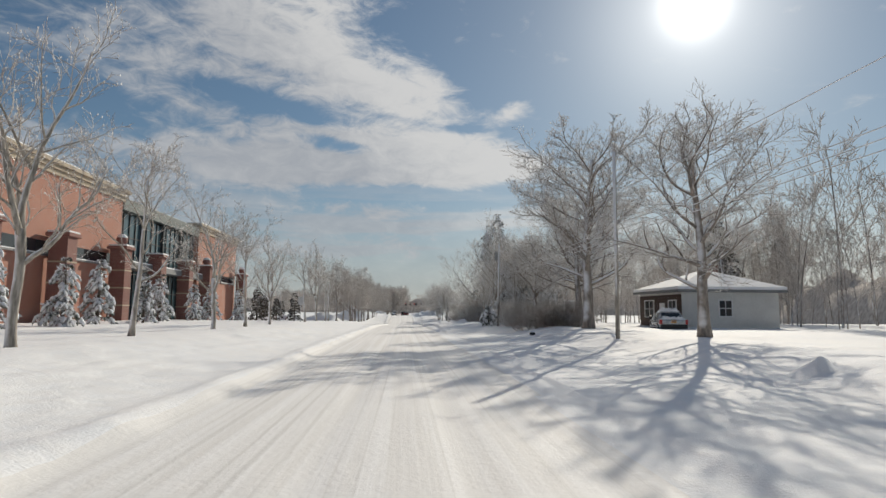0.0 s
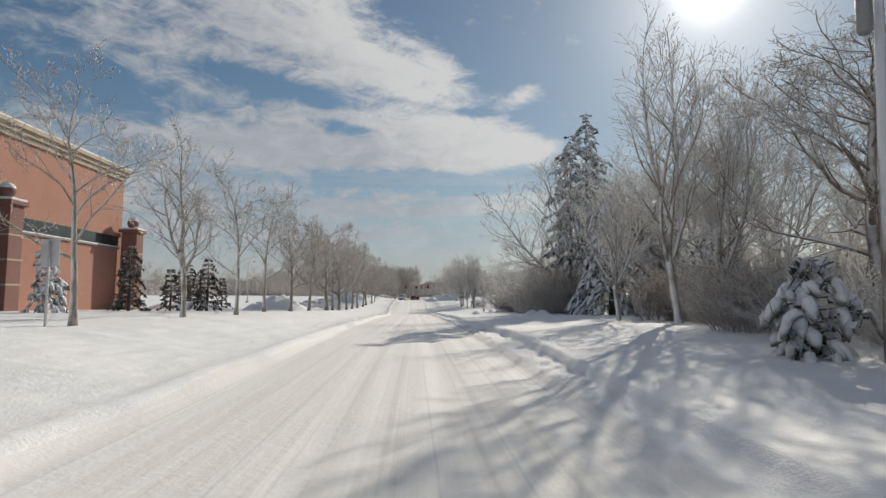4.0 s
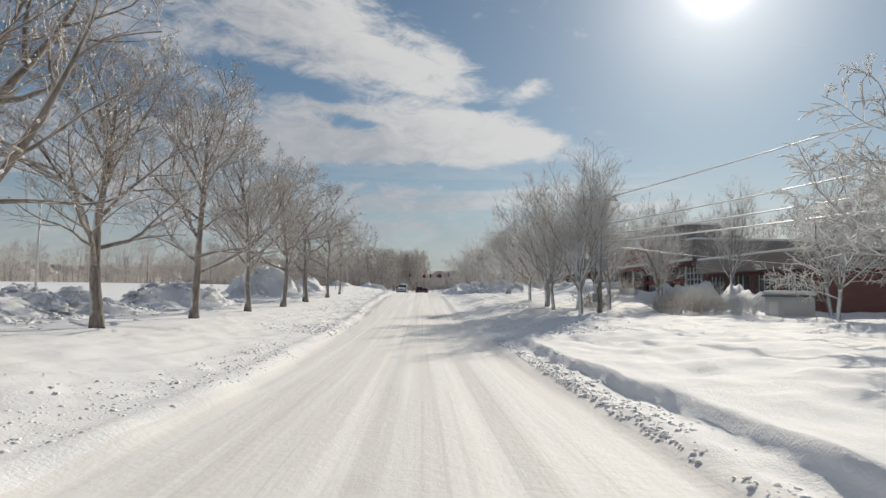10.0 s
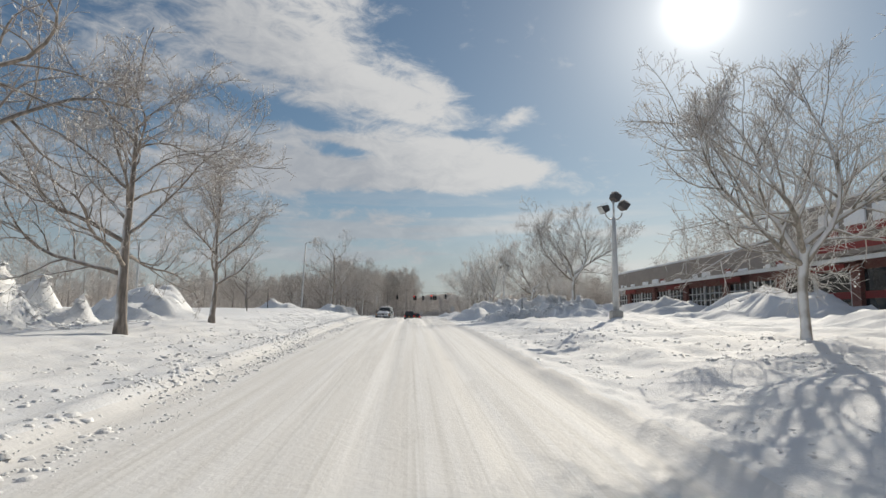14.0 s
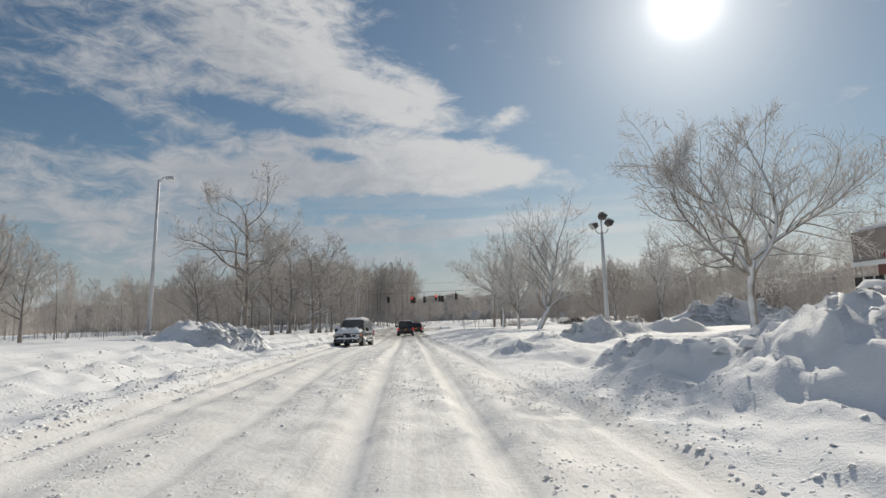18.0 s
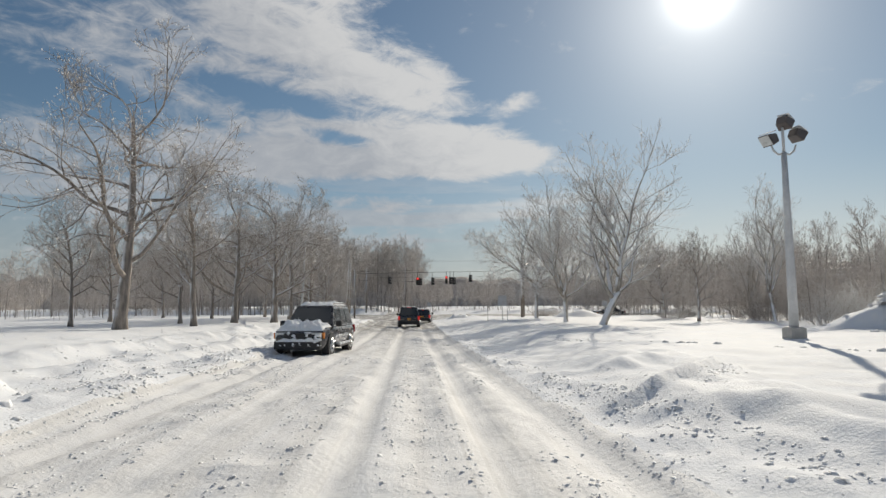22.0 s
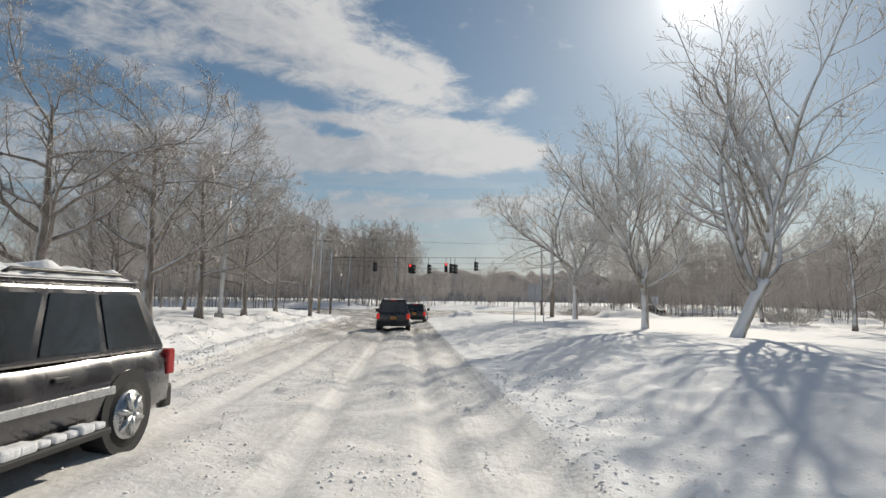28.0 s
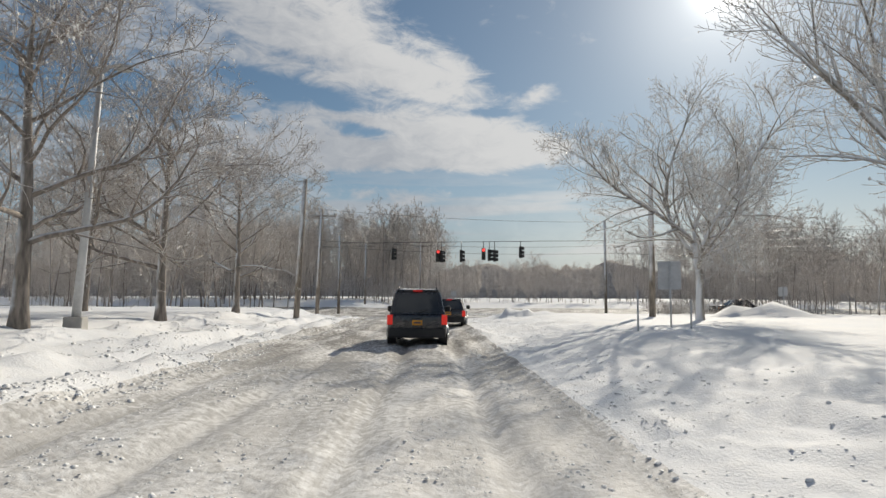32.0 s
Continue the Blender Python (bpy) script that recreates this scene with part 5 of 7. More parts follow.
def bungalow():
    z = gz(22, 47) - 0.1
    h = thing("bungalow", (19.8, 43, z), 0, "small pale bungalow with a snow-covered hip roof", "house")
    part("wall", boxed(0.0, 7.2, 0.0, 7.6, -0.6, 2.65), CREAM, h, "pale grey siding")
    for i in range(15):
        part("siding_board", boxed(-0.03, -0.002, 0.0, 7.6, -0.5 + i * 0.2, -0.303 + i * 0.2), BROWN, h)
        part("siding_board", boxed(0.0, 7.2, -0.025, 0.0, -0.5 + i * 0.2, -0.32 + i * 0.2), CREAM, h)
    part("roof", hip_roof(0, 7.2, 0, 7.6, 2.66, 1.5), SLATE, h, "shingled hip roof")
    part("roof_snow", hip_roof(0, 7.2, 0, 7.6, 2.84, 1.5, 0.42, 0.2), SNOW, h, "thick snow on the roof")
    window(h, -0.04, 5.6, 0.85, 1.7, 1.25, "y", out=-0.06)
    window(h, -0.04, 1.4, 0.85, 1.2, 1.2, "y", out=-0.06)
    window(h, 3.2, -0.03, 0.95, 0.9, 1.1, "x", out=-0.06)
    part("door", boxed(-0.09, -0.03, 2.7, 3.6, -0.2, 1.9, 0.01), WHITE_PAINT, h, "white front door")
    part("step", boxed(-1.1, -0.1, 2.6, 3.7, -0.6, -0.2, 0.02), CONCRETE, h)
    part("chimney", boxed(4.4, 5.0, 4.2, 4.8, 3.2, 4.9, 0.02), BRICK_DARK, h)


bungalow()


def gable(x0, x1, y0, y1, z, h, over, thick, ridge_along):
    bm = bmesh.new()
    cx, cy = (x0 + x1) / 2, (y0 + y1) / 2
    x0, x1, y0, y1 = x0 - over, x1 + over, y0 - over, y1 + over
    if ridge_along == "y":
        prof = [(x0, z), (cx, z + h), (x1, z), (x1, z + thick), (cx, z + h + thick), (x0, z + thick)]
        ends = [[bm.verts.new((px, yy, pz)) for px, pz in prof] for yy in (y0, y1)]
    else:
        prof = [(y0, z), (cy, z + h), (y1, z), (y1, z + thick), (cy, z + h + thick), (y0, z + thick)]
        ends = [[bm.verts.new((xx, py, pz)) for py, pz in prof] for xx in (x0, x1)]
    for i in range(6):
        j = (i + 1) % 6
        bm.faces.new((ends[0][i], ends[0][j], ends[1][j], ends[1][i]))
    for e in ends:
        bm.faces.new((e[0], e[1], e[4], e[5]))
        bm.faces.new((e[1], e[2], e[3], e[4]))
    bmesh.ops.recalc_face_normals(bm, faces=bm.faces)
    return bm


def gable_wall(x0, x1, y0, y1, z, h, ridge_along):
    bm = bmesh.new()
    if ridge_along == "y":
        tri = [(x0, z), (x1, z), ((x0 + x1) / 2, z + h)]
        ends = [[bm.verts.new((px, yy, pz)) for px, pz in tri] for yy in (y0, y1)]
    else:
        tri = [(y0, z), (y1, z), ((y0 + y1) / 2, z + h)]
        ends = [[bm.verts.new((xx, py, pz)) for py, pz in tri] for xx in (x0, x1)]
    bm.faces.new(ends[0])
    bm.faces.new(ends[1][::-1])
    for i in range(3):
        bm.faces.new((ends[0][i], ends[0][(i + 1) % 3], ends[1][(i + 1) % 3], ends[1][i]))
    bmesh.ops.recalc_face_normals(bm, faces=bm.faces)
    return bm


def cottage():
    """White house with a steep roof and two dormers, beside the lawn."""
    z = gz(20, 124) - 0.1
    h = thing("white_house", (21.4, 118.6, z), 0, "white clapboard house with snowy roof and dormers", "house")
    part("wall", boxed(0, 8.5, 0, 14.5, -0.6, 2.55), WHITE_PAINT, h, "white clapboard")
    for i in range(14):
        part("siding_board", boxed(-0.022, 0.0, 0, 14.5, -0.5 + i * 0.22, -0.31 + i * 0.22), WHITE_PAINT, h)
        part("siding_board", boxed(0.0, 8.5, -0.022, 0.0, -0.5 + i * 0.22, -0.31 + i * 0.22), WHITE_PAINT, h)
    part("gable_wall", gable_wall(0.02, 8.48, 0.02, 14.48, 2.55, 3.1, "y"), WHITE_PAINT, h)
    part("roof", gable(0, 8.5, 0, 14.5, 2.5, 3.25, 0.35, 0.14, "y"), SLATE, h)
    part("roof_snow", gable(0, 8.5, 0, 14.5, 2.645, 3.25, 0.30, 0.16, "y"), SNOW, h, "snow lying on the roof")
    for y in (3.0, 9.4):
        d = part("dormer", boxed(0.9, 3.4, y - 0.9, y + 0.9, 3.0, 5.0), WHITE_PAINT, h, "white dormer")
        part("dormer_roof", gable(0.9, 3.6, y - 0.9, y + 0.9, 4.98, 0.8, 0.2, 0.12, "x"), SLATE, d)
        part("dormer_snow", gable(0.9, 3.6, y - 0.9, y + 0.9, 5.104, 0.8, 0.17, 0.13, "x"), SNOW, d)
        window(h, 0.87, y, 3.75, 0.8, 1.0, "y", out=-0.06, cols=1)
    for y, w, hh, c in ((12.4, 0.85, 1.1, 1), (9.6, 0.8, 0.9, 1), (6.4, 2.2, 1.35, 3), (2.4, 1.5, 1.2, 2)):
        window(h, -0.025, y, 0.9, w, hh, "y", out=-0.06, cols=c)
    window(h, 4.2, -0.025, 1.0, 1.0, 1.2, "x", out=-0.06)
    part("porch", boxed(-2.2, 0.0, 10.2, 13.4, -0.7, 0.12, 0.03), CONCRETE, h)
    for y in (10.3, 11.8, 13.3):
        part("rail_post", boxed(-2.18, -2.1, y - 0.04, y + 0.04, 0.12, 1.1), WHITE_PAINT, h)
    part("rail", boxed(-2.2, -2.08, 10.2, 13.4, 1.0, 1.08), WHITE_PAINT, h)
    part("porch_snow", boxed(-2.15, -0.05, 10.25, 13.35, 0.122, 0.4, 0.1), SNOW, h)
    part("chimney", boxed(5.2, 5.9, 7.0, 7.7, 4.5, 6.9, 0.02), BRICK_DARK, h)


cottage()


def shop_row():
    """One long low shop building with gridded windows under a snowy fascia."""
    x0, z = 27.2, -0.1
    s = thing("shop_row", (x0, 0, z), 0, "long low shop row with gridded windows and snowy fascia", "building")
    part("wall", boxed(0.4, 16, 170, 227, -1.6, 4.3), BRICK_DARK, s, "dark brick wall")
    part("wall", boxed(0.5, 15.5, 153, 169.99, -1.6, 2.8), BRICK_DARK, s, "dark brick wall of the low wing")
    part("wing_fascia", boxed(-0.6, 15.5, 152.7, 169.98, 2.802, 4.1, 0.1), FASCIA, s, "plain grey fascia of the low wing")
    part("wing_snow", boxed(-0.5, 15.4, 152.8, 169.9, 4.102, 4.3, 0.08), SNOW, s)
    for i in range(4):
        win = part("shop_window", boxed(0.44, 0.48, 154.4 + i * 4.0, 157.4 + i * 4.0, 0.4, 2.5), PANE_DARK, s, "gridded shop window")
        for q in range(1, 4):
            part("bar", boxed(0.38, 0.438, 154.4 + i * 4.0 + q * 0.75 - 0.03, 154.4 + i * 4.0 + q * 0.75 + 0.03, 0.4, 2.5), WHITE_PAINT, win)
    part("sloped_roof", boxed(-0.9, 16, 169.9, 227.3, 4.302, 6.2, 0.12), FASCIA, s, "grey sloped fascia with snow")
    part("roof_snow", boxed(-0.7, 15.8, 170, 227.1, 6.202, 6.42, 0.08), SNOW, s)
    part("gutter", boxed(-1.05, -0.9, 169.9, 227.3, 4.12, 4.4, 0.03), WHITE_PAINT, s)
    part("sign_tower", boxed(-1.2, 3, 172, 191, 4.5, 7.9, 0.06), FASCIA, s, "raised grey sign wall")
    part("tower_snow", boxed(-1.1, 2.9, 172.1, 190.9, 7.902, 8.08, 0.06), SNOW, s)
    r = random.Random(4)
    for i in range(5):
        part("letter", boxed(-1.3, -1.2, 176 + i * 2.3, 177.5 + i * 2.3, 5.7, 7.1, 0.02), RED, s, "red sign shape half covered in snow")
        part("letter_snow", boxed(-1.36, -1.22, 175.9 + i * 2.3, 177.6 + i * 2.3, 6.2, 7.2, 0.03), SNOW, s)
    part("sign_band", boxed(-1.25, -1.2, 174, 190, 4.8, 5.2), RED, s)
    # clumps of snow that stick to the fascia
    y = 191.2
    while y < 226:
        w = r.uniform(0.5, 1.6)
        if not 171 < y < 191:
            part("lettering_snow", boxed(-1.02, -0.88, y, y + w, 4.42, 4.42 + r.uniform(0.12, 0.5), 0.04), SNOW, s)
            if r.random() < 0.5:
                part("sign_bar", boxed(-0.97, -0.89, y + 0.1, y + w + 0.2, 4.5, 4.8), RED, s)
        y += w + r.uniform(0.5, 3.0)
    y, k = 170.6, 0
    while y < 226:
        w = 3.4
        if 171 < y < 190:
            win = part("shop_window", boxed(0.34, 0.38, y + 0.06, y + w - 0.06, -0.2, 3.7), PANE_DARK, s, "large dark shop window")
            part("red_band", boxed(0.30, 0.335, y + 0.06, y + w - 0.06, 1.9, 2.35), RED, win)
        else:
            win = part("shop_window", boxed(0.34, 0.38, y + 0.06, y + w - 0.06, 0.5, 3.6), PANE_DARK, s, "gridded shop window")
            for i in range(1, 4):
                part("bar", boxed(0.27, 0.338, y + w * i / 4 - 0.04, y + w * i / 4 + 0.04, 0.5, 3.6), WHITE_PAINT, win)
            for i in range(1, 5):
                part("bar", boxed(0.28, 0.336, y + 0.06, y + w - 0.06, 0.5 + 3.1 * i / 5 - 0.04, 0.5 + 3.1 * i / 5 + 0.04), WHITE_PAINT, win)
            if r.random() < 0.4:
                part("poster", boxed(0.30, 0.333, y + 0.7, y + 1.7, 1.0, 2.2), WHITE_PAINT, win)
        part("frame_post", boxed(0.2, 0.398, y - 0.09, y + 0.058, -0.6, 3.7), WHITE_PAINT, s)
        if k % 2:
            part("brick_pier", boxed(0.05, 0.397, y + w, y + w + 0.75, -1.2, 4.1), BRICK_DARK, s, "red brick pier between windows")
            y += 0.85
        if k % 3 == 1:
            part("window_sign", boxed(-0.2, -0.1, y, y + w - 0.2, 3.72, 4.1), RED, s)
        y += w + 0.1
        k += 1
    for y in (174, 183, 200, 214):
        part("roof_vent", boxed(5, 6.2, y, y + 1.4, 6.42, 7.2, 0.05), SLATE, s)


shop_row()


def garden_shed(x, y, z, w, d, h):
    s = thing("garden_shed", (x, y, z), 0, "low pale garage with snow on its flat roof", "shed")
    part("wall", boxed(0, w, 0, d, -0.5, h), CREAM, s)
    part("roof", boxed(-0.15, w + 0.15, -0.15, d + 0.15, h, h + 0.12, 0.02), SLATE, s)
    part("roof_snow", boxed(-0.1, w + 0.1, -0.1, d + 0.1, h + 0.122, h + 0.4, 0.12), SNOW, s)
    part("door", boxed(-0.03, 0.0, d * 0.3, d * 0.75, -0.4, h * 0.8), WHITE_PAINT, s)


garden_shed(21.6, 147.5, gz(21.5, 148) - 0.3, 1.9, 2.0, 1.5)
garden_shed(22.5, 102, gz(23, 103) - 0.2, 7.0, 7.0, 3.6)


# ---- evergreens and shrubs ----
conifer("spruce", 13.9, 84.6, gz(13.9, 84.6), 8.8, 3.5, 1, "broad spruce with boughs weighed down by snow", 0.85, load=1.0)
conifer("spruce", 17.6, 85.0, gz(17.6, 85.0), 9.0, 3.1, 2, "dark spruce heavy with snow", 0.85, load=1.0)
conifer("spruce", 19.5, 81.5, gz(19.5, 81.5), 6.5, 2.4, 3, "dark spruce heavy with snow", 0.8, load=0.8)
conifer("pine", 14.0, 91.0, gz(14, 91), 16.8, 3.0, 4, "tall ragged pine with clumps of snow", 0.3, load=0.35, bare=0.24)
conifer("pine", 12.8, 91.4, gz(12.8, 91.4), 15.0, 2.4, 5, "tall ragged pine with clumps of snow", 0.3, load=0.35, bare=0.3)
for k, (x, y, h) in enumerate([(-20, 31, 5.0), (-19.5, 37, 4.2), (-20.5, 43, 4.6), (-20, 49, 4.0), (-21.5, 56, 4.4), (-21, 63, 3.8), (-21.5, 70, 4.2), (-20.5, 78, 4.0), (-16, 91, 4.3), (-18.4, 90, 3.4), (-20.8, 88.5, 5.0), (-24, 107, 4.6), (-25, 112, 5.2), (-23, 117, 4.0), (-21, 103, 3.6)]):
    conifer("evergreen", x, y, gz(x, y), h, h * 0.30, 20 + k, "young dark evergreen dusted with snow", 0.55, load=0.55 if k < 8 else 0.0)
conifer("evergreen", 7.4, 53.6, gz(7.4, 53.6), 1.9, 0.9, 61, "small evergreen bush with snow", 0.7, load=0.8)
conifer("evergreen", 33, 62, gz(33, 62), 11.0, 3.0, 62, "tall dark spruce behind the bungalow", 0.5)

SHRUB = [shrub_mesh(70 + k, 3.0, 2.6, 60, (TWIG_BROWN, TWIG, TWIG_WHITE)[k]) for k in range(3)]


def shrub(x, y, scale, tall, k, group):
    ob = thing("shrub", (x, y, gz(x, y) - 0.1), (x * 57 + y * 31) % 360, "bare tangled shrub with iced twigs", "shrub", group)
    ob.scale = (scale, scale, tall)
    under("stem_clump", SHRUB[k % 3][0], ob)
    under("twig_crown", SHRUB[k % 3][1], ob)


r = random.Random(77)
for i in range(24):
    shrub(r.uniform(9.2, 15.0), r.uniform(44, 60), r.uniform(0.7, 1.2), r.uniform(0.5, 0.9), i, "brush beside the bungalow")
for i in range(16):
    shrub(r.uniform(11.0, 16.0), r.uniform(61, 70), r.uniform(0.8, 1.2), r.uniform(0.7, 1.3), i, "brush along the road")
for i in range(16):
    shrub(r.uniform(9.3, 13.0), r.uniform(89, 101), r.uniform(1.0, 1.5), r.uniform(1.1, 1.75), i, "tall brush beside the spruces")
for i in range(24):
    shrub(r.uniform(9.6, 13.2), r.uniform(97, 107.5), r.uniform(0.9, 1.3), r.uniform(0.85, 1.2), i, "hedge before the white house")
for i in range(5):
    shrub(r.uniform(15, 21), r.uniform(148, 153), r.uniform(0.5, 0.8), r.uniform(0.4, 0.6), i, "brush behind the lawn")
for i in range(10):
    shrub(r.uniform(11, 22), r.uniform(148, 168), r.uniform(0.6, 1.0), r.uniform(0.4, 0.9), i, "brush before the shops")
for i in range(14):
    shrub(r.uniform(24, 40), r.uniform(238, 262), r.uniform(0.9, 1.4), r.uniform(0.7, 1.3), i, "brush behind the lawn lamps")


for i, (x, y) in enumerate(((21.5, 289), (23.5, 290), (25.5, 289.5), (15.0, 282.5), (16.6, 283), (29, 272), (27.5, 271.5), (22.5, 262.5))):
    shrub(x, y, 0.8, 0.42, i, "low brush piles on the lawn")


# ---- poles, wires, lamps ----
POLE_WOOD = bark("pole_wood", (0.25, 0.215, 0.18), 0.3, 1.0)
POLE_METAL = plain("grey_pole_metal", (0.56, 0.57, 0.58), 0.55, 0.1, scale=2)
LAMP_BROWN = plain("brown_lamp_housing", (0.12, 0.105, 0.10), 0.5, 0.2)
GREY_BOX = plain("grey_box_metal", (0.30, 0.31, 0.31), 0.55, 0.2)
WIRE = plain("wire", (0.10, 0.10, 0.10), 0.5)
ICED_WIRE = plain("iced_wire", (0.80, 0.81, 0.82), 0.5)
LENS = plain("lamp_lens", (0.55, 0.56, 0.55), 0.3)
BLACK = plain("black_plastic", (0.018, 0.018, 0.019), 0.5)


def rod(name, pts, radii, mat, parent, sides=10, label=""):
    v, f = tube(pts, radii, sides)
    return under(name, mesh(name, [tuple(p) for p in v], f, mat, True), parent, label)


def utility_pole(x, y, top, lean=0.0, box_z=None, arm=True, r=0.14, can=False, mat=None):
    z = gz(x, y)
    p = thing("utility_pole", (x, y, z), 0, "weathered wooden utility pole" if r > 0.11 else "slim pale snow-dusted utility pole", "pole")
    rod("pole", [(0, 0, -0.4), (lean * 0.5, 0, (top - z) * 0.5), (lean, 0, top - z)], [r, r * 0.88, r * 0.72], mat or POLE_WOOD, p, 12)
    h = top - z
    if arm:
        part("crossarm", boxed(lean - 1.0, lean + 1.0, -0.06, 0.06, h - 0.55, h - 0.42, 0.01), POLE_WOOD, p)
        for dx in (-0.9, -0.45, 0.45, 0.9):
            rod("insulator", [(lean + dx, 0, h - 0.42), (lean + dx, 0, h - 0.3), (lean + dx, 0, h - 0.25)], [0.03, 0.045, 0.02], GREY_BOX, p, 8)
    if can:
        rod("transformer", [(-0.18, 0, h - 1.45), (-0.18, 0, h - 1.4), (-0.18, 0, h - 0.75), (-0.18, 0, h - 0.68)], [0.1, 0.13, 0.13, 0.09], GREY_BOX, p, 14, "grey transformer can")
    if box_z:
        part("box", boxed(-0.04, 0.36, -0.42, -0.13, box_z - z, box_z - z + 0.6, 0.02), GREY_BOX, p, "grey metal equipment box")
        part("box", boxed(-0.42, -0.14, -0.14, 0.1, box_z - z - 1.9, box_z - z - 1.4, 0.02), GREY_BOX, p, "grey metal cabinet")
    return p


utility_pole(9.6, 27.6, 9.0, arm=False, r=0.10, mat=BARK_PALE)
utility_pole(8.1, 52.7, 7.5, 0.1, can=True, arm=False, r=0.105, mat=BARK_PALE)
utility_pole(10.3, 147.0, 6.7, 0.05, box_z=2.1, can=False)
utility_pole(26.0, 112.0, 10.4)
utility_pole(-7.2, 276.3, 7.8, 0.35, r=0.16, arm=False)
utility_pole(-7.9, 286.0, 7.6, 0.2, arm=True)
utility_pole(11.6, 275.5, 7.6, 0.05, arm=False, r=0.17)
utility_pole(-8.6, 323.0, 8.6, 0.05)
utility_pole(-1.5, 328.0, 9.0, 0.0)
utility_pole(36, 252, 7.0)


def wire_line(name, spans, mat, label, sag=0.35, r=0.013):
    ob = thing(name, (0, 0, 0), 0, label, "wire")
    for a, b in spans:
        a, b = Vector(a), Vector(b)
        pts = [a.lerp(b, i / 12) - Vector((0, 0, sag * 4 * (i / 12) * (1 - i / 12))) for i in range(13)]
        rod("wire", pts, [r] * 13, mat, ob, 5)
    return ob


for dz, dx in ((1.7, 0.1), (0.25, 0.12), (0.0, 0.12), (-0.25, 0.1)):
    wire_line("power_line", [((10.4 + dx, -20, 5.7 + dz), (9.6 + dx, 27.6, 5.35 + dz)), ((9.6 + dx, 27.6, 5.35 + dz), (8.1 + dx, 52.7, 5.1 + dz))], ICED_WIRE, "ice-coated overhead wire between slim poles", 0.3, 0.015)
for z0, z1 in ((6.2, 9.9), (4.7, 7.4), (4.1, 6.1), (3.7, 5.2)):
    wire_line("power_line", [((10.3, 147, z0), (26.0, 112, z1))], ICED_WIRE, "thick ice-coated overhead wire across the lawn", 0.45, 0.036)
wire_line("power_line", [((10.3, 147, 3.6), (31.0, 150, 2.6))], ICED_WIRE, "ice-coated service wire to the shops", 0.3, 0.02)
for z0, z1 in ((7.6, 8.5), (5.4, 6.3), (5.0, 5.6)):
    wire_line("power_line", [((-8, 286, z0), (16.4, 299, z1)), ((16.4, 299, z1), (70, 300, z1 - 0.5))], WIRE, "dark overhead wire across the crossing", 0.3)
wire_line("power_line", [((-7.2, 276.3, 7.3), (-8.6, 323, 8.2)), ((-8.6, 323, 8.2), (-60, 330, 8)), ((-7.2, 276.3, 7.3), (-1.5, 328, 8.6))], WIRE, "dark overhead wire beside the crossing", 0.5)
for z in (5.2, 4.6, 4.1):
    wire_line("power_line", [((16.4, 299, z + 2), (36, 252, z)), ((36, 252, z), (46, 190, z + 1))], ICED_WIRE, "ice-coated overhead wire before the woods", 0.6)


def street_lamp(x, y, top, lean=0.0, arms=1, turn=0.0, size=1.0):
    z = gz(x, y)
    h = top - z
    s = thing("street_lamp", (x, y, z), turn, "tall grey metal street lamp", "street lamp")
    part("base", boxed(-0.22, 0.22, -0.22, 0.22, -0.4, 0.35, 0.03), CONCRETE, s)
    rod("pole", [(0, 0, 0.2), (lean * 0.5, 0, h * 0.5), (lean, 0, h)], [0.11, 0.09, 0.06], POLE_METAL, s)
    for k in range(arms):
        w = k * 2.2
        dx, dy = math.cos(w), math.sin(w)
        rod("arm", [(lean, 0, h - 0.1), (lean + dx * 0.5 * size, dy * 0.5 * size, h + 0.12), (lean + dx * 0.9 * size, dy * 0.9 * size, h + 0.12)], [0.04, 0.035, 0.03], POLE_METAL, s, 8)
        bm = bmesh.new()
        bmesh.ops.create_uvsphere(bm, u_segments=12, v_segments=8, radius=1.0)
        for v in bm.verts:
            p = Vector((v.co.x * 0.42, v.co.y * 0.19, v.co.z * (0.13 if v.co.z > 0 else 0.07))) * min(1, size + 0.2)
            v.co = Vector((lean + dx * 1.1 * size + p.x * dx - p.y * dy, dy * 1.1 * size + p.x * dy + p.y * dx, h + 0.12 + p.z))
        head = part("head", bm, POLE_METAL, s, "cobra-head lamp", True)
        bm = bmesh.new()
        bmesh.ops.create_uvsphere(bm, u_segments=10, v_segments=6, radius=1.0)
        for v in bm.verts:
            v.co = Vector((lean + dx * 1.15 * size + v.co.x * 0.22, dy * 1.15 * size + v.co.y * 0.16, h + 0.06 + v.co.z * 0.07))
        part("lens", bm, LENS, head, "", True)
    return s


street_lamp(-13.9, 226.2, 9.75, 0.35, 1, 0, 0.5)
street_lamp(-8.9, 259.2, 7.3, 0.3, 2, 10, 0.45)
street_lamp(-33, 165, 8.0)
street_lamp(-26, 208, 7.5)
street_lamp(-40, 122, 7.5)
street_lamp(-32, 108, 7.8)


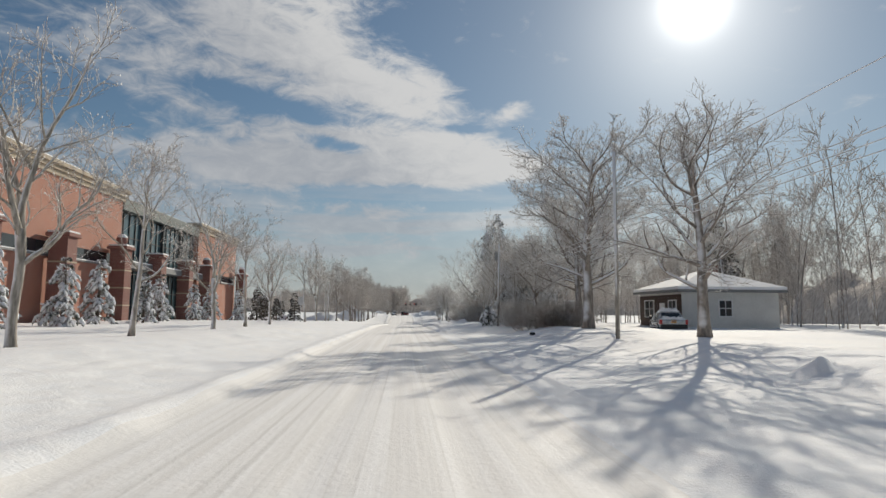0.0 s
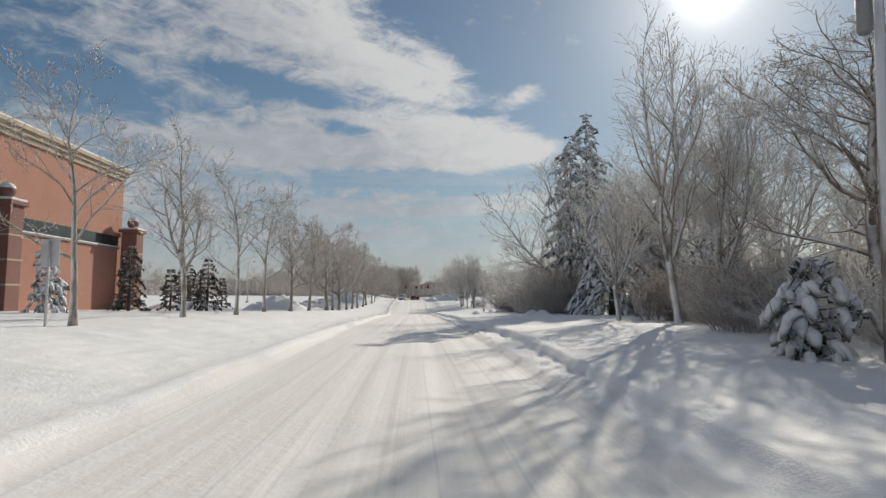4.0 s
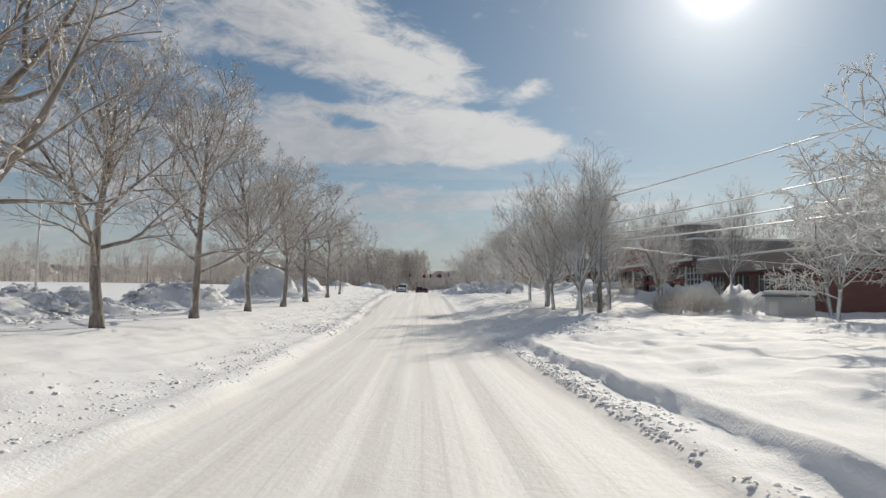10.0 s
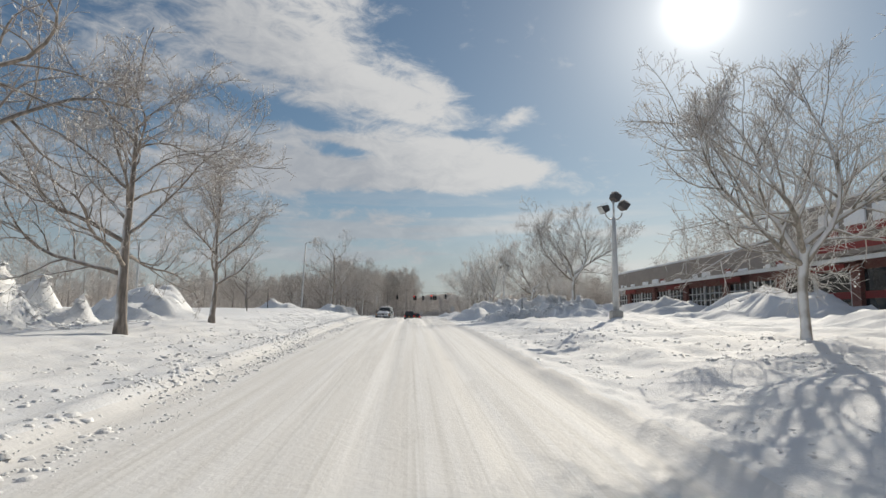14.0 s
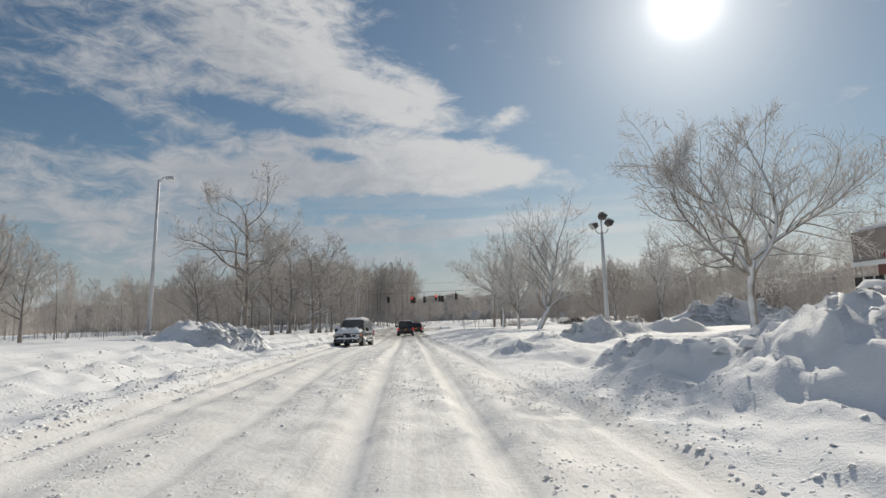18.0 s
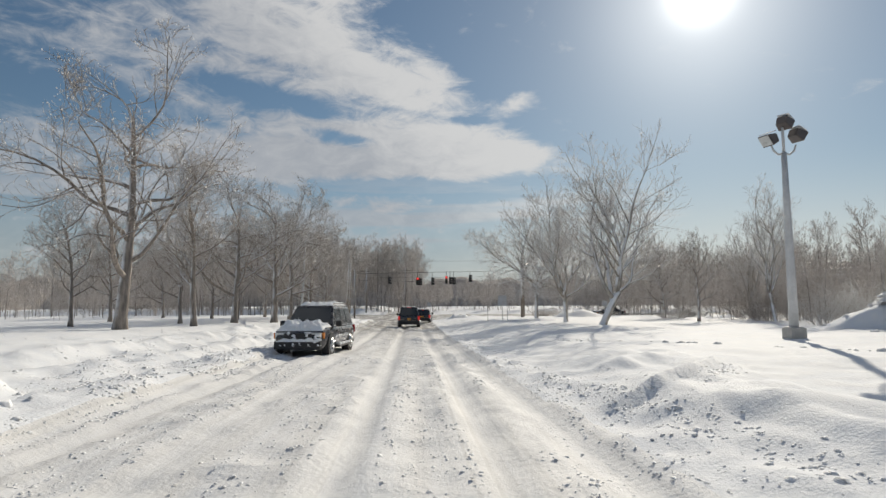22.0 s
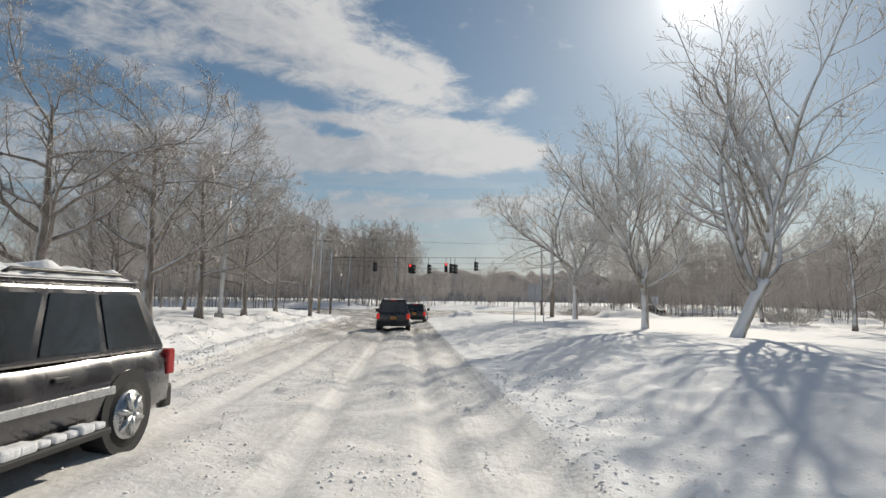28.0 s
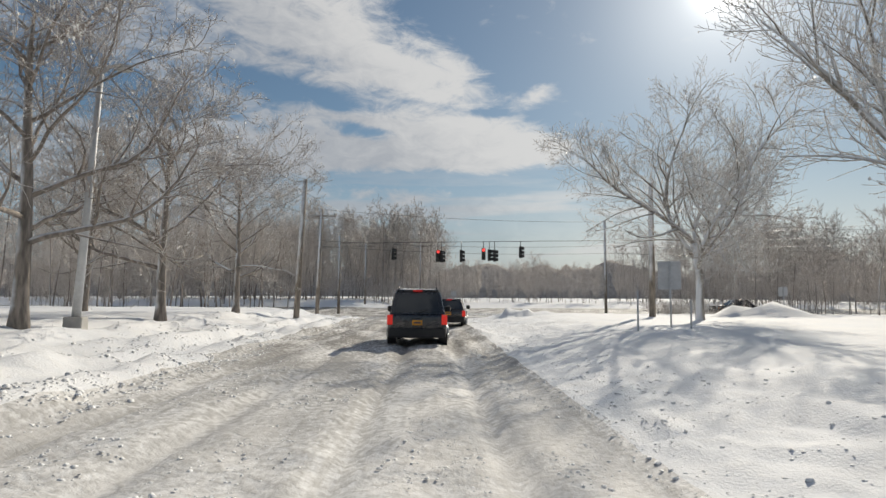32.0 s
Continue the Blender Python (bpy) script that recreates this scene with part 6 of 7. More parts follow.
def floodlight(x, y, top, turn=0.0):
    """Tapered pole on a concrete foot; a curved two-armed bracket and a stem carry three hooded floodlights."""
    z = gz(x, y)
    h = top - z
    s = thing("floodlight_pole", (x, y, z), turn, "pale metal pole with three hooded brown floodlights", "floodlight")
    part("base", boxed(-0.26, 0.26, -0.26, 0.26, -0.4, 0.34, 0.03), CONCRETE, s, "square concrete foot")
    part("base_plate", boxed(-0.2, 0.2, -0.2, 0.2, 0.342, 0.38, 0.008), POLE_METAL, s)
    rod("pole", [(0, 0, 0.36), (0, 0, h * 0.3), (0, 0, h * 0.6), (0, 0, h - 1.15)], [0.15, 0.135, 0.11, 0.085], POLE_METAL, s, 14)
    rod("stem", [(0, 0, h - 1.2), (0, 0, h - 0.3)], [0.05, 0.045], POLE_METAL, s, 8)
    for sx in (-1, 1):
        rod("bracket", [(0, 0, h - 1.2), (sx * 0.2, 0, h - 1.22), (sx * 0.36, 0, h - 1.08), (sx * 0.42, 0, h - 0.9)], [0.04, 0.036, 0.034, 0.03], POLE_METAL, s, 8)
    for hx, hy, hz, w, tilt in ((-0.44, 0.0, h - 0.72, 195, 20), (0.46, 0.0, h - 0.55, 18, 24), (0.06, 0.0, h - 0.14, 30, 22)):
        m = Matrix.Translation((hx, hy, hz)) @ pose(0, 0, 0, 0, tilt, w)
        bm = bmesh.new()
        vs = [bm.verts.new(p) for p in ((-0.18, -0.17, -0.14), (-0.18, 0.17, -0.14), (-0.18, 0.17, 0.14), (-0.18, -0.17, 0.14), (0.16, -0.23, -0.2), (0.16, 0.23, -0.2), (0.26, 0.23, 0.2), (0.26, -0.23, 0.2))]
        for f in ((3, 2, 1, 0), (4, 5, 6, 7), (0, 1, 5, 4), (1, 2, 6, 5), (2, 3, 7, 6), (3, 0, 4, 7)):
            bm.faces.new([vs[i] for i in f])
        bmesh.ops.bevel(bm, geom=list(bm.edges), offset=0.02, segments=2, affect="EDGES")
        bmesh.ops.transform(bm, matrix=m, verts=bm.verts)
        head = part("head", bm, LAMP_BROWN, s, "brown hooded floodlight")
        bm = bmesh.new()
        bm.faces.new([bm.verts.new(p) for p in ((0.172, -0.2, -0.17), (0.172, 0.2, -0.17), (0.262, 0.2, 0.17), (0.262, -0.2, 0.17))])
        ext = bmesh.ops.extrude_face_region(bm, geom=list(bm.faces))["geom"]
        bmesh.ops.translate(bm, vec=(0.012, 0, 0), verts=[v for v in ext if isinstance(v, bmesh.types.BMVert)])
        bmesh.ops.recalc_face_normals(bm, faces=bm.faces)
        bmesh.ops.transform(bm, matrix=m, verts=bm.verts)
        part("glass", bm, LENS, head, "clear lamp glass")
        bm = boxed(-0.16, 0.22, -0.19, 0.19, 0.215, 0.25, 0.015)
        bmesh.ops.transform(bm, matrix=m, verts=bm.verts)
        part("snow_cap", bm, SNOW, head)
    return s


floodlight(9.5, 178.2, 6.5)
floodlight(12.15, 230.0, 8.0)
floodlight(30, 186, 9.6)


# ---- traffic signals over the crossing ----
RED_LIT = bpy.data.materials.new("red_signal_lit")
RED_LIT.use_nodes = True
RED_LIT.node_tree.nodes["Principled BSDF"].inputs["Base Color"].default_value = (0.6, 0.02, 0.02, 1)
RED_LIT.node_tree.nodes["Principled BSDF"].inputs["Emission Color"].default_value = (1.0, 0.06, 0.05, 1)
RED_LIT.node_tree.nodes["Principled BSDF"].inputs["Emission Strength"].default_value = 2.5
DULL_LENS = plain("dull_lens", (0.05, 0.05, 0.03), 0.3)
SIGNAL_Y = 300.5
wire_line("span_wire", [((-8.6, SIGNAL_Y, 6.5), (16.4, SIGNAL_Y, 6.9))], BLACK, "span wire that carries the traffic signals", 0.0, 0.025)
utility_pole(-8.6, SIGNAL_Y, 7.2, 0.0, arm=False)
utility_pole(16.4, SIGNAL_Y, 8.8, 0.0, arm=False)


def signal(x, z, turn, lit):
    s = thing("traffic_signal", (x, SIGNAL_Y, z), turn, "dark traffic signal hanging with its red light on" if lit else "dark traffic signal seen from the side", "traffic signal", "signals over the crossing")
    part("housing", boxed(-0.18, 0.18, -0.12, 0.14, -0.55, 0.55, 0.03), BLACK, s)
    rod("hanger", [(0, 0, 0.5), (0, 0, 6.56 + 0.4 * (x + 8.6) / 25 - z)], [0.03, 0.03], DARK_METAL, s, 6)
    for k, m in ((0.36, RED_LIT if lit else DULL_LENS), (0.0, DULL_LENS), (-0.36, DULL_LENS)):
        v, f = tube([(0, -0.125, k), (0, -0.14, k)], [0.13, 0.125], 16)
        under("lens", mesh("lens", [tuple(p) for p in v], f, m), s)
        v, f = tube([(0, -0.12, k), (0, -0.34, k + 0.01)], [0.15, 0.15], 16, False)
        under("visor", mesh("visor", [tuple(p) for p in v], f, BLACK), s)
    return s


for x, z, turn, lit in ((-3.6, 5.5, 90, False), (0.6, 5.35, 10, True), (0.95, 5.3, 100, False), (2.8, 5.35, 90, False), (4.9, 5.55, 0, True), (5.45, 5.45, 95, False), (5.95, 5.4, 80, False), (8.4, 5.75, 90, False)):
    signal(x, z, turn, lit)


# ---- posts and signs ----
def post(x, y, h, mat, label, w=0.05, snow=False, plate=None, lean=0.0):
    s = thing("marker_post", (x, y, gz(x, y)), 0, label, "post")
    rod("post", [(0, 0, -0.4), (lean, 0, h)], [w, w * 0.9], mat, s, 8)
    if plate:
        pw, ph = plate
        part("plate", boxed(-pw / 2, pw / 2, -0.02 + 0.06, 0.0 + 0.06, h - ph, h, 0.004), POLE_METAL, s, "plain back of a metal sign")
    if snow:
        bm = bmesh.new()
        bmesh.ops.create_uvsphere(bm, u_segments=10, v_segments=6, radius=0.12)
        for v in bm.verts:
            v.co = Vector((v.co.x + lean, v.co.y, h + 0.02 + v.co.z * 0.7))
        part("snow_cap", bm, SNOW, s, "", True)


post(-12.9, 204.0, 1.7, BLACK, "dark slim marker post in the snow", 0.035)
post(8.2, 195.6, 1.3, BLACK, "dark slim marker post in the snow", 0.03)
post(9.1, 121.0, 0.4, WOOD_GREY, "short wooden post capped with snow", 0.09, True)
post(8.3, 114.2, 0.35, WOOD_GREY, "short wooden post capped with snow", 0.08, True)
post(17.0, 118.5, 0.9, WOOD_GREY, "short wooden post capped with snow", 0.09, True, lean=0.1)
post(7.6, 263.0, 2.1, POLE_METAL, "road sign seen from behind on a thin post", 0.03, plate=(0.75, 0.9))
post(7.9, 262.2, 0.9, POLE_METAL, "thin metal marker post", 0.03)
post(6.2, 262.0, 1.2, POLE_METAL, "thin metal marker post", 0.03)
post(-9.9, 60.0, 2.4, POLE_METAL, "road sign seen from behind on a thin post", 0.035, plate=(0.5, 0.75))
post(2.9, 322.0, 2.2, POLE_METAL, "road sign seen from behind on a thin post", 0.04, plate=(0.7, 0.7))
post(23, 283.0, 1.8, POLE_METAL, "road sign seen from behind on a thin post", 0.04, plate=(0.6, 0.6))
post(-11.0, 190.0, 0.9, WOOD_GREY, "thin stake in the snow", 0.03)

m = thing("mailbox", (8.0, 38.3, gz(8.0, 38.3)), 20, "black mailbox on a buried post", "mailbox")
m.location.z -= 0.28
m.scale = (0.65, 0.65, 0.65)
part("post", boxed(-0.05, 0.05, -0.05, 0.05, -0.4, 0.45), WOOD_GREY, m)
part("box", boxed(-0.26, 0.26, -0.12, 0.12, 0.45, 0.7, 0.06), BLACK, m, "black metal box")
part("snow_cap", boxed(-0.25, 0.25, -0.11, 0.11, 0.702, 0.8, 0.05), SNOW, m)


# ---- vehicles ----
def paint(name, colour, rough=0.2):
    m_, g, b = material(name, rough, 0.25, 0.6)
    co = coords(g)
    n = g.noise(co, 3.0, 5)
    dirt = g.ramp(g.math("ADD", n, g.math("MULTIPLY", g.xyz(co)[2], -0.45)), 0.12, 0.55, 0.0, 0.16)
    g.link(g.mix(dirt, colour, (0.22, 0.21, 0.20)), b.inputs["Base Color"])
    g.link(g.ramp(n, 0.35, 0.85, rough, 0.5), b.inputs["Roughness"])
    b.inputs["Coat Weight"].default_value = 0.9
    b.inputs["Coat Roughness"].default_value = 0.06
    return m_


BLACK_PAINT = paint("dark_car_paint", (0.016, 0.013, 0.017))
NAVY_PAINT = paint("black_blue_car_paint", (0.02, 0.021, 0.027))
SILVER_PAINT = paint("silver_car_paint", (0.42, 0.43, 0.44))
TYRE = plain("tyre_rubber", (0.022, 0.022, 0.022), 0.9, grain=0.3)
RIM = plain("alloy_rim", (0.55, 0.56, 0.57), 0.3, 0.8)
TAIL = plain("tail_lamp_red", (0.42, 0.02, 0.02), 0.2)
TAIL_LIT = bpy.data.materials.new("brake_lamp_lit")
TAIL_LIT.use_nodes = True
TAIL_LIT.node_tree.nodes["Principled BSDF"].inputs["Base Color"].default_value = (0.6, 0.02, 0.02, 1)
TAIL_LIT.node_tree.nodes["Principled BSDF"].inputs["Emission Color"].default_value = (1, 0.05, 0.03, 1)
TAIL_LIT.node_tree.nodes["Principled BSDF"].inputs["Emission Strength"].default_value = 0.35
HEAD_LAMP = plain("head_lamp", (0.75, 0.74, 0.70), 0.12)
AMBER = plain("amber_lamp", (0.75, 0.25, 0.03), 0.25)
PLATE = plain("gold_plate", (0.75, 0.33, 0.03), 0.5)
PLATE_BAR = plain("plate_bar", (0.05, 0.06, 0.15), 0.5)


def loft(stations, close=True):
    """A body from cross sections: each a list of (x, z) at one y; sections have equal counts."""
    bm = bmesh.new()
    rows = [[bm.verts.new((x, y, z)) for x, z in ring] for y, ring in stations]
    n = len(rows[0])
    for a, b in zip(rows, rows[1:]):
        for i in range(n):
            j = (i + 1) % n
            bm.faces.new((a[i], a[j], b[j], b[i]))
    bm.faces.new(rows[0])
    bm.faces.new(rows[-1][::-1])
    bmesh.ops.recalc_face_normals(bm, faces=bm.faces)
    return bm


def section(w, zlo, zbelt, inset=0.06):
    """Half-rounded lower body cross section."""
    half = [(w - 0.10, zlo), (w - 0.02, zlo + 0.10), (w, zlo + 0.30), (w - 0.01, zbelt - 0.12), (w - inset, zbelt)]
    return half + [(-x, z) for x, z in reversed(half)]


def vehicle(name, at, turn, label, body_mat, length=4.75, width=1.88, height=1.76, lit=False, snow=0.0, low=False, rails=True):
    """A car, its rear towards -y before it is turned."""
    c = thing(name, at, turn, label, "car")
    r_snow = random.Random(17)
    w, zlo = width / 2, 0.30
    belt = 0.98 if not low else 0.88
    hood_z = belt + 0.06
    L = length
    st = [(0.0, section(w - 0.10, zlo + 0.08, belt - 0.05)), (0.07, section(w - 0.03, zlo, belt)), (0.5, section(w, zlo, belt)), (L * 0.5, section(w, zlo, belt)), (L - 1.35, section(w, zlo, belt + 0.02)), (L - 0.75, section(w - 0.01, zlo, hood_z - 0.03)), (L - 0.22, section(w - 0.07, zlo, hood_z - 0.13)), (L, section(w - 0.2, zlo + 0.08, hood_z - 0.30))]
    body = part("body", loft(st), body_mat, c, "", True)
    bv = body.modifiers.new("edge", "BEVEL")
    bv.width, bv.segments, bv.angle_limit = 0.03, 2, radians(35)
    # cabin
    rear0, rear1 = (0.08, 0.42) if not low else (0.75, 1.35)
    ws0, ws1 = L - 1.32, L - 2.05
    wb, wt = w - 0.07, w - 0.24
    roof = height
    bm = bmesh.new()
    lo = [bm.verts.new(p) for p in ((-wb, rear0, belt), (wb, rear0, belt), (wb, ws0, belt + 0.02), (-wb, ws0, belt + 0.02))]
    hi = [bm.verts.new(p) for p in ((-wt, rear1, roof - 0.05), (wt, rear1, roof - 0.05), (wt, ws1, roof - 0.03), (-wt, ws1, roof - 0.03))]
    for i in range(4):
        j = (i + 1) % 4
        bm.faces.new((lo[i], lo[j], hi[j], hi[i]))
    bm.faces.new(hi)
    bm.faces.new(lo[::-1])
    bmesh.ops.recalc_face_normals(bm, faces=bm.faces)
    cab = part("cabin", bm, body_mat, c)
    bv = cab.modifiers.new("edge", "BEVEL")
    bv.width, bv.segments = 0.06, 3
    part("roof", boxed(-wt + 0.03, wt - 0.03, rear1 + 0.02, ws1 - 0.03, roof - 0.055, roof + 0.012, 0.025), body_mat, c)

    def pane(name_, pts, push):
        n = (pts[1] - pts[0]).cross(pts[3] - pts[0]).normalized() * push
        b2 = bmesh.new()
        vs = [b2.verts.new(p + n) for p in pts] + [b2.verts.new(p - n * 0.2) for p in pts]
        b2.faces.new(vs[:4])
        b2.faces.new(vs[4:][::-1])
        for i in range(4):
            j = (i + 1) % 4
            b2.faces.new((vs[i], vs[j], vs[4 + j], vs[4 + i]))
        bmesh.ops.recalc_face_normals(b2, faces=b2.faces)
        return part(name_, b2, PANE_DARK, c, "dark glass")

    def on(a, b, d, e, u, v_):
        return (a.lerp(b, u)).lerp(e.lerp(d, u), v_)

    V = Vector
    rear = (V((-wb, rear0, belt)), V((wb, rear0, belt)), V((wt, rear1, roof - 0.05)), V((-wt, rear1, roof - 0.05)))
    pane("rear_window", [on(*rear, 0.09, 0.10), on(*rear, 0.91, 0.10), on(*rear, 0.91, 0.88), on(*rear, 0.09, 0.88)], 0.012)
    front = (V((wb, ws0, belt + 0.02)), V((-wb, ws0, belt + 0.02)), V((-wt, ws1, roof - 0.03)), V((wt, ws1, roof - 0.03)))
    pane("windscreen", [on(*front, 0.06, 0.06), on(*front, 0.94, 0.06), on(*front, 0.94, 0.92), on(*front, 0.06, 0.92)], 0.012)
    for sgn in (1, -1):
        side = (V((sgn * wb, rear0, belt)), V((sgn * wb, ws0, belt + 0.02)), V((sgn * wt, ws1, roof - 0.03)), V((sgn * wt, rear1, roof - 0.05)))
        if sgn < 0:
            side = (side[1], side[0], side[3], side[2])
        for u0, u1 in ((0.07, 0.32), (0.36, 0.62), (0.66, 0.92)):
            pane("side_window", [on(*side, u0, 0.10), on(*side, u1, 0.10), on(*side, u1, 0.86), on(*side, u0, 0.86)], 0.012)
        mir = part("mirror", boxed(sgn * w - 0.02 if sgn > 0 else -w - 0.20, w + 0.20 if sgn > 0 else -w + 0.02, ws0 - 0.36, ws0 - 0.16, belt + 0.02, belt + 0.24, 0.07), BLACK, c, "black wing mirror")
        part("sill", boxed(sgn * (w - 0.04) - 0.05, sgn * (w - 0.04) + 0.05, 1.35, L - 1.45, zlo - 0.04, zlo + 0.08, 0.02), BLACK, c)
        if snow > 0.6:
            part("running_board", boxed(sgn * (w + 0.06) - 0.09, sgn * (w + 0.06) + 0.09, 1.45, L - 1.5, zlo - 0.02, zlo + 0.05, 0.02), BLACK, c, "dark running board")
            for q in range(9):
                y0, d = 1.5 + q * (L - 3.1) / 9, r_snow.uniform(0.5, 1.0)
                part("board_snow", boxed(sgn * (w + 0.07) - 0.08 * d, sgn * (w + 0.07) + 0.09 * d, y0, y0 + 0.22 * d, zlo + 0.045, zlo + 0.05 + 0.09 * d, 0.03), SNOW, c)
        part("trim", boxed(sgn * w - 0.015, sgn * w + 0.015, 1.2, L - 1.4, 0.62, 0.70, 0.01), RIM if not lit else BLACK, c)
        for y0 in (1.9, 2.9):
            part("handle", boxed(sgn * w - 0.02, sgn * w + 0.035, y0, y0 + 0.2, belt - 0.14, belt - 0.10, 0.01), BLACK, c)
        part("tail_lamp", boxed(sgn * (w - 0.10) - 0.09, sgn * (w - 0.10) + 0.085, -0.02, 0.14, belt - 0.30, belt + 0.0, 0.025), TAIL_LIT if lit else TAIL, c, "red tail lamp")
        part("head_lamp", boxed(sgn * (w - 0.34) - 0.19, sgn * (w - 0.34) + 0.2, L - 0.18, L - 0.05, hood_z - 0.43, hood_z - 0.19, 0.04), HEAD_LAMP, c, "clear head lamp")
        part("side_marker", boxed(sgn * (w - 0.12) - 0.05, sgn * (w - 0.12) + 0.06, L - 0.32, L - 0.15, hood_z - 0.40, hood_z - 0.20, 0.02), AMBER, c, "amber marker lamp")
        if rails:
            rod("roof_rail", [(sgn * (wt - 0.10), rear1 + 0.15, roof), (sgn * (wt - 0.10), rear1 + 0.25, roof + 0.07), (sgn * (wt - 0.10), ws1 - 0.45, roof + 0.07), (sgn * (wt - 0.10), ws1 - 0.3, roof)], [0.02] * 4, BLACK, c, 6)
        for y0 in (0.95, L - 0.93):
            rr = 0.37 if not low else 0.33
            wheel = rod("wheel", [(sgn * (w - 0.22), y0, rr), (sgn * (w - 0.20), y0, rr), (sgn * (w - 0.02), y0, rr), (sgn * (w + 0.005), y0, rr)], [rr * 0.9, rr, rr, rr * 0.9], TYRE, c, 28, "black tyre")
            # solid black disc: the shade between the spokes put in as colour
            rim = rod("rim", [(sgn * (w - 0.05), y0, rr), (sgn * (w + 0.012), y0, rr), (sgn * (w + 0.02), y0, rr)], [rr * 0.66, rr * 0.64, rr * 0.6], BLACK, wheel, 22, "black disc for the shade behind the spokes")
            v, f = tube([(sgn * (w - 0.01), y0, rr), (sgn * (w + 0.026), y0, rr), (sgn * (w + 0.026), y0, rr), (sgn * (w - 0.01), y0, rr)], [rr * 0.68, rr * 0.67, rr * 0.6, rr * 0.59], 24, False)
            under("rim_ring", mesh("rim_ring", [tuple(p) for p in v], f, RIM, True), wheel, "alloy rim")
            for q in range(6):
                a = q * math.pi / 3 + 0.3
                ca, sa = math.cos(a) * rr, math.sin(a) * rr
                rod("spoke", [(sgn * (w + 0.03), y0 + ca * 0.08, rr + sa * 0.08), (sgn * (w + 0.028), y0 + ca * 0.62, rr + sa * 0.62)], [0.045, 0.03], RIM, wheel, 6)
            rod("hub", [(sgn * (w + 0.0), y0, rr), (sgn * (w + 0.045), y0, rr), (sgn * (w + 0.05), y0, rr)], [rr * 0.2, rr * 0.18, rr * 0.08], RIM, wheel, 12)
            v, f = tube([(sgn * (w - 0.26), y0, rr + 0.02), (sgn * (w + 0.004), y0, rr + 0.02)], [rr * 1.2, rr * 1.2], 28, True)
            under("wheel_arch", mesh("wheel_arch", [tuple(p) for p in v], f, BLACK), c)
    part("rear_bumper", boxed(-w + 0.06, w - 0.06, -0.09, 0.12, zlo - 0.02, zlo + 0.27, 0.05), BLACK, c, "dark rear bumper")
    part("front_bumper", boxed(-w + 0.14, w - 0.14, L - 0.10, L + 0.08, zlo - 0.02, zlo + 0.27, 0.05), BLACK, c, "dark front bumper")
    part("grille", boxed(-0.48, 0.48, L - 0.05, L + 0.015, 0.62, 0.84, 0.02), BLACK, c, "dark grille")
    plate = part("number_plate", boxed(-0.155, 0.155, -0.018, 0.0, 0.66, 0.82, 0.005), PLATE, c, "gold number plate")
    part("plate_bar", boxed(-0.11, 0.11, -0.022, -0.0185, 0.72, 0.765), PLATE_BAR, plate)
    part("tailgate_handle", boxed(-0.2, 0.2, -0.025, 0.02, 0.855, 0.885, 0.008), BLACK, c)
    rod("wiper", [(0.02, rear0 - 0.02, belt + 0.10), (0.32, rear0 + 0.03, belt + 0.17)], [0.012, 0.008], BLACK, c, 5)
    if lit:
        part("brake_lamp", boxed(-0.14, 0.14, rear1 - 0.05, rear1 - 0.02, roof - 0.05, roof - 0.02), TAIL_LIT, c, "high red brake lamp")
    if snow:
        r2 = random.Random(9)

        def drift(nm, x0, x1, y0, y1, z0, z1, h, lbl):
            n, mm = 44, 44
            bm3 = bmesh.new()
            gridv = []
            for i in range(n + 1):
                rowv = []
                for j in range(mm + 1):
                    u, v_ = i / n, j / mm
                    e = min(1, 7 * min(u, 1 - u, v_, 1 - v_))
                    x, y = x0 + (x1 - x0) * u, y0 + (y1 - y0) * v_
                    zz = z0 + (z1 - z0) * v_ + e * h * (0.5 + 1.0 * abs(noise.noise((x * 3.1, y * 3.1, 1.7))) + 0.45 * abs(noise.noise((x * 6.5, y * 6.5, 4.7))) + 0.12 * noise.noise((x * 13.0, y * 13.0, 2.7))) - 0.01
                    rowv.append(bm3.verts.new((x, y, zz)))
                gridv.append(rowv)
            for i in range(n):
                for j in range(mm):
                    bm3.faces.new((gridv[i][j], gridv[i + 1][j], gridv[i + 1][j + 1], gridv[i][j + 1]))
            part(nm, bm3, SNOW, c, lbl, True)

        drift("roof_snow", -wt + 0.02, wt - 0.02, rear1, ws1, roof - 0.0, roof - 0.0, 0.13 * snow, "ragged snow on the roof")
        if low:
            drift("boot_snow", -w + 0.08, w - 0.08, 0.06, 0.85, belt - 0.02, belt - 0.02, 0.12 * snow, "thick snow on the boot")
        if snow > 0.6:
            drift("hood_snow", -w + 0.12, w - 0.12, L - 1.30, L - 0.20, hood_z - 0.02, hood_z - 0.14, 0.26 * snow, "lumpy snow on the bonnet")
            drift("bumper_snow", -w + 0.2, w - 0.2, L - 0.02, L + 0.09, zlo + 0.26, zlo + 0.26, 0.12, "snow caked on the bumper")
            for i in range(26):
                bm3 = bmesh.new()
                bmesh.ops.create_icosphere(bm3, subdivisions=2, radius=1.0)
                cx, cz = r2.uniform(-0.75, 0.75), r2.uniform(zlo + 0.1, zlo + 0.55)
                sx, sz = r2.uniform(0.03, 0.13), r2.uniform(0.02, 0.07)
                for v in bm3.verts:
                    k = 1 + 0.8 * noise.noise(v.co * 1.9 + Vector((i * 3.1, 0, 0)))
                    v.co = Vector((cx + v.co.x * sx * k, L + 0.02 + v.co.y * 0.07, cz + v.co.z * sz * k))
                part("caked_snow", bm3, SNOW, c, "", True)
    return c


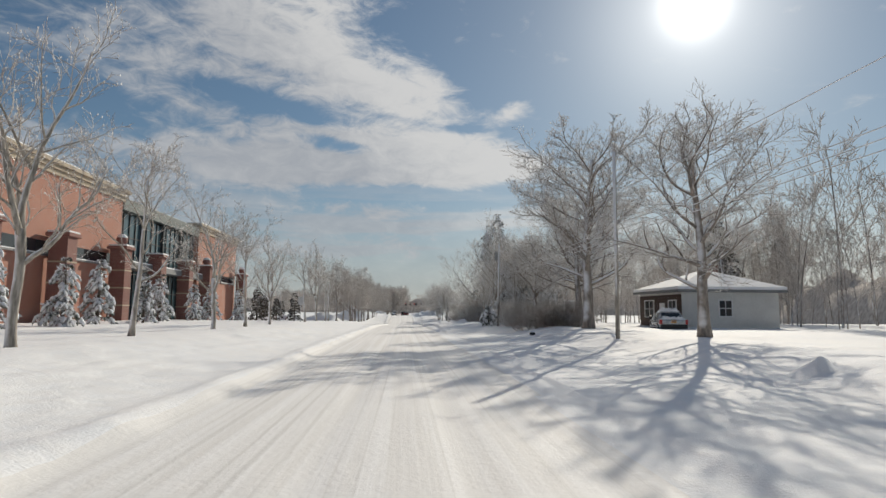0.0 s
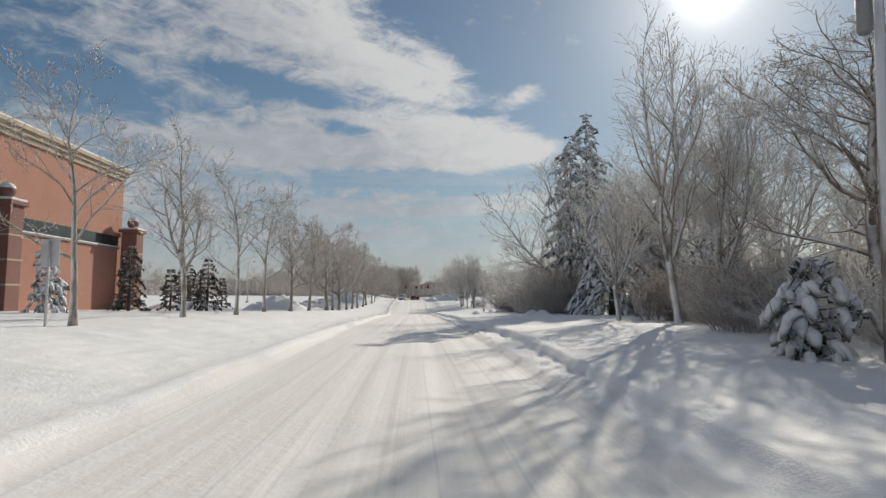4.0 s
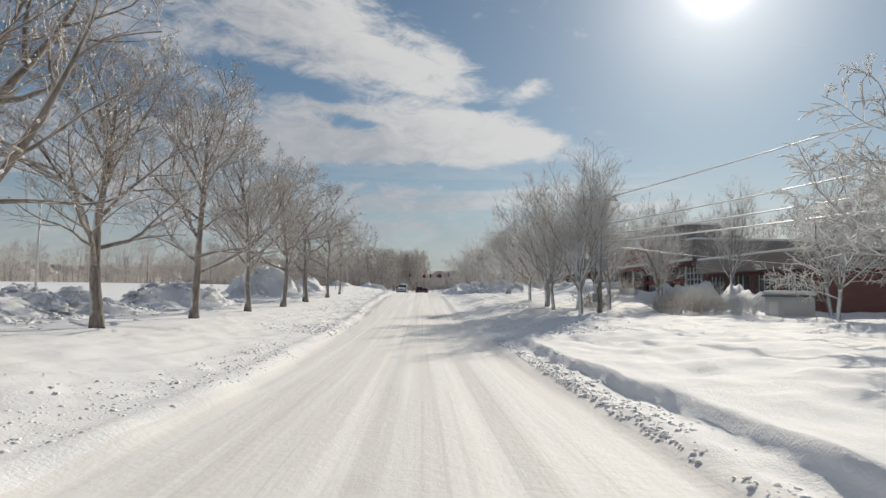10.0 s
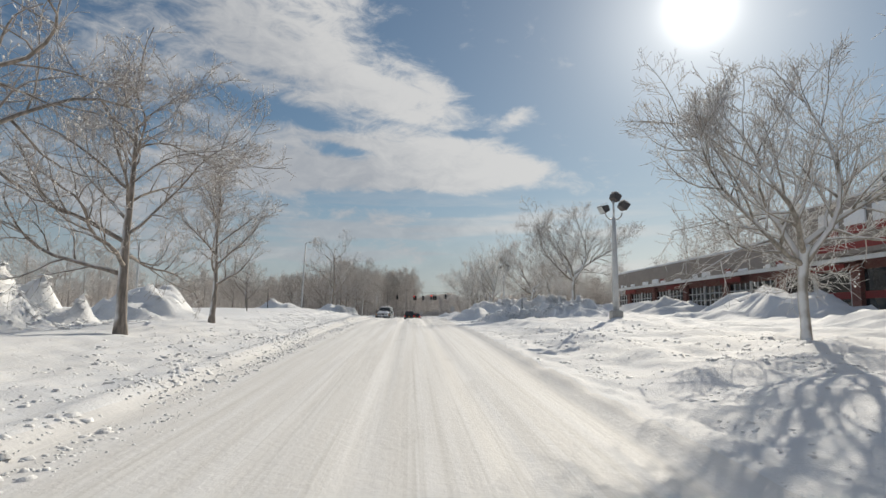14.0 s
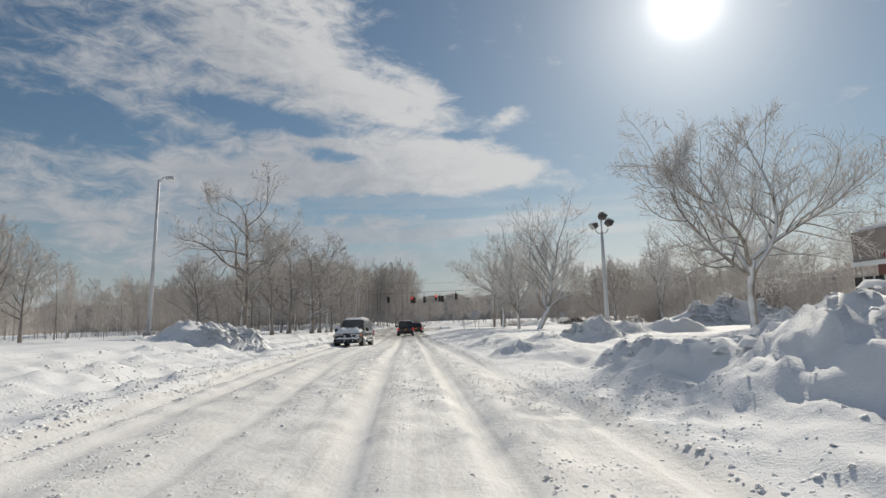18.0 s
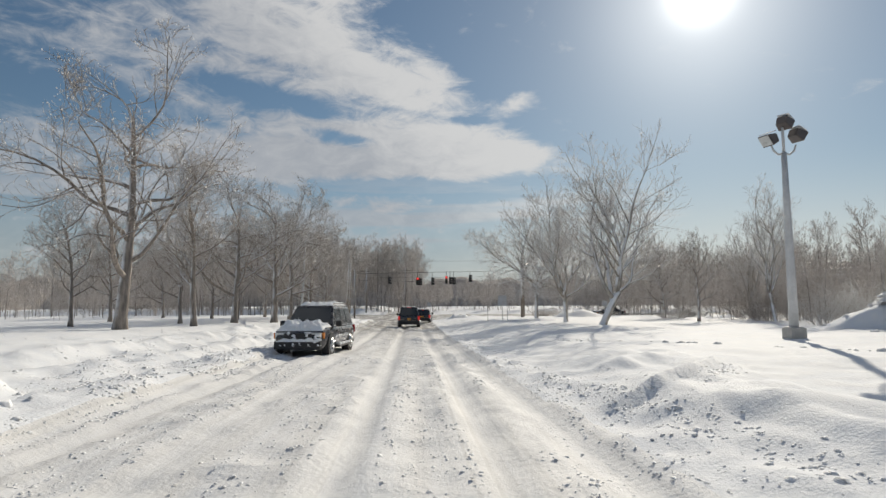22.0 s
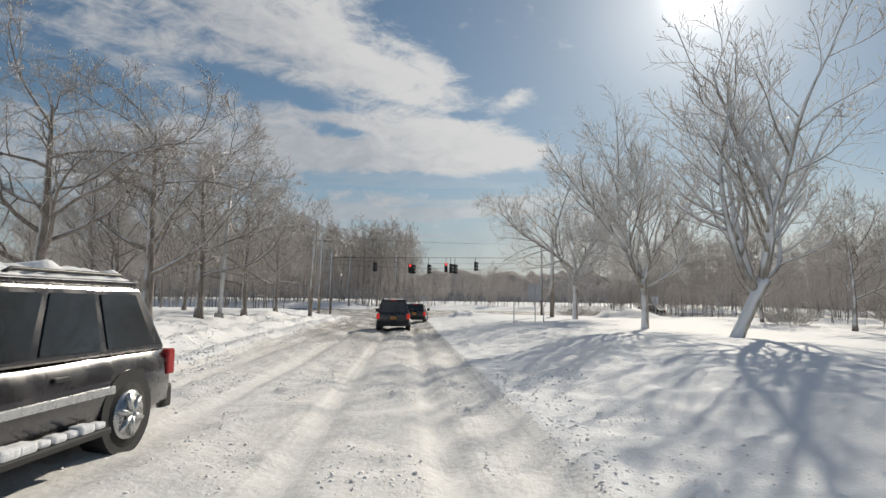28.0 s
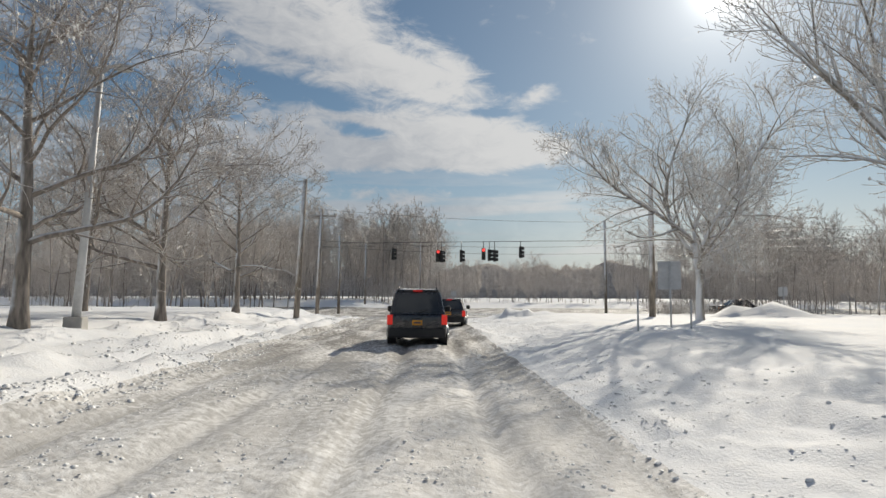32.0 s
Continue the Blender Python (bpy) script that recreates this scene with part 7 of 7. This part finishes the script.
vehicle("sport_utility", (-0.45, 262.6, float(rise(262.6)) - 0.02), 0, "dark sport utility with red brake lights on, snow on its roof", NAVY_PAINT, lit=True, snow=0.35)
vehicle("sedan", (0.85, 274.8, float(rise(274.8)) - 0.02), -4, "dark saloon waiting at the crossing with brake lights on", BLACK_PAINT, 4.6, 1.8, 1.46, lit=True, low=True, rails=False)
vehicle("sport_utility", (-3.45, 236.4, float(rise(234)) - 0.02), 173, "black sport utility with snow caked on bonnet and roof", BLACK_PAINT, snow=1.0)
vehicle("sedan", (17.6, 39.5, gz(17.6, 40) - 0.28), -14, "parked car buried under snow beside the bungalow", SILVER_PAINT, 4.6, 1.8, 1.42, low=True, rails=False, snow=1.6)
vehicle("sedan", (32.5, 303.5, float(rise(303)) - 0.02), 90, "dark car on the cross street", BLACK_PAINT, 4.6, 1.8, 1.46, low=True, rails=False)
